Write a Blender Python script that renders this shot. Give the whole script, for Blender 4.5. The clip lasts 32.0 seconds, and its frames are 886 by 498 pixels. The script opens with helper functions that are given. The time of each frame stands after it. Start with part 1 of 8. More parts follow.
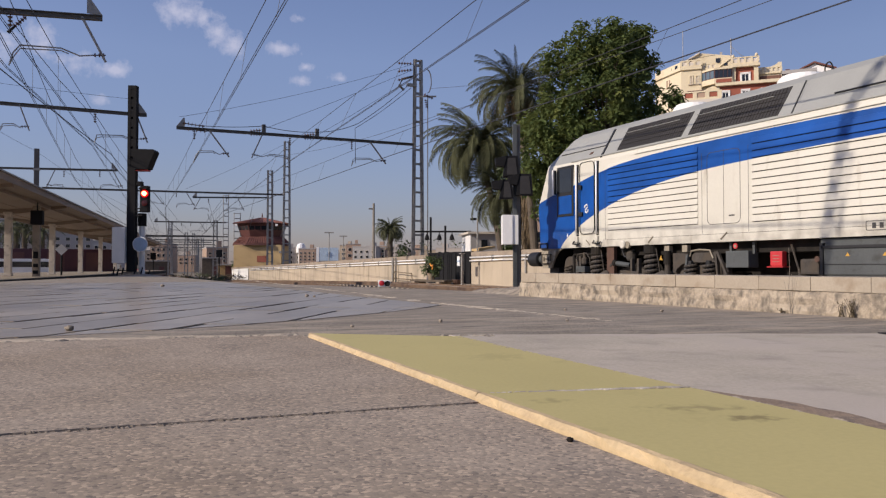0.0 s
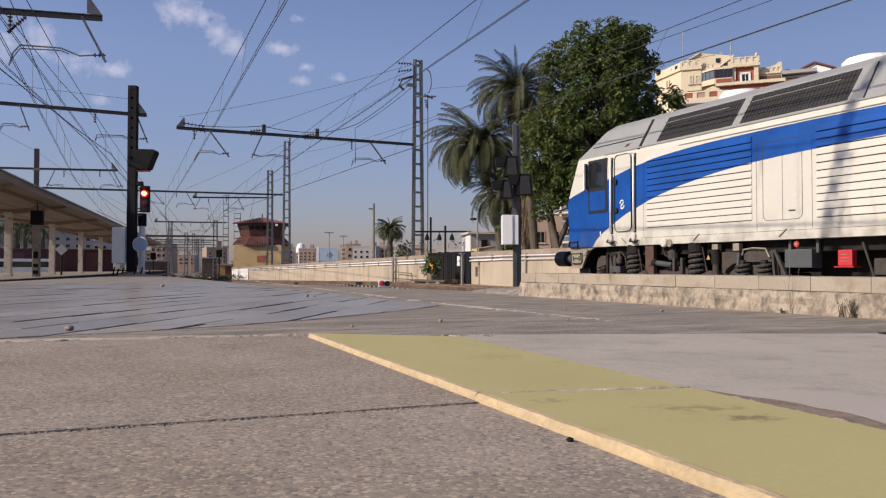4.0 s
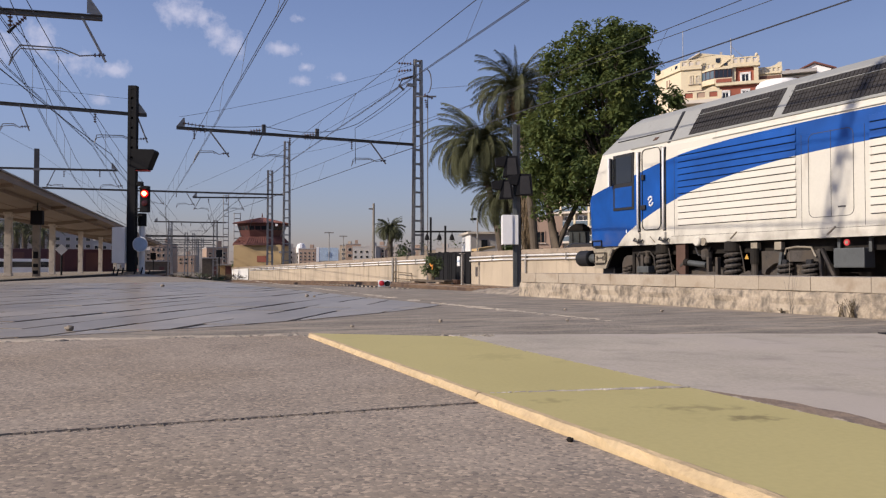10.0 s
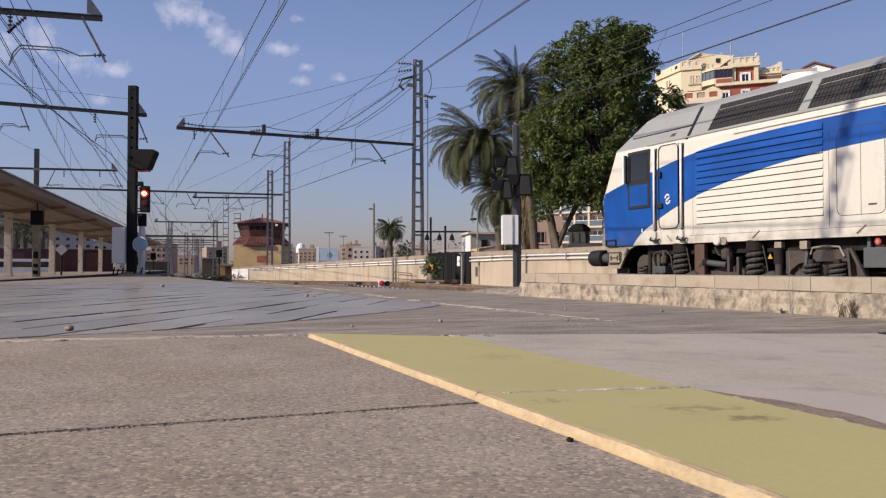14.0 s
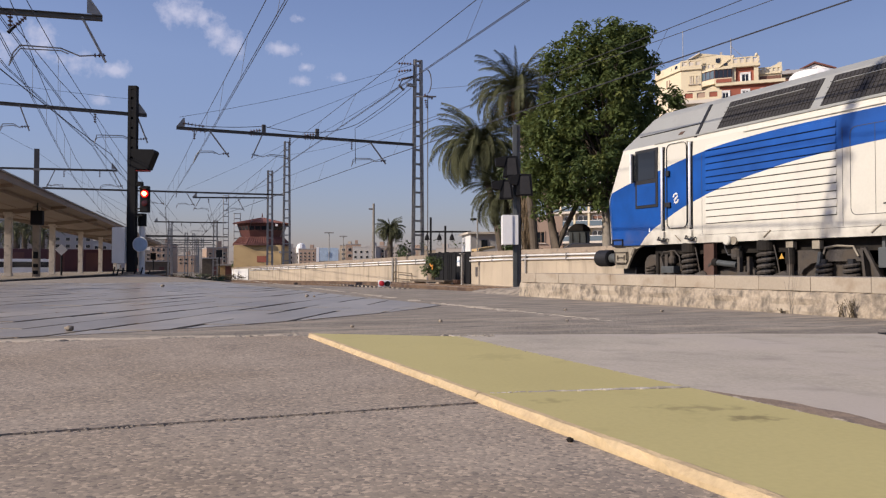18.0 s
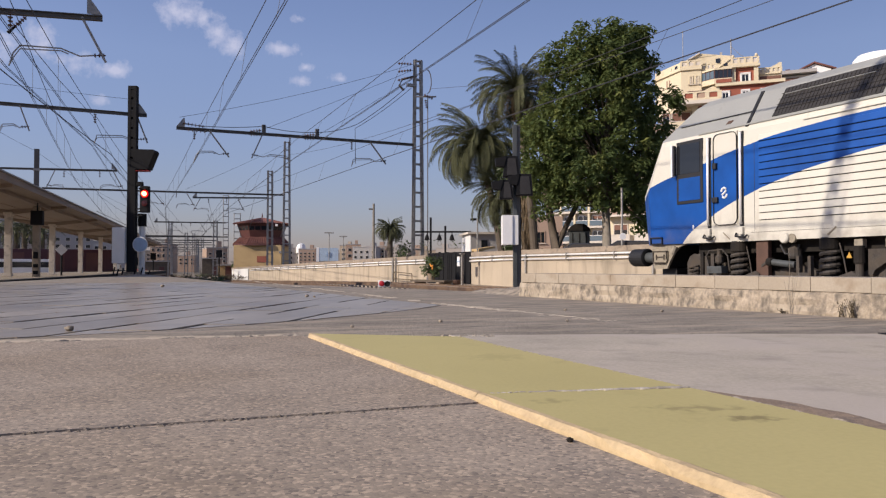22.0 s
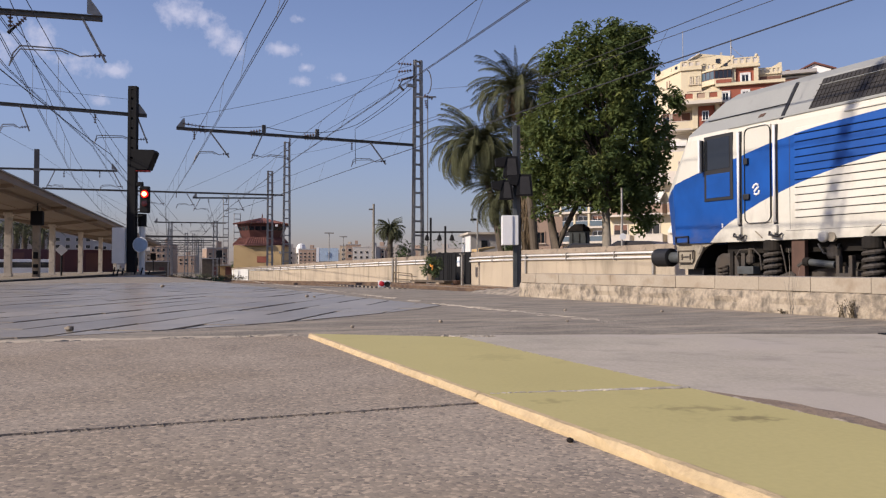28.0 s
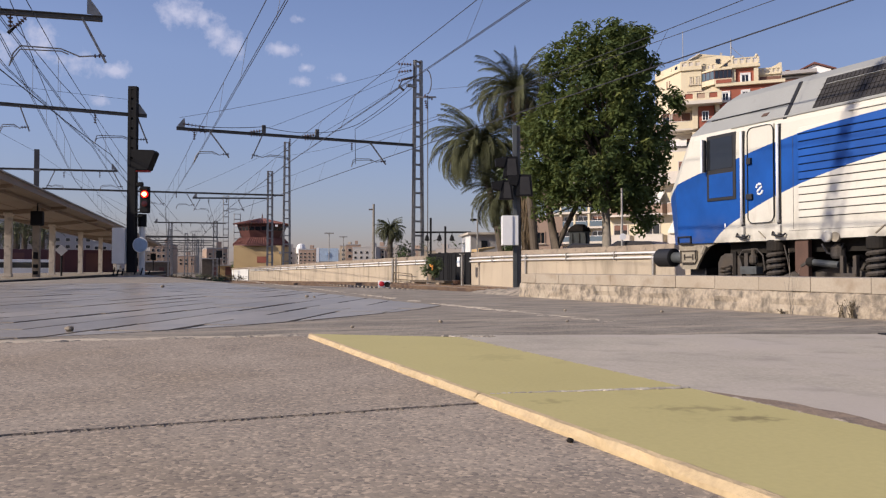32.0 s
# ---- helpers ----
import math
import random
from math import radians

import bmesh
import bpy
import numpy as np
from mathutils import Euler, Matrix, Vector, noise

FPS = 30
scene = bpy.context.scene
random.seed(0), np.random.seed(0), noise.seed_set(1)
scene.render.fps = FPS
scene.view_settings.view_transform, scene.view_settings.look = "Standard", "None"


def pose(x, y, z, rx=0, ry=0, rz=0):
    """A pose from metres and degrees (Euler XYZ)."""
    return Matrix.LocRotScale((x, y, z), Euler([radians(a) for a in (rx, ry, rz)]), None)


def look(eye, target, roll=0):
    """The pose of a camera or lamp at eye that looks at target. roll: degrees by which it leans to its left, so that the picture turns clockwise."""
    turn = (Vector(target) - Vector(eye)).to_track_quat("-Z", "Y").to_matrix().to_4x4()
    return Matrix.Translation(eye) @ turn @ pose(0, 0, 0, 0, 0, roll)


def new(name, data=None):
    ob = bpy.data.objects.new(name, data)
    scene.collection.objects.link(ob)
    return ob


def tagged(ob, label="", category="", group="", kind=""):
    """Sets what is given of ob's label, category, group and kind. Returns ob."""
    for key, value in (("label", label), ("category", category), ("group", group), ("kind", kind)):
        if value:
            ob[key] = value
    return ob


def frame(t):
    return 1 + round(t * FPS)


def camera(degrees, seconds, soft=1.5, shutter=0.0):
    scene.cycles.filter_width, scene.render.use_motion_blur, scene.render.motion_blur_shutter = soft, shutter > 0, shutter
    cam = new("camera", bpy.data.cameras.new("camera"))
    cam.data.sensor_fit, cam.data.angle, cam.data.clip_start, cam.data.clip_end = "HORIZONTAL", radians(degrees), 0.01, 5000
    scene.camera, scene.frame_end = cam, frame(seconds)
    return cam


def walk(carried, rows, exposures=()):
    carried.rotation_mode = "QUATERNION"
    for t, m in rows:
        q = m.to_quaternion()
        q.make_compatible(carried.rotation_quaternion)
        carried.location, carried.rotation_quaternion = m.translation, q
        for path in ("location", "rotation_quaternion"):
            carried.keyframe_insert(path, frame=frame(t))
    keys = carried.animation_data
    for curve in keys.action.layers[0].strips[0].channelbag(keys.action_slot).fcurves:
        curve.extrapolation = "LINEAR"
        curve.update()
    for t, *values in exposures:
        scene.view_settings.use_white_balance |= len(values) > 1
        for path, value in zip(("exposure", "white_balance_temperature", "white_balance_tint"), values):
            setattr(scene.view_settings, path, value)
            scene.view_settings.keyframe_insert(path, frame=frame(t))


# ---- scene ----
cam = camera(60.29, 32.0, soft=1.25)
# low tripod at the platform, looking slightly up and to the right of the tracks
YAW = -25.2
walk(cam, [(0.0, pose(0, 0, 0.30, 91.40, 0, YAW)),
           (20.0, pose(0, 0, 0.30, 91.415, 0, YAW)),
           (32.0, pose(0, 0, 0.30, 91.45, 0, YAW))],
     exposures=[(0.0, -0.12, 6500, 18), (3.0, -0.08, 6500, 18), (7.0, -0.04, 6500, 18), (20.0, 0.0, 6500, 18), (32.0, 0.03, 6500, 18)])

# ---- light ----
SUN_EL, SUN_AZ = 28.0, -88.0       # degrees; azimuth clockwise from +y
world = bpy.data.worlds.new("sky")
scene.world = world
world.use_nodes = True
wn, wl = world.node_tree.nodes, world.node_tree.links
wn.clear()
sky = wn.new("ShaderNodeTexSky")
sky.sky_type, sky.sun_disc = "NISHITA", False
sky.sun_elevation, sky.sun_rotation = radians(SUN_EL), radians(SUN_AZ)
sky.air_density, sky.dust_density, sky.ozone_density = 1.25, 0.4, 5.0
coords = wn.new("ShaderNodeTexCoord")
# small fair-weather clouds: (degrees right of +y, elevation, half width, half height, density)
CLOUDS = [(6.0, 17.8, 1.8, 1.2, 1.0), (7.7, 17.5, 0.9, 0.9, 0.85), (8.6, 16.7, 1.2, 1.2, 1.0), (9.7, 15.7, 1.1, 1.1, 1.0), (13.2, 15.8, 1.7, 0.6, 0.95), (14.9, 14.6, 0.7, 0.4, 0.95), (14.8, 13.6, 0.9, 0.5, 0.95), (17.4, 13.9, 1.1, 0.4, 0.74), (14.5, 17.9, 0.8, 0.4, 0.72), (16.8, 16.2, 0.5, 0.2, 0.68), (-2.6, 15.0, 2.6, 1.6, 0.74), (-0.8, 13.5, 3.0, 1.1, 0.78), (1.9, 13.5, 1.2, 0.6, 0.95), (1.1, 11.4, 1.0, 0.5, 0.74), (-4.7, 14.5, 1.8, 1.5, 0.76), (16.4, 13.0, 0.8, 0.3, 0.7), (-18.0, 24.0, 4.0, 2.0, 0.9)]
puff = wn.new("ShaderNodeTexNoise")
puff.inputs["Scale"].default_value, puff.inputs["Detail"].default_value = 42.0, 7.0
puff.inputs["Roughness"].default_value = 0.62
wl.new(coords.outputs["Generated"], puff.inputs["Vector"])
gathered = None
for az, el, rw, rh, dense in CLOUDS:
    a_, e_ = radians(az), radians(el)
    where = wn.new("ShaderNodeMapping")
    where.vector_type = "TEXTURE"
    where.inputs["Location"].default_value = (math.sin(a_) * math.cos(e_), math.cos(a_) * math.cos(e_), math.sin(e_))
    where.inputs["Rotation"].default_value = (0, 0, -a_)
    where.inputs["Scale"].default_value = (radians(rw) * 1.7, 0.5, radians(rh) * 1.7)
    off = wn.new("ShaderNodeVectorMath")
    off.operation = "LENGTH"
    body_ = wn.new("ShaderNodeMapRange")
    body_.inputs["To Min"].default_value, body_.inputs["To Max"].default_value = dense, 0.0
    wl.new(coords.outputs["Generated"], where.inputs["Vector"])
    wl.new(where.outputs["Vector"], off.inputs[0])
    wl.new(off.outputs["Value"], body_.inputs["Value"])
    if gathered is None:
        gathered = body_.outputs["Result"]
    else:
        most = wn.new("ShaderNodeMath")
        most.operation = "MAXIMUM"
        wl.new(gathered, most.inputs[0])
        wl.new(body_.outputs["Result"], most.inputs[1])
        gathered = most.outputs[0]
billow = wn.new("ShaderNodeMath")
billow.operation = "MULTIPLY_ADD"
billow.inputs[1].default_value = 1.5
wl.new(puff.outputs["Fac"], billow.inputs[0])
wl.new(gathered, billow.inputs[2])
thick = wn.new("ShaderNodeMapRange")
thick.inputs["From Min"].default_value, thick.inputs["From Max"].default_value = 1.20, 1.68
thick.inputs["To Max"].default_value = 0.75
wl.new(billow.outputs[0], thick.inputs["Value"])
cloud = wn.new("ShaderNodeMix")
cloud.data_type = "RGBA"
cloud.inputs["B"].default_value = (4.9, 5.2, 6.3, 1)
back = wn.new("ShaderNodeBackground")
back.inputs["Strength"].default_value = 0.120
wout = wn.new("ShaderNodeOutputWorld")
wl.new(thick.outputs["Result"], cloud.inputs["Factor"])
# dry haze: a slightly violet blue that does not whiten at the horizon
up = wn.new("ShaderNodeSeparateXYZ")
wl.new(coords.outputs["Generated"], up.inputs[0])
haze = wn.new("ShaderNodeMapRange")
haze.inputs["From Min"].default_value, haze.inputs["From Max"].default_value = 0.0, 0.26
wl.new(up.outputs["Z"], haze.inputs["Value"])
tone = wn.new("ShaderNodeMix")
tone.data_type = "RGBA"
tone.inputs["A"].default_value = (0.63, 0.585, 0.755, 1)
tone.inputs["B"].default_value = (1.26, 1.02, 1.05, 1)
wl.new(haze.outputs["Result"], tone.inputs["Factor"])
hue = wn.new("ShaderNodeVectorMath")
hue.operation = "MULTIPLY"
wl.new(sky.outputs["Color"], hue.inputs[0])
wl.new(tone.outputs["Result"], hue.inputs[1])
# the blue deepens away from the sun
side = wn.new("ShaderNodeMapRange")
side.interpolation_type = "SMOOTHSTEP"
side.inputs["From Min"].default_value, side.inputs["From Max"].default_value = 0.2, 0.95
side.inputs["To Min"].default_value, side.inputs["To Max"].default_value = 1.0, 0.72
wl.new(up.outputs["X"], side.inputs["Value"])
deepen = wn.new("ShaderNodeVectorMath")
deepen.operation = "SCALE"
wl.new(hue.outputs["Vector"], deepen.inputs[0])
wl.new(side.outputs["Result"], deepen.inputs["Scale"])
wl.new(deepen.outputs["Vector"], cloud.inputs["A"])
wl.new(cloud.outputs["Result"], back.inputs["Color"])
wl.new(back.outputs["Background"], wout.inputs["Surface"])

sun_data = bpy.data.lights.new("sun", "SUN")
sun_data.energy, sun_data.angle, sun_data.color = 4.75, radians(0.55), (1.0, 0.915, 0.755)
sun = new("sun", sun_data)
sa, se = radians(SUN_AZ), radians(SUN_EL)
sun_dir = Vector((math.sin(sa) * math.cos(se), math.cos(sa) * math.cos(se), math.sin(se)))
sun.matrix_basis = look(sun_dir * 50, (0, 0, 0))


# ---- materials ----
def mat(name, col, rough=0.6, metal=0.0, var=0.25, scale=3.0, fine=40.0, bump=0.15, tint=None, stain=None,
        stain_at=(0.55, 0.75), spec=0.5, each=0.0, detail=6.0, space="Object", stretch=None, turn=0.0):
    """Paint or stone with broad and fine variation, relief, and stains of a second colour."""
    m = bpy.data.materials.new(name)
    m.use_nodes = True
    n, l = m.node_tree.nodes, m.node_tree.links
    b = n["Principled BSDF"]
    tc = n.new("ShaderNodeTexCoord")
    out = tc.outputs[space]
    big, small = n.new("ShaderNodeTexNoise"), n.new("ShaderNodeTexNoise")
    for node, s, d in ((big, scale, 4.0), (small, fine, detail)):
        node.inputs["Scale"].default_value, node.inputs["Detail"].default_value = s, d
        l.new(out, node.inputs["Vector"])
    add = n.new("ShaderNodeMath")
    add.operation = "ADD"
    l.new(big.outputs["Fac"], add.inputs[0])
    l.new(small.outputs["Fac"], add.inputs[1])
    level = n.new("ShaderNodeMapRange")
    level.inputs["From Min"].default_value, level.inputs["From Max"].default_value = 0.6, 1.4
    level.inputs["To Min"].default_value, level.inputs["To Max"].default_value = 1 - var, 1 + var
    l.new(add.outputs[0], level.inputs["Value"])
    value = level.outputs["Result"]
    if each:
        info = n.new("ShaderNodeObjectInfo")
        per = n.new("ShaderNodeMapRange")
        per.inputs["To Min"].default_value, per.inputs["To Max"].default_value = 1 - each, 1 + each
        l.new(info.outputs["Random"], per.inputs["Value"])
        mul = n.new("ShaderNodeMath")
        mul.operation = "MULTIPLY"
        l.new(value, mul.inputs[0])
        l.new(per.outputs["Result"], mul.inputs[1])
        value = mul.outputs[0]
    scaled = n.new("ShaderNodeVectorMath")
    scaled.operation = "SCALE"
    scaled.inputs[0].default_value = col
    l.new(value, scaled.inputs["Scale"])
    colour = scaled.outputs["Vector"]
    if stretch:
        mp = n.new("ShaderNodeMapping")
        mp.inputs["Scale"].default_value = stretch
        mp.inputs["Rotation"].default_value = (0, 0, radians(turn))
        l.new(out, mp.inputs["Vector"])
        out = mp.outputs["Vector"]
    for other, lo, hi, s in ([(tint, 0.45, 0.65, scale * 0.6)] if tint else []) + ([(stain, *stain_at, scale * 2.3)] if stain else []):
        spots = n.new("ShaderNodeTexNoise")
        spots.inputs["Scale"].default_value, spots.inputs["Detail"].default_value = s, 8.0
        l.new(out, spots.inputs["Vector"])
        r = n.new("ShaderNodeMapRange")
        r.inputs["From Min"].default_value, r.inputs["From Max"].default_value = lo, hi
        l.new(spots.outputs["Fac"], r.inputs["Value"])
        mix = n.new("ShaderNodeMix")
        mix.data_type = "RGBA"
        l.new(r.outputs["Result"], mix.inputs["Factor"])
        l.new(colour, mix.inputs["A"])
        mix.inputs["B"].default_value = (*other, 1)
        colour = mix.outputs["Result"]
    l.new(colour, b.inputs["Base Color"])
    b.inputs["Roughness"].default_value, b.inputs["Metallic"].default_value = rough, metal
    b.inputs["Specular IOR Level"].default_value = spec
    if bump:
        bp = n.new("ShaderNodeBump")
        bp.inputs["Strength"].default_value, bp.inputs["Distance"].default_value = bump, 0.01
        l.new(small.outputs["Fac"], bp.inputs["Height"])
        l.new(bp.outputs["Normal"], b.inputs["Normal"])
    return m


def aggregate(name, col, light, dark, size=110.0, bump=0.6):
    """Exposed-aggregate paving: grains of several tones."""
    m = mat(name, col, 0.9, 0, 0.28, 2.2, size * 2.2, bump, tint=(col[0] * 0.86, col[1] * 0.83, col[2] * 0.78), stain=dark, stain_at=(0.58, 0.9), spec=0.12)
    n, l = m.node_tree.nodes, m.node_tree.links
    b = n["Principled BSDF"]
    tc = n.new("ShaderNodeTexCoord")
    v = n.new("ShaderNodeTexVoronoi")
    v.inputs["Scale"].default_value = size
    l.new(tc.outputs["Object"], v.inputs["Vector"])
    hsv = n.new("ShaderNodeSeparateColor")
    l.new(v.outputs["Color"], hsv.inputs["Color"])
    src = b.inputs["Base Color"].links[0].from_socket
    for ch, lo, hi, c in (("Red", 0.62, 0.95, light), ("Green", 0.66, 0.97, dark)):
        r = n.new("ShaderNodeMapRange")
        r.inputs["From Min"].default_value, r.inputs["From Max"].default_value = lo, hi
        r.inputs["To Max"].default_value = 0.62
        l.new(hsv.outputs[ch], r.inputs["Value"])
        mix = n.new("ShaderNodeMix")
        mix.data_type = "RGBA"
        l.new(r.outputs["Result"], mix.inputs["Factor"])
        l.new(src, mix.inputs["A"])
        mix.inputs["B"].default_value = (*c, 1)
        src = mix.outputs["Result"]
    l.new(src, b.inputs["Base Color"])
    bp = n.new("ShaderNodeBump")
    bp.inputs["Strength"].default_value, bp.inputs["Distance"].default_value = bump, 0.004
    bp.invert = True
    l.new(v.outputs["Distance"], bp.inputs["Height"])
    l.new(bp.outputs["Normal"], b.inputs["Normal"])
    return m


def glow(name, col, strength):
    m = bpy.data.materials.new(name)
    m.use_nodes = True
    b = m.node_tree.nodes["Principled BSDF"]
    b.inputs["Base Color"].default_value = (*col, 1)
    b.inputs["Emission Color"].default_value = (*col, 1)
    b.inputs["Emission Strength"].default_value = strength
    return m


def glass(name, col=(0.02, 0.025, 0.03), rough=0.05):
    m = bpy.data.materials.new(name)
    m.use_nodes = True
    b = m.node_tree.nodes["Principled BSDF"]
    b.inputs["Base Color"].default_value = (*col, 1)
    b.inputs["Roughness"].default_value = rough
    b.inputs["Specular IOR Level"].default_value = 0.6
    return m


def livery():
    """White sides with a rising blue band, painted by length and height of the body."""
    m = mat("loco_livery", (0.59, 0.566, 0.485), 0.45, 0, 0.06, 0.9, 30, 0.02, stain=(0.36, 0.31, 0.235), stain_at=(0.60, 0.92), stretch=(1.0, 2.2, 0.45), spec=0.3)
    n, l = m.node_tree.nodes, m.node_tree.links
    b = n["Principled BSDF"]
    tc, sep = n.new("ShaderNodeTexCoord"), n.new("ShaderNodeSeparateXYZ")
    l.new(tc.outputs["Object"], sep.inputs[0])
    s = n.new("ShaderNodeMath")
    s.operation = "MULTIPLY"
    s.inputs[1].default_value = -1 / 12.0
    l.new(sep.outputs["Y"], s.inputs[0])
    masks = []
    for pts in (((0, 2.66), (0.9, 2.89), (1.85, 3.06), (3.4, 3.35), (4.6, 3.47), (6.0, 3.53), (12, 3.53)),
                ((0, -0.6), (0.7, 0.75), (1.22, 1.33), (1.55, 1.6), (2.1, 1.87), (3.0, 2.23), (4.0, 2.51), (5.0, 2.71), (6.4, 2.89), (8.2, 2.99), (12, 3.08))):
        fc = n.new("ShaderNodeFloatCurve")
        c = fc.mapping.curves[0]
        fc.mapping.use_clip = False
        scaled = [(a / 12, z / 4) for a, z in pts]
        c.points[0].location, c.points[-1].location = scaled[0], scaled[-1]
        for p in scaled[1:-1]:
            c.points.new(*p)
        fc.mapping.update()
        l.new(s.outputs[0], fc.inputs["Value"])
        z = n.new("ShaderNodeMath")
        z.operation = "MULTIPLY"
        z.inputs[1].default_value = 4.0
        l.new(fc.outputs["Value"], z.inputs[0])
        masks.append(z.outputs[0])
    below, above, both = (n.new("ShaderNodeMath") for _ in range(3))
    below.operation, above.operation, both.operation = "LESS_THAN", "GREATER_THAN", "MULTIPLY"
    l.new(sep.outputs["Z"], below.inputs[0])
    l.new(masks[0], below.inputs[1])
    l.new(sep.outputs["Z"], above.inputs[0])
    l.new(masks[1], above.inputs[1])
    l.new(below.outputs[0], both.inputs[0])
    l.new(above.outputs[0], both.inputs[1])
    blue = n.new("ShaderNodeVectorMath")
    blue.operation = "SCALE"
    blue.inputs[0].default_value = (0.003, 0.070, 0.31)
    grime = n.new("ShaderNodeTexNoise")
    grime.inputs["Scale"].default_value, grime.inputs["Detail"].default_value = 1.6, 8
    l.new(tc.outputs["Object"], grime.inputs["Vector"])
    gr = n.new("ShaderNodeMapRange")
    gr.inputs["From Min"].default_value, gr.inputs["From Max"].default_value = 0.3, 0.7
    gr.inputs["To Min"].default_value, gr.inputs["To Max"].default_value = 0.72, 1.1
    l.new(grime.outputs["Fac"], gr.inputs["Value"])
    l.new(gr.outputs["Result"], blue.inputs["Scale"])
    mix = n.new("ShaderNodeMix")
    mix.data_type = "RGBA"
    l.new(both.outputs[0], mix.inputs["Factor"])
    l.new(b.inputs["Base Color"].links[0].from_socket, mix.inputs["A"])
    l.new(blue.outputs["Vector"], mix.inputs["B"])
    # brown road film thrown up along the foot of the sides
    low = n.new("ShaderNodeMapRange")
    low.inputs["From Min"].default_value, low.inputs["From Max"].default_value = 1.3, 1.95
    low.inputs["To Min"].default_value, low.inputs["To Max"].default_value = 0.5, 0.0
    l.new(sep.outputs["Z"], low.inputs["Value"])
    streak, film = n.new("ShaderNodeTexNoise"), n.new("ShaderNodeMapRange")
    streak.inputs["Scale"].default_value, streak.inputs["Detail"].default_value = 3.2, 9
    l.new(tc.outputs["Object"], streak.inputs["Vector"])
    film.inputs["From Min"].default_value, film.inputs["From Max"].default_value = 0.42, 0.72
    l.new(streak.outputs["Fac"], film.inputs["Value"])
    much, dirty = n.new("ShaderNodeMath"), n.new("ShaderNodeMix")
    much.operation, dirty.data_type = "MULTIPLY", "RGBA"
    l.new(low.outputs["Result"], much.inputs[0])
    l.new(film.outputs["Result"], much.inputs[1])
    l.new(much.outputs[0], dirty.inputs["Factor"])
    l.new(mix.outputs["Result"], dirty.inputs["A"])
    dirty.inputs["B"].default_value = (0.11, 0.088, 0.068, 1)
    l.new(dirty.outputs["Result"], b.inputs["Base Color"])
    return m


M_LIVERY = livery()
M_ROOF_GREY = mat("loco_roof_grey", (0.29, 0.295, 0.275), 0.5, 0, 0.1, 1.2, 40, 0.03, stain=(0.22, 0.21, 0.19), stain_at=(0.66, 0.9))
M_BLACK = mat("black_rubber", (0.012, 0.012, 0.013), 0.55, 0, 0.3, 4, 60, 0.05)
M_UNDER = mat("underframe_grime", (0.017, 0.015, 0.013), 0.85, 0, 0.4, 5, 50, 0.3, tint=(0.03, 0.025, 0.02), spec=0.2)
M_BOGIE = mat("bogie_dusty_steel", (0.062, 0.055, 0.048), 0.8, 0.0, 0.45, 5, 50, 0.3, tint=(0.075, 0.06, 0.045), spec=0.25)
M_RAILS = mat("rusty_rail", (0.15, 0.10, 0.065), 0.75, 0.0, 0.4, 4, 50, 0.3, tint=(0.09, 0.06, 0.045), spec=0.25)
M_RUST = mat("brown_primer", (0.085, 0.045, 0.03), 0.75, 0, 0.3, 5, 50, 0.2)
M_TANK = mat("tank_grey", (0.068, 0.075, 0.075), 0.55, 0, 0.2, 2, 40, 0.08, stain=(0.035, 0.035, 0.03))
M_RED = mat("red_paint", (0.50, 0.032, 0.035), 0.45, 0, 0.15, 3, 40, 0.05)
M_STEEL = mat("bright_steel", (0.55, 0.54, 0.52), 0.35, 0.8, 0.15, 4, 60, 0.05)
M_GRILLE = mat("roof_mesh_dark", (0.035, 0.032, 0.03), 0.6, 0.2, 0.3, 6, 90, 0.3)
M_WINDOW = glass("dark_glass", (0.015, 0.017, 0.02), 0.08)
M_BEIGE = mat("buffer_beam_beige", (0.27, 0.235, 0.175), 0.6, 0, 0.25, 3, 40, 0.1, stain=(0.12, 0.10, 0.08))
M_WHITE = mat("white_paint", (0.8, 0.79, 0.76), 0.45, 0, 0.06, 2, 40, 0.03, stain=(0.55, 0.52, 0.46), stain_at=(0.66, 0.9))
M_YELLOW_SIGN = mat("yellow_mark", (0.5, 0.28, 0.04), 0.6)

M_AGG = aggregate("exposed_aggregate", (0.335, 0.278, 0.216), (0.60, 0.47, 0.34), (0.125, 0.11, 0.098), 150, 0.10)
M_ASPHALT = mat("worn_asphalt", (0.27, 0.235, 0.19), 0.9, 0, 0.42, 2.2, 45, 0.8, tint=(0.385, 0.325, 0.25), stain=(0.15, 0.13, 0.105), stain_at=(0.52, 0.72), stretch=(0.8, 5.0, 1.0), turn=25, spec=0.12)
M_APRON = mat("smooth_concrete", (0.45, 0.395, 0.315), 0.8, 0, 0.22, 2.5, 90, 0.12, tint=(0.48, 0.42, 0.35), stain=(0.33, 0.285, 0.24), stain_at=(0.55, 0.8), spec=0.12)
M_POLISH = mat("polished_slabs", (0.325, 0.275, 0.21), 0.31, 0, 0.25, 1.2, 12, 0.1, stain=(0.2, 0.17, 0.14), stain_at=(0.55, 0.8), each=0.10, spec=0.26)
M_MORTAR = mat("crumbled_mortar", (0.34, 0.29, 0.22), 0.9, 0, 0.3, 4, 60, 0.6, stain=(0.12, 0.11, 0.1))
M_YELLOW = mat("yellow_paving", (0.495, 0.425, 0.185), 0.7, 0, 0.07, 2.2, 90, 0.03, stain=(0.30, 0.25, 0.11), stain_at=(0.66, 0.9), spec=0.15)
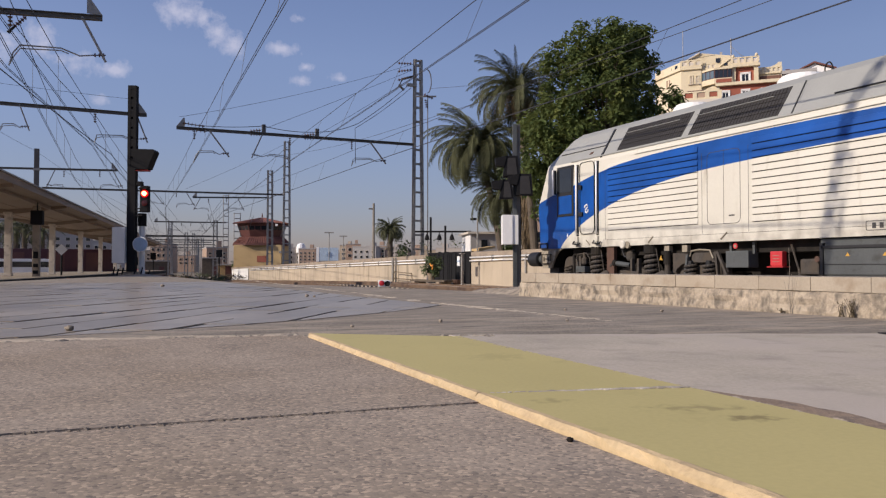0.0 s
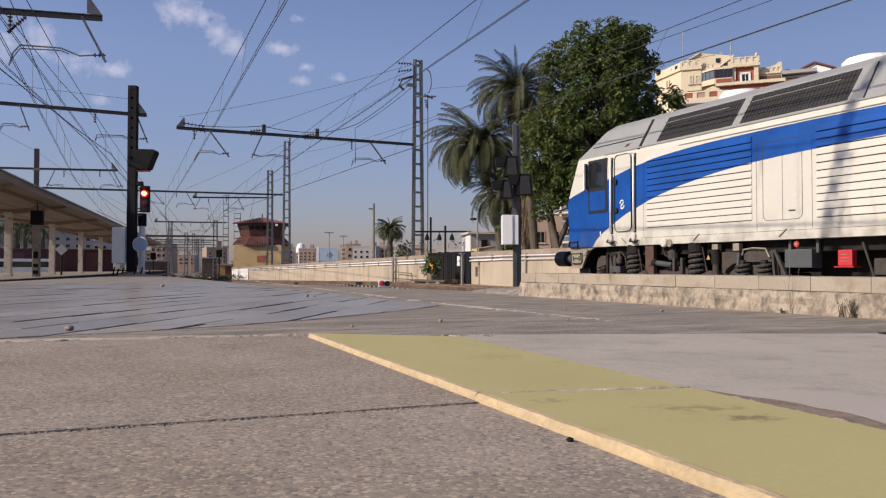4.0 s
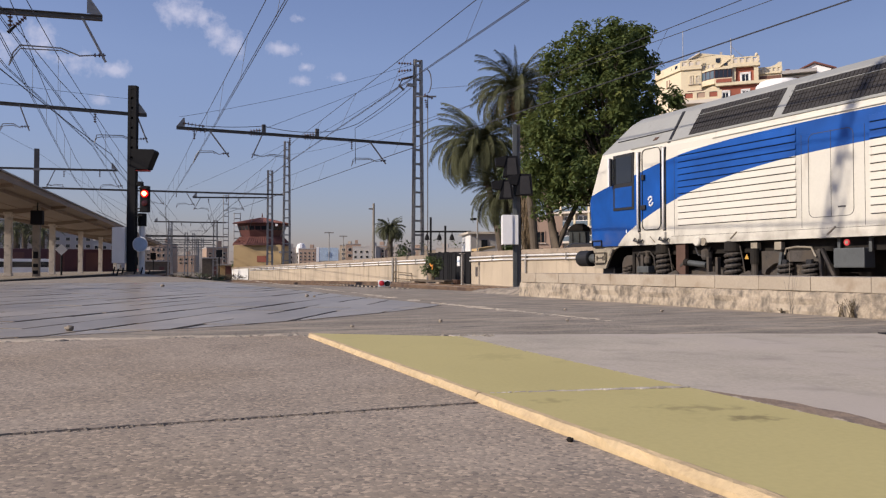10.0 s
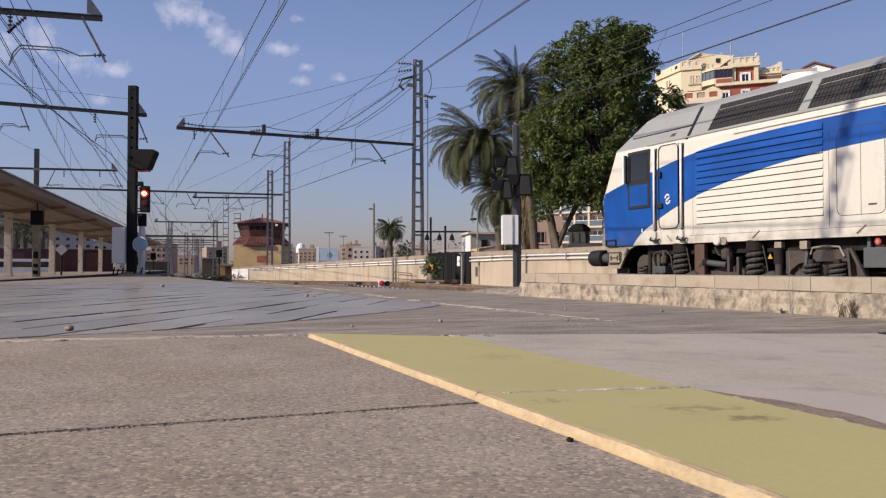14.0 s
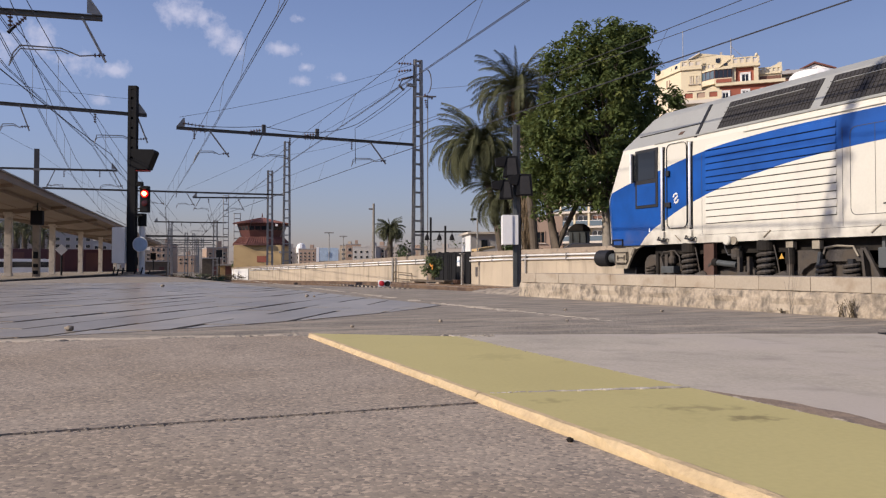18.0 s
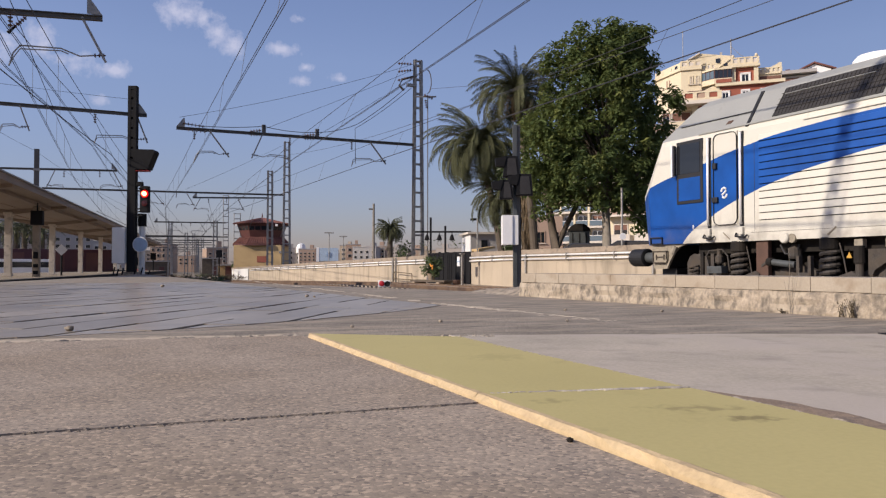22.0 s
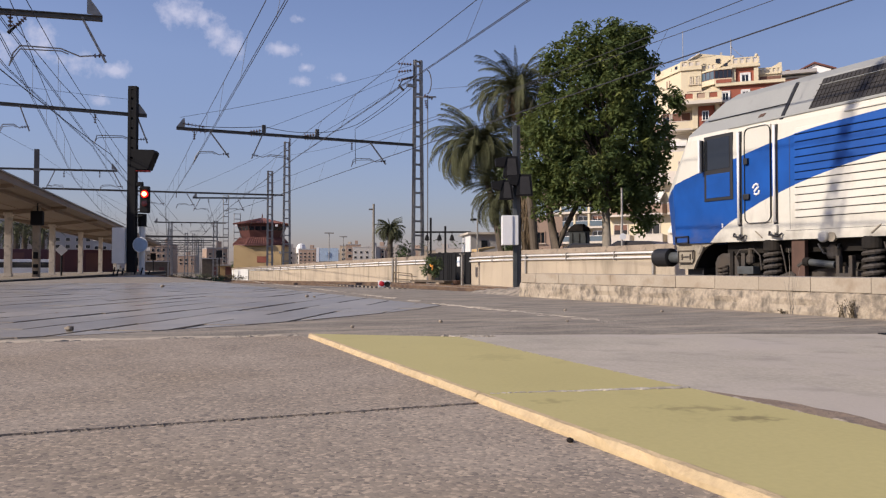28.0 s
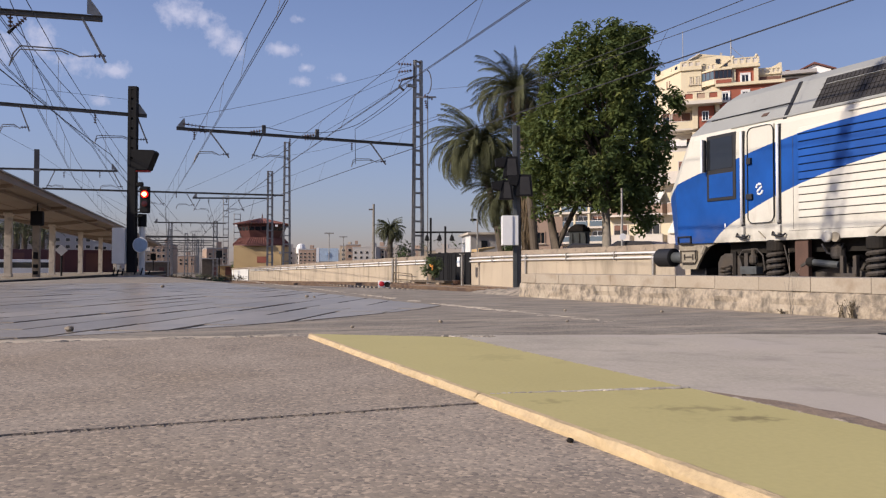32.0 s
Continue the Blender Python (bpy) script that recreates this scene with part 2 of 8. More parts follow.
# old smudges trodden into the yellow slabs
yn, yl = M_YELLOW.node_tree.nodes, M_YELLOW.node_tree.links
yb = yn["Principled BSDF"]
ytc = yn.new("ShaderNodeTexCoord")
ysrc = yb.inputs["Base Color"].links[0].from_socket
ynoise = yn.new("ShaderNodeTexNoise")
ynoise.inputs["Scale"].default_value, ynoise.inputs["Detail"].default_value = 34.0, 9.0
yl.new(ytc.outputs["Object"], ynoise.inputs["Vector"])
for (sx, sy), (wx, wy), amount in (((1.13, 1.045), (0.05, 0.03), 0.75), ((0.89, 1.36), (0.05, 0.03), 0.4), ((1.10, 1.17), (0.11, 0.03), 0.5), ((1.18, 2.1), (0.1, 0.1), 0.2)):
    rel = yn.new("ShaderNodeMapping")
    rel.vector_type = "TEXTURE"
    rel.inputs["Location"].default_value = (sx, sy, 0.016)
    rel.inputs["Rotation"].default_value = (0, 0, radians(-25))
    rel.inputs["Scale"].default_value = (wx, wy, 1)
    yl.new(ytc.outputs["Object"], rel.inputs["Vector"])
    far_ = yn.new("ShaderNodeVectorMath")
    far_.operation = "LENGTH"
    yl.new(rel.outputs["Vector"], far_.inputs[0])
    ysum = yn.new("ShaderNodeMath")
    ysum.operation = "MULTIPLY_ADD"
    ysum.inputs[1].default_value = 3.4
    yl.new(ynoise.outputs["Fac"], ysum.inputs[0])
    yl.new(far_.outputs["Value"], ysum.inputs[2])
    yr = yn.new("ShaderNodeMapRange")
    yr.inputs["From Min"].default_value, yr.inputs["From Max"].default_value = 1.95, 2.8
    yr.inputs["To Min"].default_value, yr.inputs["To Max"].default_value = amount, 0.0
    yl.new(ysum.outputs[0], yr.inputs["Value"])
    ym = yn.new("ShaderNodeMix")
    ym.data_type = "RGBA"
    ym.inputs["B"].default_value = (0.20, 0.16, 0.075, 1)
    yl.new(yr.outputs["Result"], ym.inputs["Factor"])
    yl.new(ysrc, ym.inputs["A"])
    ysrc = ym.outputs["Result"]
yl.new(ysrc, yb.inputs["Base Color"])
M_YELLOW_RIM = mat("yellow_rim", (0.53, 0.40, 0.225), 0.8, 0, 0.2, 6, 70, 0.4, stain=(0.34, 0.24, 0.14), stain_at=(0.58, 0.8))
M_KERB = mat("kerb_coping", (0.365, 0.312, 0.238), 0.85, 0, 0.16, 3, 60, 0.15, tint=(0.325, 0.27, 0.20), stain=(0.24, 0.18, 0.12), stain_at=(0.54, 0.78), each=0.08)
M_KERB_LOW = mat("stained_concrete", (0.33, 0.275, 0.205), 0.9, 0, 0.5, 7.0, 45, 1.0, tint=(0.42, 0.355, 0.265), stain=(0.14, 0.12, 0.095), stain_at=(0.47, 0.68), stretch=(1.0, 1.2, 0.8))
M_BALLAST = mat("ballast", (0.21, 0.18, 0.15), 0.95, 0, 0.5, 1.5, 16, 1.0, tint=(0.25, 0.21, 0.165))
M_DUST = mat("pale_dust", (0.40, 0.315, 0.22), 0.95, 0, 0.3, 0.4, 12, 0.4, tint=(0.30, 0.24, 0.17))
M_EARTH = mat("dry_earth", (0.23, 0.185, 0.13), 0.95, 0, 0.3, 0.15, 3, 0.5, tint=(0.16, 0.14, 0.09))
M_WALL = mat("rendered_wall", (0.43, 0.36, 0.265), 0.88, 0, 0.16, 0.7, 25, 0.25, tint=(0.38, 0.32, 0.24), stain=(0.24, 0.205, 0.15), stain_at=(0.52, 0.74), stretch=(1.0, 1.4, 0.25))
M_WALL_CAP = mat("wall_capping", (0.29, 0.235, 0.175), 0.9, 0, 0.35, 1.8, 30, 0.4, stain=(0.12, 0.10, 0.08))
M_PIPE = mat("white_pipe", (0.78, 0.77, 0.74), 0.4, 0, 0.08, 2, 30, 0.02)
M_GALV = mat("weathered_galvanised", (0.33, 0.315, 0.285), 0.6, 0.4, 0.25, 3, 50, 0.15, stain=(0.15, 0.10, 0.07))
M_BEAM = mat("dark_beam_steel", (0.105, 0.098, 0.088), 0.6, 0.2, 0.25, 3, 50, 0.1, stain=(0.12, 0.085, 0.06))
M_WIRE = mat("aged_copper_wire", (0.05, 0.05, 0.055), 0.6, 0.3, 0.1, 2, 20, 0)
M_INSUL = mat("brown_insulator", (0.09, 0.05, 0.04), 0.3, 0, 0.2, 4, 30, 0)
M_SIGBLACK = mat("signal_black", (0.011, 0.011, 0.012), 0.8, 0, 0.3, 4, 40, 0.05, spec=0.2)
M_SIGBOX = mat("cabinet_grey", (0.74, 0.73, 0.69), 0.5, 0, 0.08, 2, 40, 0.03, stain=(0.42, 0.4, 0.36), stain_at=(0.66, 0.9))
M_CANOPY = mat("canopy_brown", (0.27, 0.205, 0.155), 0.7, 0, 0.2, 0.8, 20, 0.1, tint=(0.27, 0.215, 0.165))
M_COLUMN = mat("column_cream", (0.60, 0.53, 0.44), 0.75, 0, 0.2, 2, 40, 0.1, stain=(0.28, 0.24, 0.19))
M_ROOFTILE = mat("terracotta", (0.16, 0.06, 0.045), 0.8, 0, 0.25, 2, 12, 0.4, each=0.12)
M_TOWER = mat("tower_ochre", (0.50, 0.35, 0.17), 0.85, 0, 0.1, 0.6, 20, 0.1)
M_BROWN = mat("dark_brown_panel", (0.10, 0.035, 0.028), 0.6, 0, 0.2, 1, 20, 0.05)
M_LEAF = mat("broad_leaf", (0.088, 0.120, 0.038), 0.7, 0, 0.45, 0.6, 3, 0, tint=(0.058, 0.090, 0.034), stain=(0.21, 0.225, 0.062), stain_at=(0.54, 0.72), spec=0.15)
# light passes through the thin leaves
ln_, ll_ = M_LEAF.node_tree.nodes, M_LEAF.node_tree.links
thru, both_ = ln_.new("ShaderNodeBsdfTranslucent"), ln_.new("ShaderNodeMixShader")
both_.inputs["Fac"].default_value = 0.27
thru.inputs["Color"].default_value = (0.21, 0.24, 0.07, 1)
ll_.new(ln_["Principled BSDF"].outputs[0], both_.inputs[1])
ll_.new(thru.outputs[0], both_.inputs[2])
ll_.new(both_.outputs[0], ln_["Material Output"].inputs["Surface"])
M_BARK = mat("bark", (0.10, 0.078, 0.056), 0.9, 0, 0.35, 3, 20, 0.6)
M_BARK_PALE = mat("pale_bark", (0.23, 0.20, 0.16), 0.9, 0, 0.25, 3, 20, 0.5)
M_FROND = mat("palm_frond", (0.083, 0.088, 0.042), 0.7, 0, 0.35, 1.5, 5, 0, each=0.3, spec=0.2)
M_FROND_DRY = mat("dry_frond", (0.17, 0.12, 0.065), 0.75, 0, 0.3, 1.5, 5, 0, each=0.2)
M_BLD_CREAM = mat("facade_cream", (0.66, 0.57, 0.395), 0.85, 0, 0.08, 0.25, 8, 0.05, stain=(0.52, 0.43, 0.28))
M_BLD_WHITE = mat("facade_pale", (0.60, 0.54, 0.46), 0.85, 0, 0.08, 0.25, 8, 0.05, stain=(0.5, 0.45, 0.38))
M_BLD_RED = mat("facade_brick_red", (0.30, 0.09, 0.055), 0.85, 0, 0.15, 0.5, 12, 0.1)
M_BLD_GREY = mat("facade_grey", (0.36, 0.34, 0.32), 0.85, 0, 0.1, 0.25, 8, 0.05)
M_BLD_PINK = mat("facade_pink", (0.37, 0.26, 0.19), 0.85, 0, 0.1, 0.25, 8, 0.05)
M_SHUTTER = mat("brown_blind", (0.16, 0.075, 0.05), 0.7, 0, 0.2, 2, 20, 0.1)
M_BLUE_GLASS = glass("balcony_glass", (0.10, 0.14, 0.17), 0.12)
M_AWNING = mat("pale_awning", (0.72, 0.7, 0.64), 0.8, 0, 0.06, 1, 20, 0.02)
M_GREEN_PLANT = mat("shrub_leaf", (0.06, 0.09, 0.025), 0.55, 0, 0.4, 3, 12, 0)
M_ORANGE = mat("orange_flower", (0.75, 0.3, 0.04), 0.6)
M_TERRACOTTA = mat("planter_clay", (0.26, 0.2, 0.14), 0.8, 0, 0.2, 3, 30, 0.2)
M_SIGN_BLUE = mat("sign_blue", (0.30, 0.40, 0.52), 0.5)
M_RED_LIT = glow("red_aspect_lit", (1.0, 0.006, 0.01), 1.3)
M_RED_CORE = glow("red_aspect_core", (1.0, 0.50, 0.14), 7.0)
M_RED_LENS = mat("red_lens_unlit", (0.06, 0.008, 0.008), 0.25)
M_TWIG = mat("dry_weed", (0.11, 0.085, 0.05), 0.9, 0, 0.3, 8, 30, 0)


# ---- mesh helpers ----
def bm_box(bm, cx, cy, cz, sx, sy, sz, m=None, bevel=0.0):
    """A box by centre and full sizes, optionally turned by matrix m and bevelled."""
    r = bmesh.ops.create_cube(bm, size=1.0, matrix=(m or Matrix()) @ Matrix.Translation((cx, cy, cz)) @ Matrix.Diagonal((sx, sy, sz, 1)))
    if bevel:
        es = list({e for v in r["verts"] for e in v.link_edges})
        bmesh.ops.bevel(bm, geom=es, offset=bevel, segments=2, affect="EDGES", profile=0.7)
    return bm


def bm_rod(bm, a, b, r, r2=None, seg=8, caps=True):
    """A round rod from a to b."""
    a, b = Vector(a), Vector(b)
    d = b - a
    q = d.to_track_quat("Z", "Y").to_matrix().to_4x4()
    bmesh.ops.create_cone(bm, cap_ends=caps, segments=seg, radius1=r, radius2=r if r2 is None else r2, depth=d.length,
                          matrix=Matrix.Translation((a + b) / 2) @ q)
    return bm


def bm_bar(bm, a, b, w, h=None, roll=0.0):
    """A square bar from a to b."""
    a, b = Vector(a), Vector(b)
    d = b - a
    q = d.to_track_quat("Z", "Y").to_matrix().to_4x4()
    bmesh.ops.create_cube(bm, size=1.0, matrix=Matrix.Translation((a + b) / 2) @ q @ Matrix.Rotation(roll, 4, "Z") @ Matrix.Diagonal((w, h or w, d.length, 1)))
    return bm


def bm_tube(bm, pts, r, r1=None, seg=6):
    """One unbroken tube through points, its radius going from r to r1."""
    pts = [Vector(p) for p in pts]
    r1 = r if r1 is None else r1
    rings = []
    for k, p in enumerate(pts):
        d = (pts[min(k + 1, len(pts) - 1)] - pts[max(k - 1, 0)]).normalized()
        q = d.to_track_quat("Z", "Y")
        rad = r + (r1 - r) * k / (len(pts) - 1)
        rings.append([bm.verts.new(p + q @ Vector((rad * math.cos(2 * math.pi * i / seg), rad * math.sin(2 * math.pi * i / seg), 0))) for i in range(seg)])
    for a, b in zip(rings, rings[1:]):
        for i in range(seg):
            bm.faces.new((a[i], a[(i + 1) % seg], b[(i + 1) % seg], b[i]))
    bm.faces.new(rings[0][::-1])
    bm.faces.new(rings[-1])
    return bm


def bm_prism(bm, pts, axis, lo, hi):
    """A polygon in the plane across an axis, pulled along it from lo to hi."""
    def at(p, t):
        return {"x": (t, p[0], p[1]), "y": (p[0], t, p[1]), "z": (p[0], p[1], t)}[axis]
    a = [bm.verts.new(at(p, lo)) for p in pts]
    b = [bm.verts.new(at(p, hi)) for p in pts]
    bm.faces.new(a)
    bm.faces.new(list(reversed(b)))
    for i in range(len(pts)):
        j = (i + 1) % len(pts)
        bm.faces.new((a[i], b[i], b[j], a[j]))
    bmesh.ops.recalc_face_normals(bm, faces=bm.faces)
    return bm


def bm_lathe(bm, prof, m=None, seg=16):
    """A turned shape: (radius, height) pairs about z."""
    rings = []
    for r, z in prof:
        rings.append([bm.verts.new((r * math.cos(2 * math.pi * i / seg), r * math.sin(2 * math.pi * i / seg), z)) for i in range(seg)])
    new_v = [v for r in rings for v in r]
    for a, b in zip(rings, rings[1:]):
        for i in range(seg):
            bm.faces.new((a[i], a[(i + 1) % seg], b[(i + 1) % seg], b[i]))
    bm.faces.new(list(reversed(rings[0])))
    bm.faces.new(rings[-1])
    if m:
        bmesh.ops.transform(bm, matrix=m, verts=new_v)
    return bm


def mesh_of(name, bm, material, smooth=False):
    me = bpy.data.meshes.new(name)
    bm.to_mesh(me)
    bm.free()
    for mm in (material if isinstance(material, (list, tuple)) else [material]):
        me.materials.append(mm)
    if smooth:
        me.polygons.foreach_set("use_smooth", [True] * len(me.polygons))
    return me


def part(name, bm, material, parent=None, label="", smooth=False, kind=""):
    ob = new(name, mesh_of(name, bm, material, smooth))
    if parent:
        ob.parent = parent
    return tagged(ob, label, "", "", kind)


def thing(name, label, category, at=None, group="", kind=""):
    """An Empty at the thing's base that carries its parts."""
    ob = new(name)
    ob.empty_display_size = 0.2
    if at is not None:
        ob.matrix_basis = at
    return tagged(ob, label, category, group, kind)


def B():
    return bmesh.new()


def box(cx, cy, cz, sx, sy, sz, m=None, bevel=0.0):
    return bm_box(B(), cx, cy, cz, sx, sy, sz, m, bevel)


def rod(a, b, r, r2=None, seg=8):
    return bm_rod(B(), a, b, r, r2, seg)


def bar(a, b, w, h=None):
    return bm_bar(B(), a, b, w, h)


def shared(name, me, parent, m):
    """One more object on a mesh that others use too."""
    ob = new(name, me)
    ob.parent = parent
    ob.matrix_basis = m
    return ob


RAIL = -0.44      # height of the rail heads

# ---- ground and platforms ----
def ground_z(y):
    return -0.75 - 0.75 * min(max((y - 38) / 62, 0), 1)


def sheet(name, xs, ys, zf, material):
    bm = B()
    grid = [[bm.verts.new((x, y, zf(x, y))) for x in xs] for y in ys]
    for a, b in zip(grid, grid[1:]):
        for i in range(len(xs) - 1):
            bm.faces.new((a[i], a[i + 1], b[i + 1], b[i]))
    return part(name, bm, material)


tagged(sheet("ground", [-2500, -400, -80, -20, 0, 20, 80, 400, 2500], [-1500, -200, -40, 0, 38, 50, 62, 75, 88, 100, 200, 600, 2500],
             lambda x, y: ground_z(y), M_EARTH), "dry brown earth around the tracks", "ground", kind="structure")
tagged(sheet("track_bed", [-14, -6, 4, 10, 16.6], [-40, 0, 38, 50, 62, 75, 88, 100, 160, 260, 420],
             lambda x, y: ground_z(y) + 0.06, M_BALLAST), "grey-brown stone ballast under the rails", "ballast", kind="structure")

# low platform, drawn out to a narrow tip; its deck is worn asphalt
bm = B()
bm_prism(bm, [(1.26, -25), (4.28, -25), (4.28, 7.3), (4.5, 8.6), (3.9, 11.3), (2.75, 16), (2.62, 28), (2.6, 40), (1.5, 40), (2.36, 35.36), (0.93, 29.40), (-0.65, 22.63), (-1.61, 18.66), (-3.95, 9.0), (-20, 9.0),
              (-20, 6.62), (0.84, 3.29), (1.36, 3.08)], "z", -0.75, 0.0)
platform = tagged(part("platform", bm, M_ASPHALT), "low platform with a worn grey asphalt deck", "platform", kind="structure")

# smooth concrete apron beside the yellow strip, with a ragged far edge
bm = B()
rng = random.Random(4)
edge = [(1.12, -2.0), (4.2, -2.0), (4.2, 1.85)]
for i in range(1, 16):
    f = i / 15
    edge.append((4.2 - 2.75 * f + rng.uniform(-0.015, 0.015), 1.85 + 1.18 * f + rng.uniform(-0.02, 0.02)))
for i in range(1, 8):
    edge.append((1.425 - 0.042 * i + rng.uniform(-0.004, 0.018), 2.95 - i * 0.62))
bm_prism(bm, edge, "z", -0.05, 0.006)
tagged(part("concrete_apron", bm, M_APRON), "smooth pale grey concrete apron with a patchy edge", "paving", kind="structure")

# exposed-aggregate slabs
paving = thing("aggregate_paving", "dark grey exposed-aggregate paving slabs with open joints", "paving", kind="structure")
rng = random.Random(2)
for ix in range(3):
    for iy in range(-2, 1):
        y0, y1 = 1.485 + iy * 1.80, 1.485 + iy * 1.80 + 1.792
        x0 = (0.70 - (ix + 1) * 1.95) + 0.012

        def right_edge(y):
            """The paving runs up to the rim of the yellow strip."""
            return 0.7155 + 0.0435 * y if ix == 0 else 0.70 - ix * 1.95

        top = 0.006 + (0.002 if iy == 0 else 0.0)
        ex = 70
        skew = 0.16 if iy == 0 else 0.08
        ra, rb_ = right_edge(y0), right_edge(y1)
        ys0 = [(x0 + (ra - x0) * k / ex, y0 + rng.uniform(-0.004, 0.003) + 0.08 * (0.7 - (x0 + (ra - x0) * k / ex))) for k in range(ex + 1)]
        ys1 = [(x0 + (rb_ - x0) * k / ex, y1 + rng.uniform(-0.006, 0.004) + skew * (0.7 - (x0 + (rb_ - x0) * k / ex))) for k in range(ex, -1, -1)]
        bm = B()
        bm_prism(bm, ys0 + ys1, "z", -0.03, top)
        part("slab", bm, M_AGG, paving)
bm = B()
bm_prism(bm, [(-20, -25), (1.26, -25), (1.36, 3.08), (0.84, 3.29), (-20, 6.62)], "z", -0.75, -0.002)
part("joint_bed", bm, mat("joint_grit", (0.17, 0.14, 0.105), 0.95, 0, 0.4, 6, 60, 0.6), paving)

rng = random.Random(33)
bm = B()
for k in range(1500):
    x = rng.uniform(-1.1, 0.74)
    s = rng.uniform(0.002, 0.0062)
    bmesh.ops.create_icosphere(bm, subdivisions=1, radius=s, matrix=pose(x, 1.479 + 0.08 * (0.7 - x) + rng.gauss(0, 0.0075), -0.003 + rng.uniform(0, 0.008)))
part("joint_grit", bm, mat("dark_joint_grit", (0.20, 0.165, 0.125), 0.95, 0, 0.4, 30, 90, 0.5), paving, "grit in the slab joint")

# crumbling mortar line along the far edge of the slabs
rng = random.Random(12)
bm = B()
for i in range(1100):
    x = rng.uniform(-2.2, 1.6)
    y = 3.29 + 0.16 * (0.7 - x) + rng.gauss(0, 0.025) if x < 0.85 else 3.22 - 0.42 * (x - 0.85) + rng.gauss(0, 0.02)
    s = rng.uniform(0.003, 0.007) if rng.random() < 0.7 else rng.uniform(0.007, 0.018)
    bmesh.ops.create_icosphere(bm, subdivisions=1, radius=s, matrix=pose(x, y, s * 0.2, 0, 0, rng.uniform(0, 90)) @ Matrix.Diagonal((rng.uniform(0.8, 2.4), 1.0, 0.55, 1)))
tagged(part("mortar_rubble", bm, M_MORTAR), "crumbled tan mortar along the paving edge", "rubble", kind="stuff")

# ribbon of spread mortar between the paving and the old deck
rng = random.Random(14)
near_, far_e = [], []
for k in range(90):
    x = -2.6 + 3.4 * k / 89
    y = 3.29 + 0.16 * (0.7 - x)
    near_.append((x, y - 0.008 + 0.012 * noise.noise((x * 14, 0, 3))))
    far_e.append((x, y + max(0.015, 0.13 + 0.05 * max(0.4 - x, 0) + 0.09 * noise.noise((x * 4, 2, 0)) + 0.05 * noise.noise((x * 17, 5, 0)))))
tagged(part("mortar_ribbon", bm_prism(B(), near_ + far_e[::-1], "z", -0.01, 0.0045), mat("spread_mortar", (0.48, 0.395, 0.285), 0.9, 0, 0.35, 7, 70, 0.5, stain=(0.22, 0.19, 0.15))), "pale tan mortar spread along the paving edge", "mortar", kind="structure")

# yellow edge strip: thick slabs standing a little proud, with a chipped rim
strip = thing("yellow_strip", "yellow paving strip with a chipped ochre rim", "paving", kind="structure")
rng = random.Random(7)
for y0, y1 in ((-3.0, -0.38), (-0.375, 1.504), (1.508, 3.19)):
    bm = B()
    n = 40
    left = [(0.731 + rng.uniform(-0.002, 0.002) + 0.0435 * (y0 + (y1 - y0) * k / n), y0 + (y1 - y0) * k / n) for k in range(n + 1)]
    right = [(1.195 + 0.063 * (y0 - 0.13), y0 - 0.13), (1.195 + 0.063 * (y1 - 0.13), y1 - (0.41 if y1 > 3 else 0.13))]
    bm_prism(bm, [left[0]] + [right[0], right[1]] + left[:0:-1], "z", -0.03, 0.021)
    slab = part("slab", bm, M_YELLOW, strip)
    # rim of bare ochre material
    bm = B()
    lo, hi = [], []
    for k, (x, y) in enumerate(left):
        chip = -0.008 if rng.random() < 0.12 else 0.0
        o = [bm.verts.new(p) for p in ((x - 0.012 + rng.uniform(-0.0025, 0.0025) - chip, y, -0.02), (x - 0.011 - chip + rng.uniform(-0.002, 0.002), y, 0.013 + chip), (x - 0.002, y, 0.0222 + chip * 0.15), (x + 0.010, y, 0.0232), (x + 0.020 + rng.uniform(-0.003, 0.003), y, 0.0195), (x + 0.020, y, 0.0))]
        lo.append(o)
    for a, b in zip(lo, lo[1:]):
        for i in range(5):
            bm.faces.new((a[i], b[i], b[i + 1], a[i + 1]))
    bmesh.ops.recalc_face_normals(bm, faces=bm.faces)
    part("rim", bm, M_YELLOW_RIM, slab, "chipped ochre rim")

# crumbly mortar in the joint between the yellow slabs, and a band of brown dirt along their far side
rng = random.Random(19)
bm = B()
for k in range(320):
    f = rng.random() ** 0.6
    s = rng.uniform(0.002, 0.004) + 0.004 * min(max(f * 2 - 0.7, 0), 1)
    bmesh.ops.create_icosphere(bm, subdivisions=1, radius=s, matrix=pose(0.80 + 0.48 * f, 1.506 - 0.13 * f + rng.gauss(0, 0.003), 0.0212) @ Matrix.Diagonal((1.6, 1, 0.5, 1)))
part("joint_mortar", bm, mat("pale_mortar", (0.56, 0.50, 0.41), 0.9, 0, 0.3, 20, 120, 0.3, tint=(0.30, 0.26, 0.2)), strip, "crumbly pale joint mortar")
bm = B()
lft, rgt = [], []
for k in range(60):
    y = -1.5 + 3.08 * k / 59
    wv = max(min(0.13, 0.3 * (1.6 - y)) + 0.045 * noise.noise((y * 6, 3, 0)) + 0.012 * noise.noise((y * 25, 7, 0)), 0.004)
    x = 1.19 + 0.063 * y
    lft.append((x, y))
    rgt.append((x + wv, y))
bm_prism(bm, lft + rgt[::-1], "z", -0.01, 0.0085)
tagged(part("dirt_band", bm, mat("brown_dirt", (0.26, 0.19, 0.13), 0.9, 0, 0.3, 8, 80, 0.5, stain=(0.15, 0.12, 0.1))), "brown dirt gathered beside the yellow strip", "dirt", kind="structure")

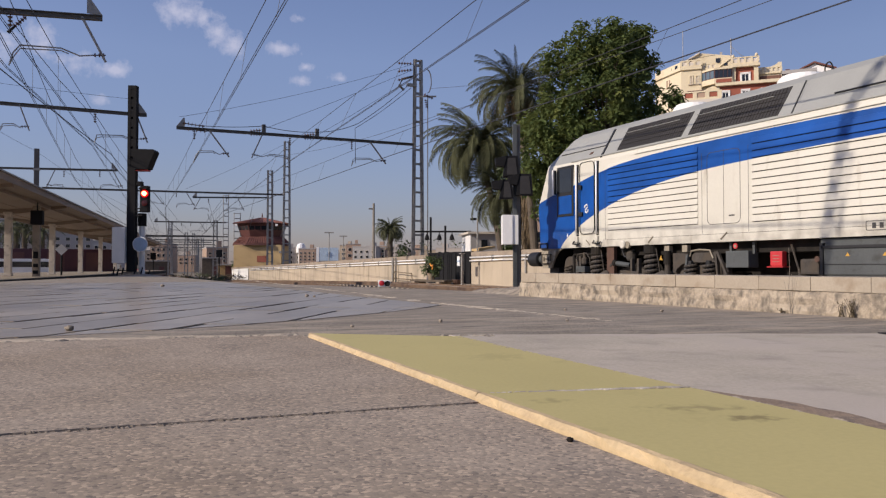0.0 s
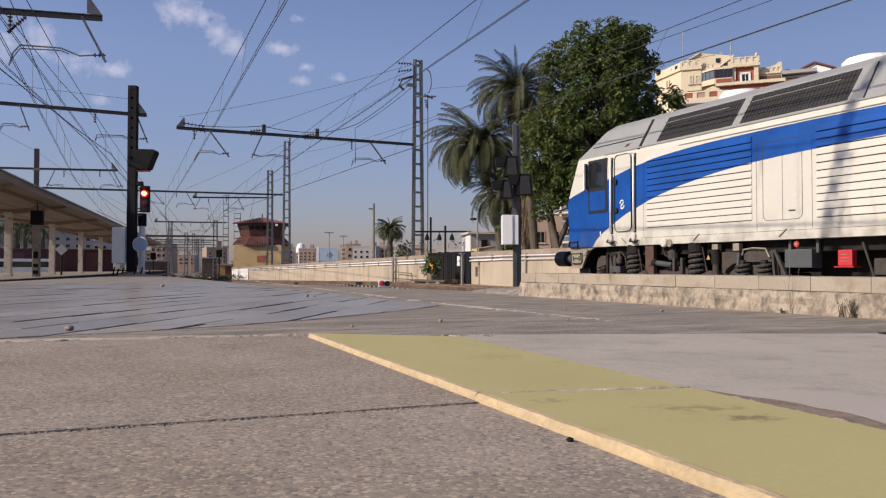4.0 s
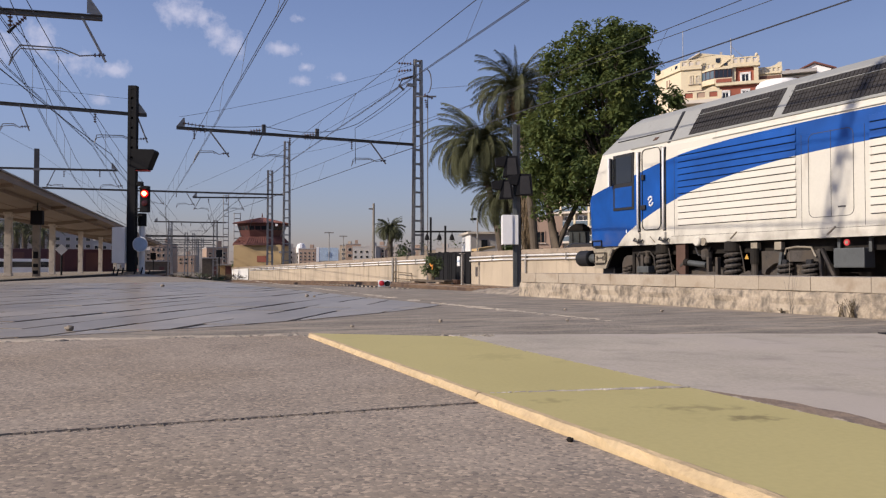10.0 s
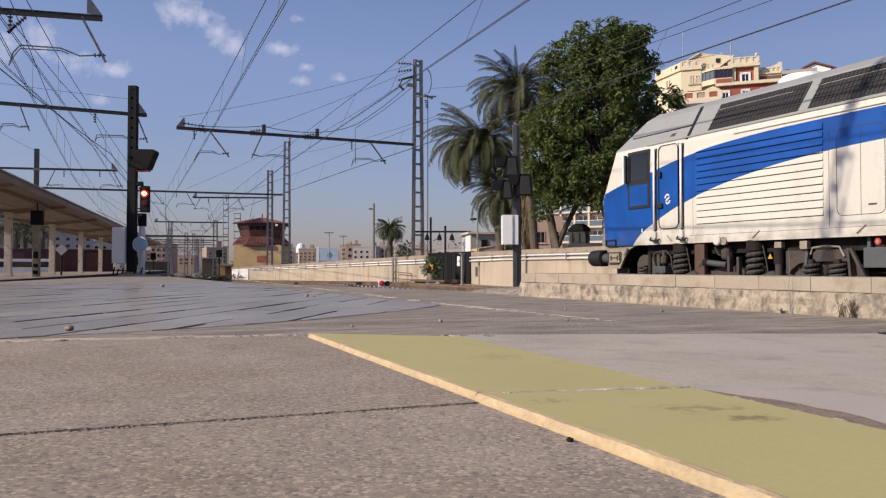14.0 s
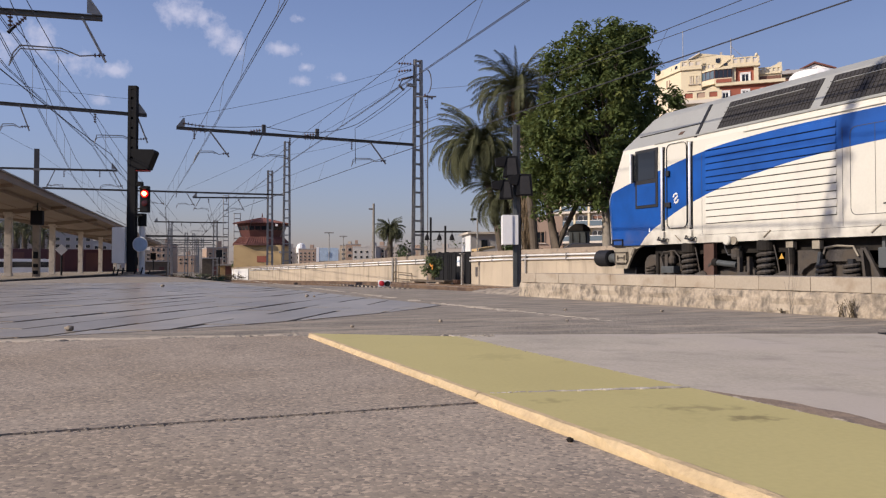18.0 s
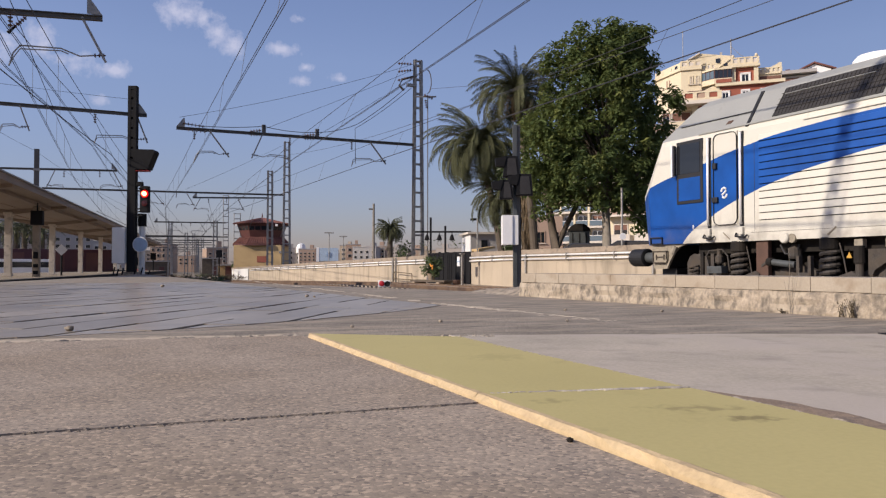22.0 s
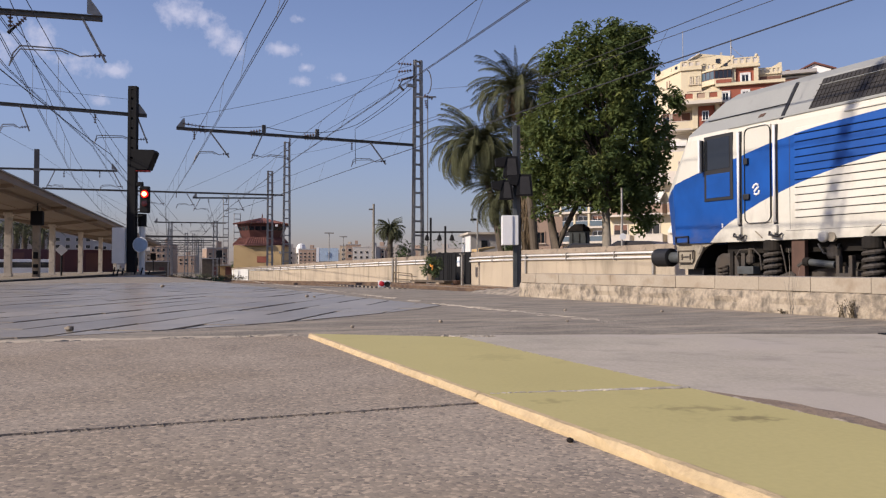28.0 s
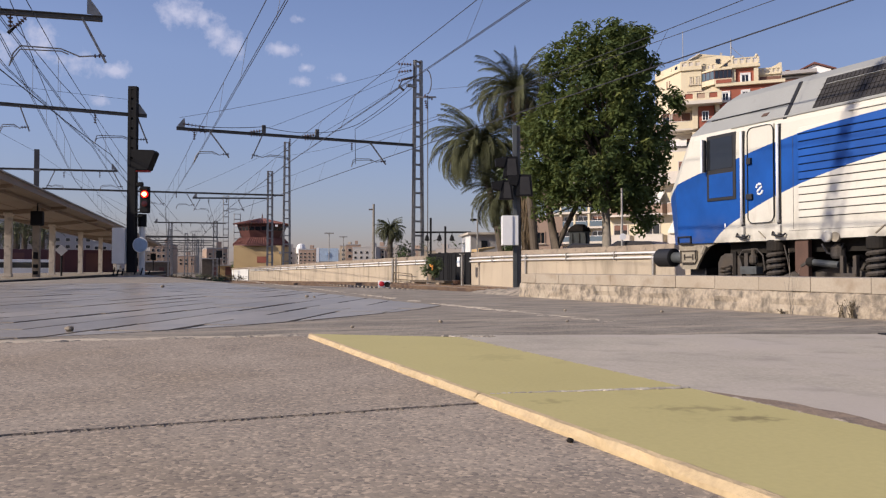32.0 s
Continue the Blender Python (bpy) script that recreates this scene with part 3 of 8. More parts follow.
# thin crumbled mortar along the yellow strip's far side
bm = B()
rng = random.Random(52)
for k in range(260):
    y = rng.uniform(0.9, 2.8)
    s = rng.uniform(0.003, 0.007)
    bmesh.ops.create_icosphere(bm, subdivisions=1, radius=s, matrix=pose(1.197 + 0.063 * y + rng.gauss(0, 0.004), y, 0.018) @ Matrix.Diagonal((1, rng.uniform(1, 2.2), 0.7, 1)))
part("edge_mortar", bm, M_KERB, strip, "crumbly pale edge mortar")

# polished slabs, laid askew with open dark joints
polish = thing("polished_paving", "glossy blue-grey paving slabs with dark open joints", "paving", kind="structure")
rng = random.Random(9)
A7 = radians(-33)


def polished_edge(x):
    """Near limit of the polished paving at x."""
    return 3.78 + 0.25 * max(x, -4) + 0.16 * max(x, 0) ** 2


def clip(poly, f):
    """Keeps the part of a polygon where f > 0."""
    res = []
    for p, q in zip(poly, poly[1:] + poly[:1]):
        a, b = f(p), f(q)
        if a > 0:
            res.append(p)
        if a * b < 0:
            t = a / (a - b)
            res.append((p[0] + (q[0] - p[0]) * t, p[1] + (q[1] - p[1]) * t))
    return res


c7, s7 = math.cos(A7), math.sin(A7)
bed = [(-8 + 10.55 * k / 40, polished_edge(-8 + 10.55 * k / 40) + 0.02) for k in range(41)]
part("joint_grime", bm_prism(B(), bed + [(2.55, 16.4), (-1.46, 16.4), (-3.80, 9.0), (-8, 9.0)], "z", -0.02, 0.001), mat("dark_joint_grime", (0.045, 0.042, 0.04), 0.95, spec=0.1), polish)
for i in range(-32, 40):
    for j in range(-10, 38):
        w, l = 0.36, 0.85
        off = (i % 2) * l / 2
        a0, b0 = i * w, j * l + off
        g = rng.uniform(0.012, 0.05) if rng.random() < 0.55 else 0.0005
        loc = [(a0 + g, b0 + 0.004), (a0 + w - g * 0.4, b0 + 0.004), (a0 + w - g * 0.4, b0 + l - 0.004), (a0 + g, b0 + l - 0.004)]
        poly = [(x * c7 - y * s7, x * s7 + y * c7) for x, y in loc]
        poly = clip(poly, lambda p: p[1] - polished_edge(p[0]))
        poly = clip(poly, lambda p: 2.56 - p[0])
        poly = clip(poly, lambda p: 16.4 - p[1])
        poly = clip(poly, lambda p: p[1] + 9 + p[0] * 1.2 + 6)
        poly = clip(poly, lambda p: p[0] + 8)
        poly = clip(poly, lambda p: (p[0] - -1.51) * 3.97 - (p[1] - 18.66) * 0.96)
        if len(poly) < 3:
            continue
        bm = B()
        bm_prism(bm, poly, "z", -0.02, 0.004 + rng.uniform(-0.002, 0.002))
        part("slab", bm, M_POLISH, polish)

# blotches of old mortar along the polished paving's edge
rng = random.Random(15)
bm = B()
for k in range(520):
    y = 3.5 + 17.0 * rng.random() ** 1.3
    if noise.noise((y * 1.7, 3, 0)) < -0.12:
        continue
    mid = 2.70 + 0.085 * max(y - 6, 0) ** 0.9
    s_ = rng.uniform(0.006, 0.028) * (0.5 if y < 4.6 else 1.0)
    bmesh.ops.create_icosphere(bm, subdivisions=1, radius=s_, matrix=pose(mid + rng.gauss(0, 0.028), y, 0.0, 0, 0, rng.uniform(-30, 30)) @ Matrix.Diagonal((1, rng.uniform(1.2, 4.0), 0.22, 1)))
tagged(part("mortar_line", bm, mat("pale_mortar", (0.43, 0.365, 0.28), 0.9, 0, 0.35, 5, 60, 0.4)), "broken pale mortar line across the deck", "joint", kind="structure")

# raised platform beside the locomotive: stained face under pale coping blocks
bm = B()
bm_prism(bm, [(4.27, -28), (4.27, 6.9), (12.25, 6.9), (12.25, -28)], "z", -0.75, 0.10)
part("raised_deck", bm, M_ASPHALT).parent = None
raised = tagged(bpy.data.objects["raised_deck"], "raised platform deck beside the track", "platform", kind="structure")
kerb = thing("platform_kerb", "stained concrete platform kerb with pale coping blocks", "kerb", kind="structure")
bm = B()
rng = random.Random(21)
n = 240
ys = [7.0 - 17.0 * k / n for k in range(n + 1)]
rows = []
for z, d in ((-0.03, -0.03), (0.02, -0.034), (0.06, -0.03), (0.10, -0.034), (0.138, -0.03), (0.150, -0.012), (0.1505, 0.03)):
    rows.append([bm.verts.new((4.225 + d + noise.noise((y * 3, z * 20, 1)) * 0.014 + noise.noise((y * 14, z * 60, 4)) * 0.007, y, z)) for y in ys])
for a, b in zip(rows, rows[1:]):
    for k in range(n):
        bm.faces.new((a[k], a[k + 1], b[k + 1], b[k]))
bm_box(bm, 4.45, -1.5, 0.055, 0.40, 16.9, 0.18)
part("face", bm, M_KERB_LOW, kerb)
y = 6.98
while y > -9:
    l = 0.29 if y > 6.9 else rng.uniform(0.403, 0.417)
    part("coping_block", box(4.42 + rng.uniform(-0.001, 0.001), y - l / 2, 0.196, 0.44 + rng.uniform(-0.002, 0.002), l - rng.uniform(0.001, 0.0035), 0.092 + rng.uniform(-0.003, 0.003), bevel=rng.uniform(0.002, 0.005)), M_KERB, kerb)
    y -= l
part("coping_bed", box(4.424, -1.0, 0.192, 0.436, 15.9, 0.084), M_KERB, kerb)
# broken concrete sloping down at the kerb's end
bm = B()
nx, ny = 14, 26
grid = []
for j in range(ny + 1):
    row = []
    for i in range(nx + 1):
        x, y = 4.16 + 1.5 * i / nx, 6.9 + 2.0 * j / ny
        f = 1 - j / ny
        rim = min(1.0, 4.0 * i / nx, 4.0 * (1 - i / nx))
        lump = 0.035 * noise.noise((x * 6, y * 6, 2)) + 0.02 * noise.noise((x * 17, y * 17, 5))
        row.append(bm.verts.new((x + 0.03 * noise.noise((y * 9, 1, i)), y, (0.15 * f ** 0.8 + lump) * rim - 0.02)))
    grid.append(row)
for j in range(ny):
    for i in range(nx):
        bm.faces.new((grid[j][i], grid[j][i + 1], grid[j + 1][i + 1], grid[j + 1][i]))
tagged(part("broken_concrete", bm, M_KERB_LOW), "broken concrete sloping down at the kerb end", "rubble", kind="structure")

# ---- tracks ----
def track(name, x0, y0, x1, y1, zf):
    t = thing(name, "steel rails on concrete sleepers in ballast", "railway track", group="tracks", kind="structure")
    L = math.hypot(x1 - x0, y1 - y0)
    ux, uy = (x1 - x0) / L, (y1 - y0) / L
    cuts = sorted({0.0, L} | {((yy - y0) / uy) for yy in (38, 100) if y0 < yy < y1})
    for side in (-0.83, 0.83):
        bm = B()
        for c0, c1 in zip(cuts, cuts[1:]):
            a = Vector((x0 + ux * c0 + uy * side, y0 + uy * c0 - ux * side, zf(y0 + uy * c0) + 0.23))
            b = Vector((x0 + ux * c1 + uy * side, y0 + uy * c1 - ux * side, zf(y0 + uy * c1) + 0.23))
            bm_bar(bm, a, b, 0.07, 0.15)
        part("rail", bm, M_RAILS, t, "rusty steel rail")
    bm = B()
    k = 0.0
    while k < min(L, 90):
        yy = y0 + uy * k
        bm_box(bm, 0, 0, 0, 2.5, 0.25, 0.2, pose(x0 + ux * k, yy, zf(yy) + 0.06, 0, 0, -math.degrees(math.atan2(ux, uy))))
        k += 0.6
    tagged(part("sleepers", bm, M_KERB_LOW, t), "grey concrete sleepers", kind="stuff")
    return t


tagged(sheet("trodden_path", [13.2, 14.0, 15.2, 16.4, 17.2], [21.5, 26, 30, 34, 38, 50, 62, 75],
             lambda x, y: ground_z(y) + 0.235 + 0.015 * math.sin(x * 3.1 + y * 0.7), M_DUST), "pale dusty earth trodden flat beside the rails", "ground", kind="structure")
track("track_1", 13.95, -30, 13.95, 300, ground_z)
track("track_2", 8.6, 9, 12.5, 300, ground_z)
track("track_3", 4.6, 18, 9.5, 300, ground_z)
track("track_4", -3.2, 12, 6.5, 300, ground_z)

# ---- boundary wall with pipes ----
WX = 17.2


def wall_top(y):
    return 1.10 if y < 30 else 1.10 - (y - 30) * 0.0113


wall = thing("boundary_wall", "cream rendered boundary wall with stained capping", "wall", kind="structure")
for y0, y1 in ((-30, 8), (8, 20), (20, 33.3), (38.5, 46.8), (46.8, 61), (61, 89), (89, 100.3)):
    m = M_WALL if y1 < 100 else M_SIGBOX
    bm = bm_prism(B(), [(y0 + 0.01, -1.7), (y1 - 0.01, -1.7), (y1 - 0.01, wall_top(y1) - 0.2), (y0 + 0.01, wall_top(y0) - 0.2)], "x", WX, WX + 0.3)
    part("wall_panel", bm, m, wall)
    bm = bm_prism(B(), [(y0 + 0.01, wall_top(y0) - 0.2), (y1 - 0.01, wall_top(y1) - 0.2), (y1 - 0.01, wall_top(y1)), (y0 + 0.01, wall_top(y0))], "x", WX - 0.02, WX + 0.34)
    part("capping", bm, M_WALL_CAP, wall, "weather-stained capping")
for n_p, dz in enumerate((0.27, 0.43)):
    p = thing("wall_pipe", "white pipe clipped along the boundary wall", "pipe", group="wall pipes")
    for y0, y1 in ((2, 30), (30, 33.3), (38.5, 58), (58, 88)):
        part("pipe_run", rod((WX - 0.07, y0, wall_top(y0) - dz), (WX - 0.07, y1, wall_top(y1) - dz), 0.038), M_PIPE, p, smooth=True)
    y = 4.0
    while y < 87:
        if not 33 < y < 38.8:
            part("clip", box(WX - 0.06, y, wall_top(y) - dz, 0.14, 0.04, 0.14), M_GALV, p)
        y += 3.0

# ---- locomotive ----
LX, LY0 = 13.95, 19.75
loco = thing("diesel_locomotive", "white diesel locomotive with a sweeping blue band and grey roof", "locomotive", pose(LX, LY0, RAIL))
HW, LEN = 1.45, 21.8
SIDE = -HW


def trimmed(bm):
    """Cuts a long prism to the slanted cab ends."""
    planes = [((0, 0.78, 2.5), (0, 1.0, 0.99)), ((0, 0.78, 2.5), (0, 1, -0.35))]
    for sx in (-1, 1):
        planes.append(((sx * 1.45, -0.03, 2.56), (sx * 0.817, 0.576, 0.265)))
        planes.append(((sx * 1.45, -0.03, 2.56), (sx * 0.817, 0.576, -0.045)))
    for co, no in planes:
        for flip in (False, True):
            c, nn = Vector(co), Vector(no)
            if flip:
                c, nn = Vector((co[0], -LEN - co[1], co[2])), Vector((no[0], -no[1], no[2]))
            geom = bm.verts[:] + bm.edges[:] + bm.faces[:]
            r = bmesh.ops.bisect_plane(bm, geom=geom, plane_co=c, plane_no=nn, clear_outer=True)
            es = [e for e in r["geom_cut"] if isinstance(e, bmesh.types.BMEdge)]
            if es:
                bmesh.ops.edgenet_fill(bm, edges=es)
    bmesh.ops.recalc_face_normals(bm, faces=bm.faces)
    return bm


section = [(-1.44, 1.30), (-1.45, 1.42), (-1.45, 3.3), (-1.435, 3.62), (-1.40, 3.74), (1.40, 3.74), (1.435, 3.62), (1.45, 3.3), (1.45, 1.42), (1.44, 1.30)]
body = part("body", trimmed(bm_prism(B(), section, "y", -LEN - 0.9, 0.9)), M_LIVERY, loco)
roof_sec = [(-1.39, 3.742), (-0.94, 4.47), (-0.72, 4.63), (0.72, 4.63), (0.94, 4.47), (1.39, 3.742)]
roof = part("roof", trimmed(bm_prism(B(), roof_sec, "y", -LEN - 0.9, 0.9)), M_ROOF_GREY, loco, "light grey roof")
# seams and gutters
sl = Vector((0.45, 0, 0.728)).normalized()      # up the roof slope, on the near side
sn = Vector((-0.728, 0, 0.45)).normalized()     # out of the slope


def slope_quad(s0, s1, k0, k1, thick, lean=0.0):
    """A thin panel on the near roof slope, from s0 to s1 along the body and k0 to k1 up the slope."""
    o = Vector((-1.39, 0, 3.742))
    bm = B()
    vs = []
    for t in (-0.01, thick):
        for s, k in ((s0, k0), (s1, k0), (s1 + lean, k1), (s0 + lean, k1)):
            vs.append(bm.verts.new(o + sl * k + sn * t + Vector((0, -s, 0))))
    for f in ((3, 2, 1, 0), (4, 5, 6, 7), (0, 1, 5, 4), (1, 2, 6, 5), (2, 3, 7, 6), (3, 0, 4, 7)):
        bm.faces.new([vs[i] for i in f])
    bmesh.ops.recalc_face_normals(bm, faces=bm.faces)
    return bm


part("roof_seam", slope_quad(3.05, 3.13, -0.05, 0.87, 0.02), M_BLACK, roof, "dark gap between roof sections")
part("roof_seam", slope_quad(9.13, 9.16, 0.0, 0.86, 0.012), M_BLACK, roof)
part("cab_gutter", slope_quad(0.95, 3.05, 0.335, 0.349, 0.025), M_BLACK, roof, "black rain gutter")
part("red_mark", slope_quad(2.42, 2.56, 0.14, 0.22, 0.012, 0.04), M_RUST, roof)
part("roof_line", slope_quad(10.0, 16.0, 0.30, 0.32, 0.03), M_BLACK, roof)
for s0, s1 in ((3.68, 6.05), (6.28, 8.8)):
    g = part("roof_grille", slope_quad(s0, s1, 0.07, 0.79, 0.015, 0.05), M_GRILLE, roof, "dark mesh radiator grille")
    n_r = int((s1 - s0) / 0.085)
    bm = B()
    for k in range(n_r):
        s = s0 + 0.05 + k * (s1 - s0 - 0.1) / (n_r - 1)
        o = Vector((-1.39, -s, 3.742))
        bm_bar(bm, o + sl * 0.09 + sn * 0.02, o + sl * 0.77 + sn * 0.02, 0.006)
    for k in (0.22, 0.36, 0.50, 0.64):
        o = Vector((-1.39, -s0, 3.742)) + sl * k + sn * 0.026
        bm_bar(bm, o, o + Vector((0, -(s1 - s0), 0)), 0.006)
    tagged(part("grille_mesh", bm, M_UNDER, g), kind="stuff")
    part("ledge", slope_quad(s0 + 0.1, s1 - 0.3, 0.60, 0.613, 0.04), M_ROOF_GREY, g)
part("roof_ledge", box(-1.405, -LEN / 2, 3.748, 0.05, LEN - 3.4, 0.03), M_ROOF_GREY, roof)
# fan housings and domes on the roof
for s, r in ((5.2, 0.5), (8.4, 0.5), (11.4, 0.5)):
    bm = bm_lathe(B(), [(r, 0), (r, 0.10), (r * 0.96, 0.14), (r * 0.9, 0.14), (r * 0.86, 0.19), (r * 0.4, 0.22)], pose(-0.15, -s, 4.62), 24)
    part("fan_housing", bm, M_WHITE, roof, "white round fan housing")
bm = B()
for k in range(8):
    a, b = math.pi * k / 8, math.pi * (k + 1) / 8
    bm_rod(bm, (-0.75, -9.5 + 0.09 * math.cos(a), 4.62 + 0.16 * math.sin(a)), (-0.75, -9.5 + 0.09 * math.cos(b), 4.62 + 0.16 * math.sin(b)), 0.015, seg=6)
part("lifting_ring", bm, M_UNDER, roof)

M_RIB_SHADE = mat("rib_shade", (0.018, 0.017, 0.02), 0.9, spec=0.1)
# ribbed grille panels in the sides
def rib(s0, s1, z):
    bm = B()
    x = SIDE
    pts = [(x + 0.01, z - 0.064), (x - 0.024, z - 0.064), (x - 0.026, z - 0.054), (x - 0.004, z + 0.06), (x + 0.01, z + 0.064)]
    bm_prism(bm, pts, "y", -s1, -s0)
    return bm


for s0, s1, zs in ((3.42, 6.68, [1.79 + 0.147 * k for k in range(12)]), (8.22, 13.4, [1.76 + 0.147 * k for k in range(12)]), (13.9, 18.0, [1.76 + 0.147 * k for k in range(12)])):
    for z in zs:
        part("side_rib", rib(s0, s1, z), M_LIVERY, body)
        # Dark strip under each rib: the crease's shade is put into its colour.
        part("rib_shadow_gap", box(SIDE - 0.001, -(s0 + s1) / 2, z - 0.0705, 0.014, s1 - s0 - 0.02, 0.013), M_RIB_SHADE, body)
# flat access panels outlined by seams
def outline(bm, y0, y1, z0, z1, w=0.014, r=0.06, SIDE=-HW):
    for a, b in (((y0 + r, z0), (y1 - r, z0)), ((y0 + r, z1), (y1 - r, z1)), ((y0, z0 + r), (y0, z1 - r)), ((y1, z0 + r), (y1, z1 - r))):
        bm_bar(bm, (SIDE - 0.001, a[0], a[1]), (SIDE - 0.001, b[0], b[1]), w, 0.01)
    for cy, cz, q in ((y0 + r, z0 + r, 2), (y1 - r, z0 + r, 3), (y1 - r, z1 - r, 0), (y0 + r, z1 - r, 1)):
        for k in range(4):
            a, b = (q + k / 4) * math.pi / 2, (q + (k + 1) / 4) * math.pi / 2
            bm_bar(bm, (SIDE - 0.001, cy + r * math.cos(a), cz + r * math.sin(a)), (SIDE - 0.001, cy + r * math.cos(b), cz + r * math.sin(b)), w, 0.01)
    return bm


M_SEAM = mat("panel_seam", (0.075, 0.072, 0.07), 0.9, spec=0.1)
part("access_panel_seam", outline(B(), -7.90, -6.96, 1.69, 3.28, 0.008, 0.12), M_SEAM, body)
part("panel_seam", box(SIDE - 0.001, -10.5, 1.475, 0.008, 14.6, 0.006), M_SEAM, body)
part("panel_seam", box(SIDE - 0.001, -7.44, 2.5, 0.008, 0.006, 1.6), M_SEAM, body)
part("panel_catch", box(SIDE - 0.001, -7.66, 1.86, 0.008, 0.16, 0.03), M_SEAM, body)
for s in (3.3, 6.8, 8.12, 13.6):
    part("panel_seam", box(SIDE - 0.001, -s, 2.4, 0.008, 0.006, 1.8), M_SEAM, body)
part("rain_strip", box(SIDE - 0.008, -LEN / 2 - 1.2, 3.60, 0.02, LEN - 6.6, 0.012), M_LIVERY, body)

# cab door with rubber seal and handrails
door = part("cab_door", box(SIDE - 0.004, -2.53, 2.66, 0.035, 0.66, 1.99, bevel=0.012), M_LIVERY, loco)
part("door_seal", outline(B(), -2.86, -2.20, 1.67, 3.65, 0.045, 0.13, -HW - 0.021), M_BLACK, door, "black rubber door seal")
part("door_handle", box(SIDE - 0.05, -2.26, 2.96, 0.07, 0.1, 0.13, bevel=0.01), M_BLACK, door)
part("lower_catch", box(SIDE - 0.05, -2.26, 2.22, 0.06, 0.16, 0.12, bevel=0.02), M_BLACK, door)
for s in (2.05, 2.97):
    part("handrail_slot", box(SIDE - 0.002, -s, 2.62, 0.02, 0.10, 2.0, bevel=0.004), M_BLACK, loco, "black handrail recess")
    h = part("handrail", rod((SIDE - 0.05, -s, 1.66), (SIDE - 0.05, -s, 3.60), 0.028), M_WHITE, loco, "pale steel handrail", smooth=True)
    for z in (1.68, 3.58):
        part("bracket", box(SIDE - 0.02, -s, z, 0.08, 0.05, 0.05), M_STEEL, h)
    part("step_bracket", box(SIDE - 0.03, -s, 1.52, 0.07, 0.11, 0.16, pose(0, 0, 0), 0.015), M_LIVERY, loco)
    part("step_stirrup", bm_tube(B(), [(SIDE - 0.03, -s - 0.16, 1.43), (SIDE - 0.1, -s - 0.12, 1.37), (SIDE - 0.1, -s + 0.1, 1.41), (SIDE - 0.03, -s + 0.14, 1.47)], 0.022), M_BLACK, loco)
    part("foot_plate", box(SIDE - 0.05, -s, 1.40, 0.1, 0.2, 0.02), M_UNDER, loco)
# round operator mark on the door: two white hooked strokes
mk = B()
for f in (1, -1):
    hook = [(0.085, 0.03), (0.06, 0.085), (0.0, 0.11), (-0.05, 0.085), (-0.055, 0.04), (-0.02, 0.01), (0.035, -0.03)]
    bm_tube(mk, [(SIDE - 0.024, -2.5 + f * a * 0.95, 2.36 + f * b) for a, b in hook], 0.025, 0.021, 6)
part("door_emblem", mk, M_WHITE, door, "white emblem of two hooked strokes")
# cab side window: dark glass above a blue drop panel, with a mirror
fr = B()
bm_box(fr, SIDE - 0.004, -1.45, 2.93, 0.03, 0.82, 1.44, bevel=0.01)
win = part("side_window", fr, M_BLACK, loco, "dark cab side window in a black frame")
part("pane", box(SIDE - 0.02, -1.43, 3.24, 0.012, 0.7, 0.68), M_WINDOW, win)
part("drop_panel", box(SIDE - 0.02, -1.45, 2.54, 0.014, 0.68, 0.52, bevel=0.005), M_LIVERY, win)
mir = part("mirror", box(SIDE - 0.1, -1.0, 3.22, 0.09, 0.05, 0.74, bevel=0.015), M_WHITE, loco, "white folded rear-view mirror")
part("mirror_back", box(SIDE - 0.08, -1.04, 3.22, 0.06, 0.05, 0.70), M_BLACK, mir)
part("cab_number", box(SIDE - 0.003, -1.55, 1.66, 0.01, 0.035, 0.09), M_WHITE, loco)
# windscreen on the slanted front
ws = B()
a0, a1 = Vector((0, 0.40, 2.88)), Vector((0, -0.37, 3.66))
for sx in (-1, 1):
    vs = [ws.verts.new(p) for p in (a0 + Vector((sx * 0.08, 0.03, 0.012)), a0 + Vector((sx * 0.92, 0.03, 0.012)), a1 + Vector((sx * 0.86, 0.03, 0.012)), a1 + Vector((sx * 0.08, 0.03, 0.012)))]
    ws.faces.new(vs if sx > 0 else vs[::-1])
part("windscreen", ws, M_WINDOW, loco, "dark sloping windscreen")
# side plate with a faint number frame
part("number_plate", outline(B(), -11.35, -10.75, 1.40, 1.56, 0.012, 0.03), M_SEAM, body)
nb = B()
for k in range(3):
    bm_box(nb, SIDE - 0.002, -10.9 - k * 0.14, 1.48, 0.006, 0.07, 0.1)
part("number_bars", nb, M_SEAM, body)

# front skirt, buffers, coupling
sk = B()
arch = [(-0.05, 1.30), (-0.14, 0.72), (-0.60, 0.72), (-0.645, 0.81), (-0.77, 1.0), (-0.87, 1.12), (-1.0, 1.22), (-1.25, 1.30)]
for x0, x1 in ((-1.38, -1.32), (1.32, 1.38)):
    bm_prism(sk, arch, "x", x0, x1)
bm_prism(sk, [(-0.05, 1.30), (-0.14, 0.74), (-0.22, 0.74), (-0.13, 1.30)], "x", -1.32, 1.32)
skirt = part("front_skirt", sk, M_BEIGE, loco, "dirty beige front skirt")
part("skirt_bulkhead", box(0, -0.5, 1.02, 2.5, 0.08, 0.54), M_UNDER, skirt)
st = bm_prism(B(), [(-0.17, 0.86), (-0.60, 0.86), (-0.66, 0.95), (-0.66, 1.13), (-0.17, 1.13)], "x", SIDE + 0.02, SIDE + 0.12)
part("step_panel", st, M_BEIGE, skirt)
st = B()
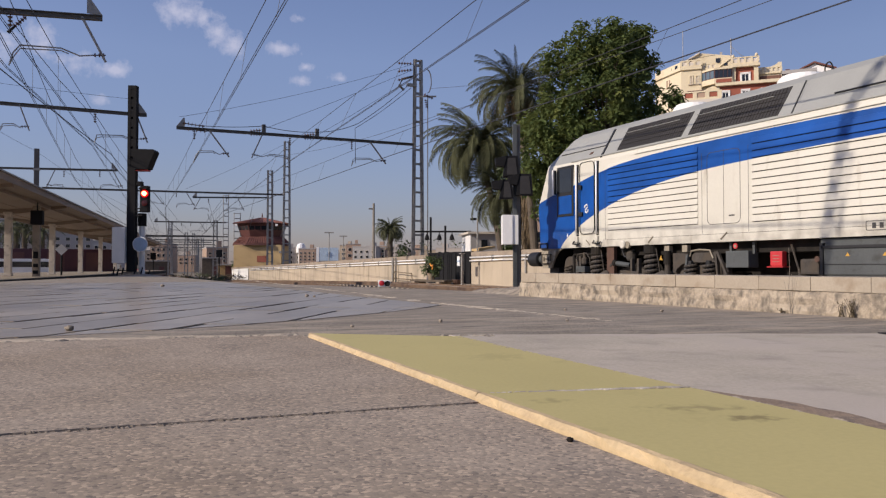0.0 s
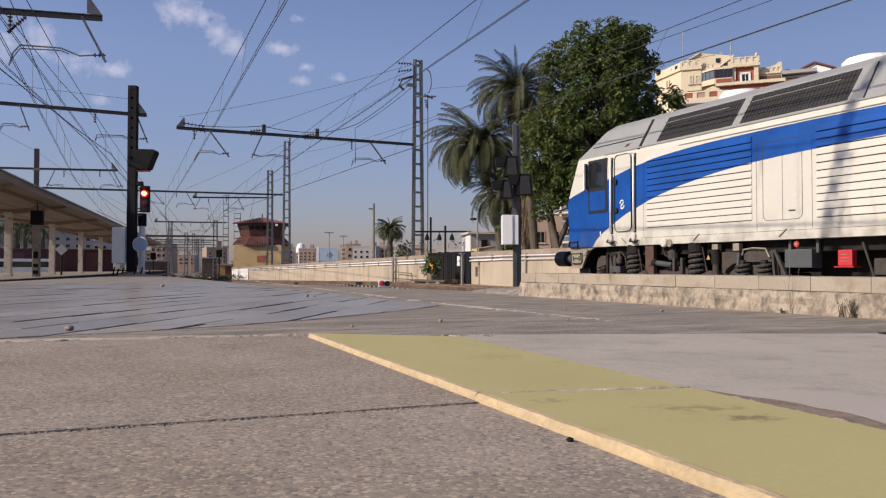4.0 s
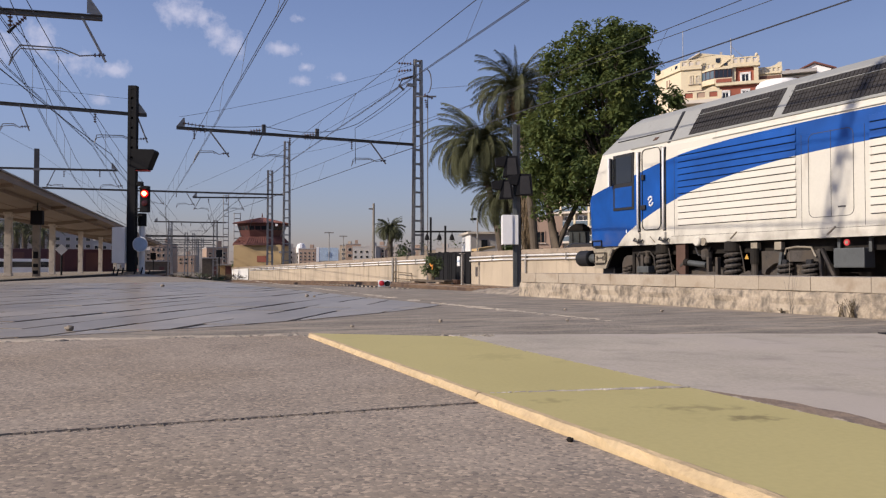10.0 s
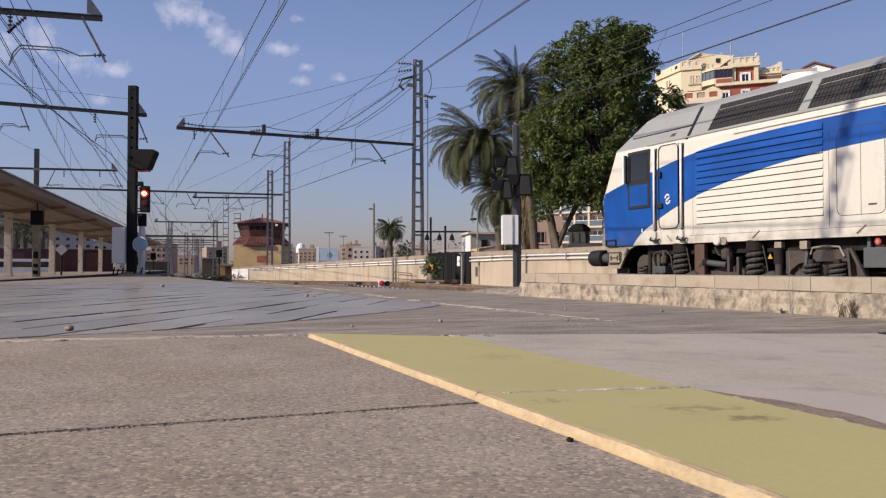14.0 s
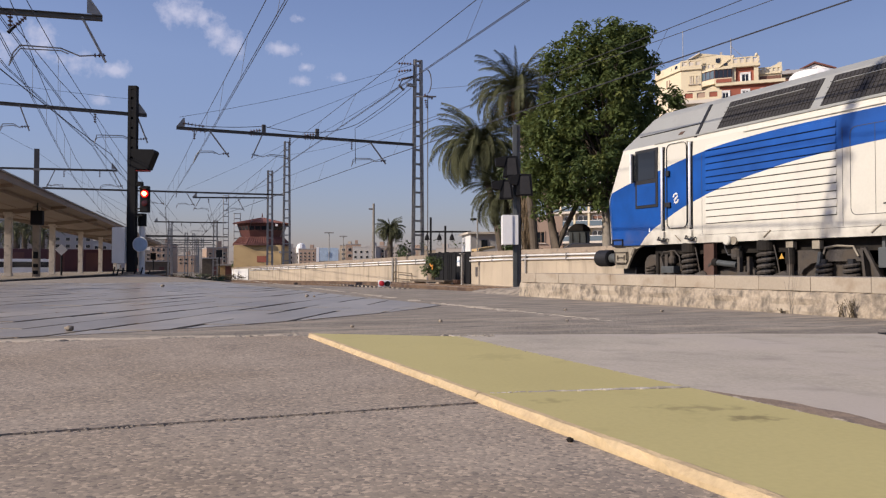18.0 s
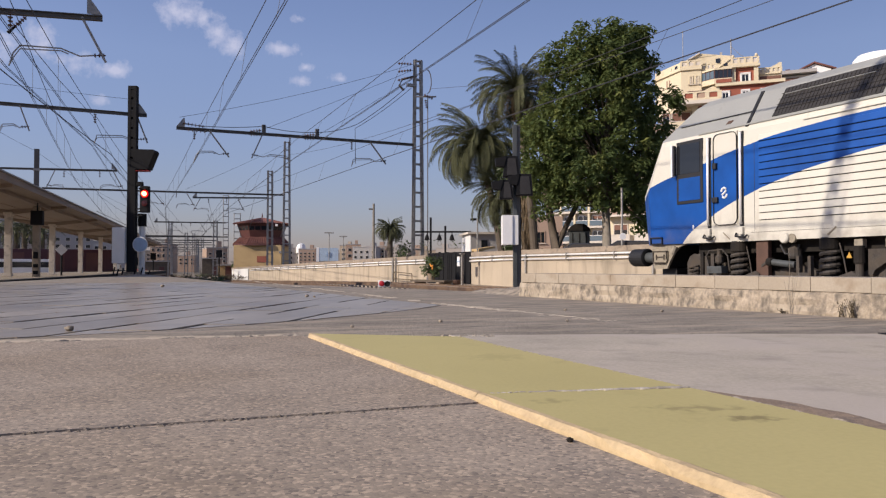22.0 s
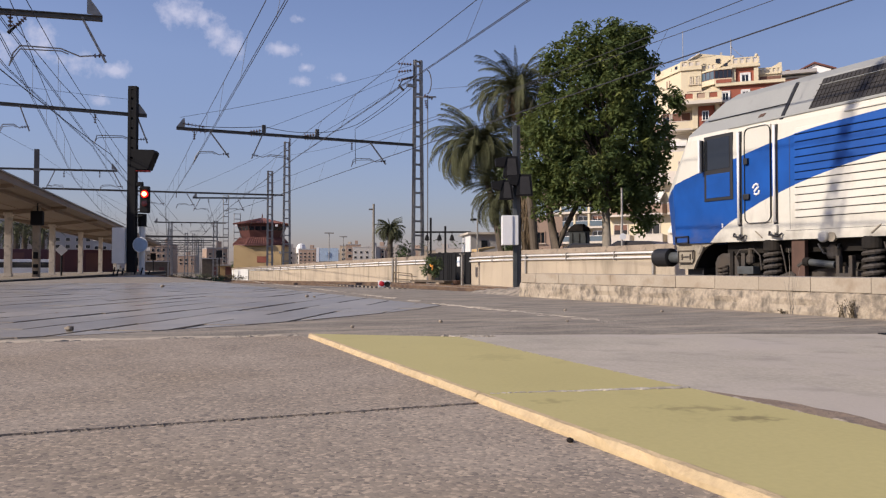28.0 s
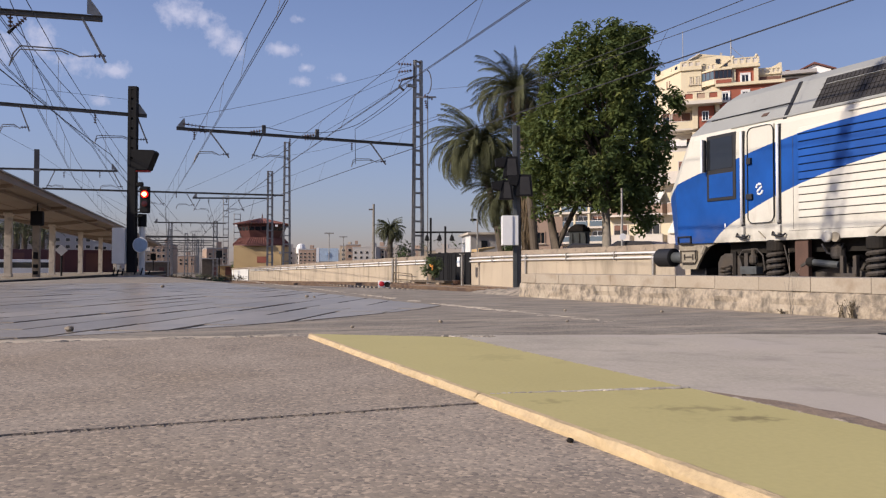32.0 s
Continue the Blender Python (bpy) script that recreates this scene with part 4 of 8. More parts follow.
for z, s0, s1 in ((0.865, 0.17, 0.58), (1.0, 0.3, 0.55), (1.135, 0.17, 0.66)):
    bm_box(st, SIDE + 0.02, -(s0 + s1) / 2, z, 0.05, s1 - s0, 0.025)
for s_, z0, z1 in ((0.18, 0.86, 1.14), (0.30, 0.93, 1.06), (0.56, 0.93, 1.06), (0.64, 0.94, 1.14)):
    bm_box(st, SIDE + 0.02, -s_, (z0 + z1) / 2, 0.05, 0.02, z1 - z0)
part("step_frame", st, M_BOGIE, skirt)
st = B()
for z in (1.315, 1.46):
    bm_box(st, SIDE - 0.01, -0.33, z, 0.05, 0.42, 0.025)
for s_ in (0.13, 0.53):
    bm_box(st, SIDE - 0.01, -s_, 1.39, 0.05, 0.025, 0.16)
part("upper_step_frame", st, M_BLACK, skirt)
part("step_recess", box(SIDE + 0.06, -0.34, 1.385, 0.1, 0.26, 0.12, bevel=0.01), M_BLACK, skirt)
part("hose_guard", rod((SIDE + 0.03, -0.92, 1.24), (SIDE + 0.0, -0.86, 1.06), 0.06), M_BEIGE, skirt)
for sx in (-0.975, 0.975):
    bf = part("buffer", rod((sx, -0.1, 1.0), (sx, 0.72, 1.0), 0.13, seg=20), M_TANK, loco, "grey buffer stock with a black head", smooth=True)
    bm = bm_lathe(B(), [(0.17, 0), (0.225, 0.02), (0.225, 0.50), (0.21, 0.53), (0.05, 0.54)], pose(sx, 0.54, 1.0, -90, 0, 0), 24)
    part("buffer_head", bm, M_BLACK, bf)
    part("buffer_base", rod((sx, -0.12, 1.0), (sx, 0.16, 1.0), 0.21, 0.17, 20), M_BEIGE, bf)
part("track_guard", box(0, -0.42, 0.5, 2.3, 0.5, 0.5, bevel=0.02), M_BLACK, loco, "black track guard")
part("guard_step", box(SIDE + 0.12, -0.95, 0.5, 0.3, 0.5, 0.1), M_UNDER, loco)
part("brake_hose_cock", bm_tube(B(), [(-0.55, 0.0, 1.42), (-0.55, 0.5, 1.42), (-0.55, 0.62, 1.42)], 0.02, 0.02), M_BLACK, loco)
part("cock_lever", bm_lathe(B(), [(0.03, 0), (0.075, 0.03), (0.075, 0.1), (0.03, 0.13)], pose(-0.55, 0.5, 1.42, -90, 0, 0), 10), M_BLACK, loco)
part("coupling_hook", box(0, 0.15, 1.05, 0.1, 0.4, 0.16, bevel=0.03), M_UNDER, loco)
cab_ped = B()
bm_bar(cab_ped, (-0.6, 0.3, 1.55), (-0.6, 0.6, 1.55), 0.05)
bm_rod(cab_ped, (-0.6, 0.5, 1.55), (-0.6, 0.62, 1.55), 0.1)
part("jumper_socket", cab_ped, M_BLACK, loco)

# underframe
part("underframe", box(0, -LEN / 2, 1.18, 2.3, LEN - 2.8, 0.24), M_UNDER, loco, "grimy dark underframe")
# Dark plate added inside as shade, closing off the bright background under the body.
part("inner_shade_plate", box(-0.35, -LEN / 2, 0.72, 0.06, LEN - 1.5, 1.0), M_UNDER, loco)
for s in (4.05,):
    bm = bm_lathe(B(), [(0.08, 0), (0.105, 0.02), (0.105, 0.07), (0.085, 0.09)], pose(SIDE + 0.02, -s, 1.33, 0, -90, 0), 20)
    part("jacking_pad", bm, M_LIVERY, loco, "round off-white jacking pad")
    part("jacking_collar", rod((SIDE + 0.05, -s - 0.16, 1.32), (SIDE - 0.02, -s - 0.16, 1.32), 0.09, seg=16), M_BEIGE, loco)
for s0, s1 in ((5.0, 5.18), (2.62, 2.45), (7.35, 7.53)):
    part("lifting_bracket", bar((SIDE - 0.012, -s0, 1.36), (SIDE - 0.012, -s1, 1.5), 0.02), M_BEIGE, loco)


def spring(x, y, z0, z1, r, turns, wire):
    n = int(turns * 12)
    return bm_tube(B(), [(x + r * math.cos(2 * math.pi * turns * k / n), y + r * math.sin(2 * math.pi * turns * k / n), z0 + (z1 - z0) * k / n) for k in range(n + 1)], wire, seg=6)


WHEELS = []


def bogie(name, k0):
    """Three-axle bogie whose near side begins at length k0: springs, housings, dampers and brake gear."""
    bg = part(name, box(0, -k0 - 3.0, 0.56, 2.0, 6.0, 0.16, bevel=0.03), M_UNDER, loco, "dusty brown three-axle bogie")
    fx = SIDE + 0.16
    prof = [(0.1, 0.5), (0.1, 0.66), (0.75, 0.72), (1.25, 0.60), (1.95, 0.56), (2.5, 0.72), (3.1, 0.78), (3.6, 0.58), (4.2, 0.62), (4.7, 0.82), (5.9, 0.86), (6.1, 0.7), (6.1, 0.46), (0.1, 0.44)]
    part("side_frame", bm_prism(B(), [(-k0 - a, z) for a, z in prof], "x", fx + 0.10, fx + 0.22), M_BOGIE, bg)
    for a in (1.54, 3.72):
        y = -k0 - a
        part("coil_spring", spring(fx, y, 0.46, 1.10, 0.155, 5.2, 0.043), M_BOGIE, bg, "dusty dark coil spring")
        part("spring_core", rod((fx, y, 0.44), (fx, y, 1.25), 0.105, seg=12), M_BLACK, bg)
        part("spring_cup", bm_lathe(B(), [(0.165, 0), (0.185, 0.02), (0.185, 0.2), (0.17, 0.23)], pose(fx, y, 1.08), 18), M_UNDER, bg)
        part("spring_seat", box(fx, y, 0.45, 0.38, 0.42, 0.06, bevel=0.015), M_BOGIE, bg)
        part("sand_pipe", bm_tube(B(), [(fx - 0.08, y - 0.26, 1.2), (fx - 0.1, y - 0.36, 0.9), (fx - 0.1, y - 0.44, 0.5)], 0.014, seg=6), M_BOGIE, bg)
        part("wedge_arm", bm_prism(B(), [(y - 0.2, 0.5), (y - 0.62, 0.5), (y - 0.62, 0.62), (y - 0.52, 0.68), (y - 0.28, 0.60)], "x", fx - 0.12, fx + 0.02), M_BOGIE, bg)
    for a in (5.10, 5.67):
        y = -k0 - a
        part("small_spring", spring(fx - 0.04, y, 0.44, 0.84, 0.125, 4.2, 0.034), M_BOGIE, bg, "short coil spring")
        part("spring_pin", rod((fx - 0.04, y, 0.42), (fx - 0.04, y, 0.9), 0.07, seg=10), M_BLACK, bg)
    # rounded axle housing with its strap, and the grey step box beside it
    y = -k0
    part("axle_housing", bm_prism(B(), [(y, 0.5), (y, 0.86), (y - 0.08, 1.0), (y - 0.2, 1.06), (y - 0.46, 1.06), (y - 0.6, 0.98), (y - 0.66, 0.82), (y - 0.66, 0.5)], "x", fx - 0.02, fx + 0.12), M_BOGIE, bg)
    part("housing_strap", box(fx - 0.04, y - 0.50, 0.82, 0.05, 0.09, 0.56, pose(0, 0, 0), 0.01), M_UNDER, bg)
    part("small_spring", spring(fx - 0.08, y - 0.28, 0.48, 0.80, 0.10, 4, 0.028), M_BOGIE, bg, "short coil spring")
    part("step_box", box(fx - 0.08, y - 0.98, 0.70, 0.2, 0.42, 0.16, bevel=0.01), M_TANK, bg, "grey step box")
    part("box_hanger", box(fx - 0.04, y - 0.82, 0.90, 0.06, 0.1, 0.32, bevel=0.01), M_BOGIE, bg)
    part("valve", bm_lathe(B(), [(0.05, 0), (0.09, 0.04), (0.09, 0.16), (0.05, 0.22), (0.05, 0.34)], pose(fx - 0.02, y - 0.98, 0.82), 10), M_BOGIE, bg)
    part("air_pipe", bm_tube(B(), [(fx - 0.05, y - 0.62, 1.0), (fx - 0.05, y - 0.72, 1.12), (fx - 0.05, y - 1.1, 1.14), (fx - 0.05, y - 1.25, 1.0), (fx - 0.05, y - 1.3, 0.7)], 0.018, seg=6), M_BOGIE, bg)
    # brake gear between the two tall springs
    part("brake_cylinder", rod((fx - 0.08, y - 2.42, 0.86), (fx - 0.08, y - 3.02, 0.80), 0.065, seg=12), M_TANK, bg, "blue-grey brake cylinder")
    part("cylinder_cap", rod((fx - 0.08, y - 2.36, 0.865), (fx - 0.08, y - 2.48, 0.855), 0.085, seg=12), M_UNDER, bg)
    part("cylinder_fork", bar((fx - 0.08, y - 2.34, 0.86), (fx - 0.08, y - 2.2, 0.78), 0.05), M_BOGIE, bg)
    for a in (3.10, 3.36):
        part("guide_post", box(fx - 0.08, y - a, 0.76, 0.1, 0.07, 0.42, bevel=0.01), M_BOGIE, bg)
    part("guide_bridge", box(fx - 0.08, y - 3.23, 0.60, 0.12, 0.3, 0.1, bevel=0.01), M_BOGIE, bg)
    part("brake_valve", bm_lathe(B(), [(0.1, 0), (0.13, 0.05), (0.13, 0.2), (0.06, 0.28)], pose(fx + 0.05, y - 2.9, 0.92), 12), M_BOGIE, bg)
    part("brake_hose", bm_tube(B(), [(fx, y - 2.6, 1.2), (fx - 0.05, y - 2.75, 1.02), (fx, y - 2.95, 1.0), (fx, y - 3.05, 1.2)], 0.022, seg=6), M_BLACK, bg)
    # hangers, framed housings and links behind the second spring
    for a in (4.36, 4.96):
        part("hanger_block", box(fx - 0.03, y - a, 1.18, 0.12, 0.17, 0.16, bevel=0.015), M_BEIGE, bg)
    part("damper", rod((fx - 0.06, y - 4.36, 0.5), (fx - 0.06, y - 4.36, 1.14), 0.07, seg=12), M_BOGIE, bg)
    part("damper_sleeve", rod((fx - 0.06, y - 4.36, 0.82), (fx - 0.06, y - 4.36, 1.14), 0.095, seg=12), M_UNDER, bg)
    part("framed_housing", bm_prism(B(), [(y - 4.5, 0.62), (y - 4.5, 1.08), (y - 5.0, 1.08), (y - 5.0, 0.86), (y - 4.8, 0.82), (y - 4.62, 0.7), (y - 4.58, 0.62)], "x", fx - 0.02, fx + 0.10), M_BOGIE, bg)
    part("framed_housing", bm_prism(B(), [(y - 5.12, 0.86), (y - 5.12, 1.02), (y - 5.2, 1.08), (y - 5.8, 1.08), (y - 5.86, 1.02), (y - 5.86, 0.86)], "x", fx - 0.02, fx + 0.10), M_BOGIE, bg)
    part("link_rod", bar((fx - 0.08, y - 5.06, 1.04), (fx - 0.08, y - 4.98, 0.5), 0.075, 0.06), M_TANK, bg)
    part("bent_pipe", bm_tube(B(), [(fx - 0.05, y - 5.1, 1.0), (fx - 0.06, y - 5.14, 1.12), (fx - 0.06, y - 5.4, 1.15), (fx - 0.06, y - 5.72, 1.13), (fx - 0.06, y - 5.82, 0.95)], 0.02, seg=6), M_BEIGE, bg)
    part("slant_strut", bar((fx - 0.06, y - 5.95, 1.1), (fx - 0.06, y - 6.26, 0.5), 0.06), M_BOGIE, bg)
    part("slant_strut", bar((fx - 0.02, y - 5.88, 1.1), (fx - 0.02, y - 5.94, 0.5), 0.09, 0.05), M_BOGIE, bg)
    return bg


WHEEL_S = (1.95, 4.15, 6.2, 15.6, 17.65, 19.85)
bogie("front_bogie", 1.2)
bogie("rear_bogie", 14.4)
for s in WHEEL_S:
    w = part("wheelset", bm_lathe(B(), [(0.55, 0), (0.52, 0.03), (0.515, 0.13), (0.44, 0.135), (0.40, 0.06), (0.15, 0.07), (0.14, 0.12), (0.1, 0.13)], pose(-0.70, 0, 0, 0, -90, 0), 32), M_UNDER, loco, "steel wheelset")
    w.matrix_basis = pose(0, -s, 0.51)
    part("axle", rod((-0.85, 0, 0), (0.85, 0, 0), 0.09, seg=12), M_UNDER, w)
    part("far_wheel", bm_lathe(B(), [(0.55, 0), (0.52, 0.03), (0.515, 0.13), (0.44, 0.135), (0.15, 0.07), (0.1, 0.13)], pose(0.70, 0, 0, 0, 90, 0), 32), M_UNDER, w)
    spokes = B()
    for k in range(3):
        a = math.pi * k / 3
        bm_bar(spokes, (-0.8, 0.36 * math.cos(a), 0.36 * math.sin(a)), (-0.8, -0.36 * math.cos(a), -0.36 * math.sin(a)), 0.05)
    part("spoke_rib", spokes, M_BOGIE, w)
    WHEELS.append((w, s))
part("cross_pillar", box(SIDE + 0.12, -3.415, 0.9, 0.1, 0.30, 0.80), M_RUST, loco, "brown bolster pillar")
wt = part("warning_sticker", B(), M_YELLOW_SIGN, loco)
wt.data.from_pydata([(SIDE + 0.03, -5.35, 0.92), (SIDE + 0.03, -5.47, 0.92), (SIDE + 0.03, -5.41, 1.03)], [], [(0, 1, 2)])
# air reservoir box, red extinguisher locker, hoses
part("grey_locker", box(SIDE + 0.2, -7.74, 0.92, 0.3, 0.62, 0.36, bevel=0.02), M_TANK, loco, "grey equipment locker")
for s in (7.45, 8.08):
    part("locker_hanger", box(SIDE + 0.2, -s, 1.18, 0.05, 0.06, 0.3), M_TANK, loco)
rt_ = part("round_tag", rod((SIDE + 0.05, -7.72, 1.2), (SIDE + 0.03, -7.72, 1.2), 0.06, seg=14), M_RED, loco)
part("tag_centre", rod((SIDE + 0.04, -7.72, 1.2), (SIDE + 0.024, -7.72, 1.2), 0.032, seg=12), M_BEIGE, rt_)
part("red_locker", box(SIDE + 0.16, -8.72, 0.92, 0.14, 0.29, 0.30, bevel=0.025), M_RED, loco, "red fire equipment locker")
part("red_locker_tray", box(SIDE + 0.18, -8.70, 0.755, 0.2, 0.40, 0.02), M_RED, loco)
for k in range(3):
    part("locker_strap", box(SIDE + 0.088, -8.72, 0.86 + 0.06 * k, 0.008, 0.16, 0.01), M_BEIGE, loco)
part("dangling_chain", rod((SIDE + 0.2, -9.0, 1.2), (SIDE + 0.2, -9.22, 0.55), 0.02, seg=6), M_BOGIE, loco)
part("valve_block", box(SIDE + 0.3, -9.45, 0.76, 0.3, 0.42, 0.3, bevel=0.04), M_BOGIE, loco)
part("valve_tag", rod((SIDE + 0.12, -9.66, 0.9), (SIDE + 0.1, -9.66, 0.9), 0.06, seg=12), M_RUST, loco)
# fuel tank
tank = part("fuel_tank", bm_prism(B(), [(-1.38, 1.12), (-1.38, 0.62), (-1.2, 0.34), (1.2, 0.34), (1.38, 0.62), (1.38, 1.12)], "y", -14.2, -9.78), M_TANK, loco, "grey fuel tank")
part("tank_top", box(0, -12.0, 1.2, 2.7, 4.5, 0.16), M_TANK, tank)
part("tank_rail", box(-1.37, -12.0, 1.125, 0.08, 4.4, 0.05), M_BLACK, tank)
part("tank_seam", box(-1.385, -12.0, 0.80, 0.012, 4.4, 0.012), M_BLACK, tank)
part("tank_edge", box(-1.36, -9.80, 0.9, 0.1, 0.07, 0.6), M_BLACK, tank)
for s in (10.33, 11.05, 12.0):
    t = part("warning_sticker", B(), M_YELLOW_SIGN, tank)
    t.data.from_pydata([(-1.386, -s + 0.045, 0.95), (-1.386, -s - 0.045, 0.95), (-1.386, -s, 1.02)], [], [(0, 1, 2)])

# ---- overhead line ----
def lattice_mast(x, y, top, w0=0.62, w1=0.36, label="tall grey steel lattice catenary mast", base=None):
    z0 = ground_z(y) if base is None else base
    t = thing("catenary_mast", label, "mast", pose(x, y, z0), group="catenary masts")
    h = top - z0
    for s in (-1, 1):
        bm = B()
        bm_bar(bm, (s * w0 / 2, -0.09, 0), (s * w1 / 2, -0.09, h), 0.035, 0.13)
        bm_bar(bm, (s * w0 / 2, 0.09, 0), (s * w1 / 2, 0.09, h), 0.035, 0.13)
        bm_bar(bm, (s * (w0 / 2 + 0.02), 0, 0), (s * (w1 / 2 + 0.02), 0, h), 0.02, 0.22)
        part("leg", bm, M_GALV, t)
    z, flip = 0.5, 1
    while z < h - 0.1:
        f = z / h
        w = w0 + (w1 - w0) * f
        part("batten", box(0, -0.1, z, w, 0.02, 0.10), M_GALV, t)
        part("batten", box(0, 0.1, z, w, 0.02, 0.10), M_GALV, t)
        z += 0.85
    part("head", box(0, 0, h - 0.08, w1 + 0.08, 0.26, 0.05), M_GALV, t)
    return t


def insulator(parent, a, b, r=0.06, n=4):
    """A string of ribbed discs from a to b."""
    a, b = Vector(a), Vector(b)
    bm = bm_rod(B(), a, b, 0.02, seg=6)
    for k in range(n):
        p = a.lerp(b, (k + 0.5) / n)
        d = (b - a).normalized() * 0.02
        bm_rod(bm, p - d, p + d, r, r * 0.7, 8)
    return part("insulator", bm, M_INSUL, parent, "brown ribbed insulator")


def beam(y, x0, x1, z0, z1, arms, size=0.2, free_end=0):
    """A portal beam across the tracks with its drop arms: (top x, foot x, foot z, wire x, wire z)."""
    size *= 0.66
    t = thing("portal_beam", "dark steel catenary beam with slanting drop arms", "catenary beam", group="portal beams")
    bm = B()
    bm_bar(bm, (x0, y, z0 + size / 2 - 0.015), (x1, y, z1 + size / 2 - 0.015), 0.15, 0.025)
    bm_bar(bm, (x0, y, z0 - size / 2 + 0.015), (x1, y, z1 - size / 2 + 0.015), 0.15, 0.025)
    bm_bar(bm, (x0, y, z0), (x1, y, z1), 0.03, size - 0.04)
    part("girder", bm, M_BEAM, t)
    if free_end:
        xe = x0 if free_end < 0 else x1
        ze = z0 if free_end < 0 else z1
        part("end_plate", bm_prism(B(), [(xe, ze + 0.08), (xe - free_end * 0.42, ze + 0.1), (xe - free_end * 0.42, ze + 0.55), (xe - free_end * 0.34, ze + 0.55)], "y", y - 0.02, y + 0.02), M_GALV, t)
    for tx, fx, fz, wx, wz in arms:
        f = (tx - x0) / (x1 - x0)
        tz = z0 + (z1 - z0) * f
        a = part("drop_arm", bar((tx, y, tz), (fx, y, fz), 0.10, 0.06), M_GALV, t)
        d = 1 if wx > fx else -1
        insulator(a, (fx, y, fz + 0.2), (fx + d * 0.35, y, fz + 0.16), 0.07, 3)
        # bent tubes: a dip after the insulator, a level run and a hooked end over the wire
        run = abs(wx - fx)
        bm = B()
        for lower, r_t in ((0.0, 0.022), (0.07, 0.018)):
            at_x = [fx + d * 0.35, fx + d * run * 0.28, fx + d * run * 0.40, fx + d * run * 0.48, wx - d * 0.25, wx - d * 0.08, wx + d * 0.02]
            at_z = [fz + 0.16, fz + 0.10, fz + 0.20 - lower, fz + 0.27 - lower, fz + 0.23 - lower * 1.4, wz + 0.42 - lower * 2, wz + 0.04]
            bm_tube(bm, [(a_, y, b_) for a_, b_ in zip(at_x, at_z)][(2 if lower else 0):], r_t, seg=6)
        part("registration_tube", bm, M_GALV, a)
        insulator(a, (wx, y, tz - 0.1), (wx, y, tz - 0.55), 0.07, 4)
    return t


def wire(label, pts, r=0.010, cat="wire", sag=0.0):
    """A line through its supports, sagging between them."""
    n = 10
    line = [Vector(pts[0])]
    for a, b in zip(pts, pts[1:]):
        a, b = Vector(a), Vector(b)
        line += [a.lerp(b, k / n) - Vector((0, 0, 4 * sag * k / n * (1 - k / n))) for k in range(1, n + 1)]
    t = bm_tube(B(), line, r, seg=5)
    ob = part("overhead_wire", t, M_WIRE)
    return tagged(ob, label, cat, "overhead wires")


def catenary(xs, ys, zc, zm, r=0.012, sag=0.55, space=6.0, shift=None):
    """Messenger and contact wire over one track with droppers between them. shift: how far the messenger stands aside."""
    t = thing("catenary", "contact wire hung by droppers from a messenger wire", "overhead wire", group="overhead wires")
    shift = shift or [0.0] * len(xs)
    rows = list(zip(xs, ys, zc, zm, shift))
    upper = []
    for (x0, y0, c0, m0, s0), (x1, y1, c1, m1, s1) in zip(rows, rows[1:]):
        a, b = Vector((x0, y0, c0)), Vector((x1, y1, c1))
        ma, mb = Vector((x0 + s0, y0, m0)), Vector((x1 + s1, y1, m1))
        n = max(int((b - a).length / space), 2)
        for k in range(n):
            f = k / n
            p = ma.lerp(mb, f) - Vector((0, 0, 4 * sag * f * (1 - f)))
            upper.append(p)
            if k and (a.lerp(b, f)).y < 150:
                part("dropper", rod(p, a.lerp(b, f), 0.006, seg=4), M_WIRE, t)
    upper.append(Vector((xs[-1] + shift[-1], ys[-1], zm[-1])))
    for dx in (-0.025, 0.025):
        part("contact_wire", bm_tube(B(), [(x + dx, y, z) for x, y, z in zip(xs, ys, zc)], r * 0.8, seg=5), M_WIRE, t)
    part("messenger_wire", bm_tube(B(), upper, r, seg=5), M_WIRE, t)
    return t


lattice_mast(18.05, 41.9, 12.8)
lattice_mast(18.2, 75.2, 12.9, 0.66, 0.4)
lattice_mast(17.9, 81.4, 10.7, 0.5, 0.4, "slim grey steel lattice catenary mast")
lattice_mast(17.9, 109.4, 10.5, 0.7, 0.7)
lattice_mast(17.9, 100.6, 7.4, 0.8, 0.8)
beam(24.5, -9.0, 0.42, 7.1, 7.66, [(-0.13, 0.52, 6.37, -1.95, 5.95), (-6.0, -5.4, 6.2, -7.4, 5.9)], 0.24, 1)
beam(39.1, -9.5, 2.66, 7.68, 7.62, [(-2.7, -2.3, 6.5, -3.6, 6.0), (2.2, 2.7, 6.3, 0.4, 6.1)], 0.24, 1)
beam(41.9, 4.3, 17.9, 7.62, 7.66, [(5.95, 7.0, 6.25, 5.2, 5.8), (8.79, 8.2, 6.27, 10.3, 6.0), (15.0, 16.0, 6.4, 13.9, 6.1)], 0.24, -1)
beam(62.5, -11.0, 2.22, 7.25, 7.64, [(-1.97, -2.54, 6.15, -1.4, 6.0), (1.9, 2.6, 6.3, 1.0, 6.0)], 0.22, 1)
beam(77.5, -3.5, 18.4, 7.5, 7.76, [(5.85, 6.9, 6.3, 5.2, 6.0), (8.9, 9.7, 6.3, 8.0, 6.0)], 0.26)
beam(81.5, 10.0, 17.8, 7.5, 7.77, [(10.8, 10.1, 6.2, 11.6, 6.0), (14.5, 15.2, 6.3, 13.4, 6.1)], 0.24, -1)
beam(109.4, 8.5, 17.9, 6.5, 6.6, [(11.0, 10.2, 5.2, 12.0, 5.0), (14.4, 15.3, 5.2, 13.2, 5.0)], 0.26, -1)
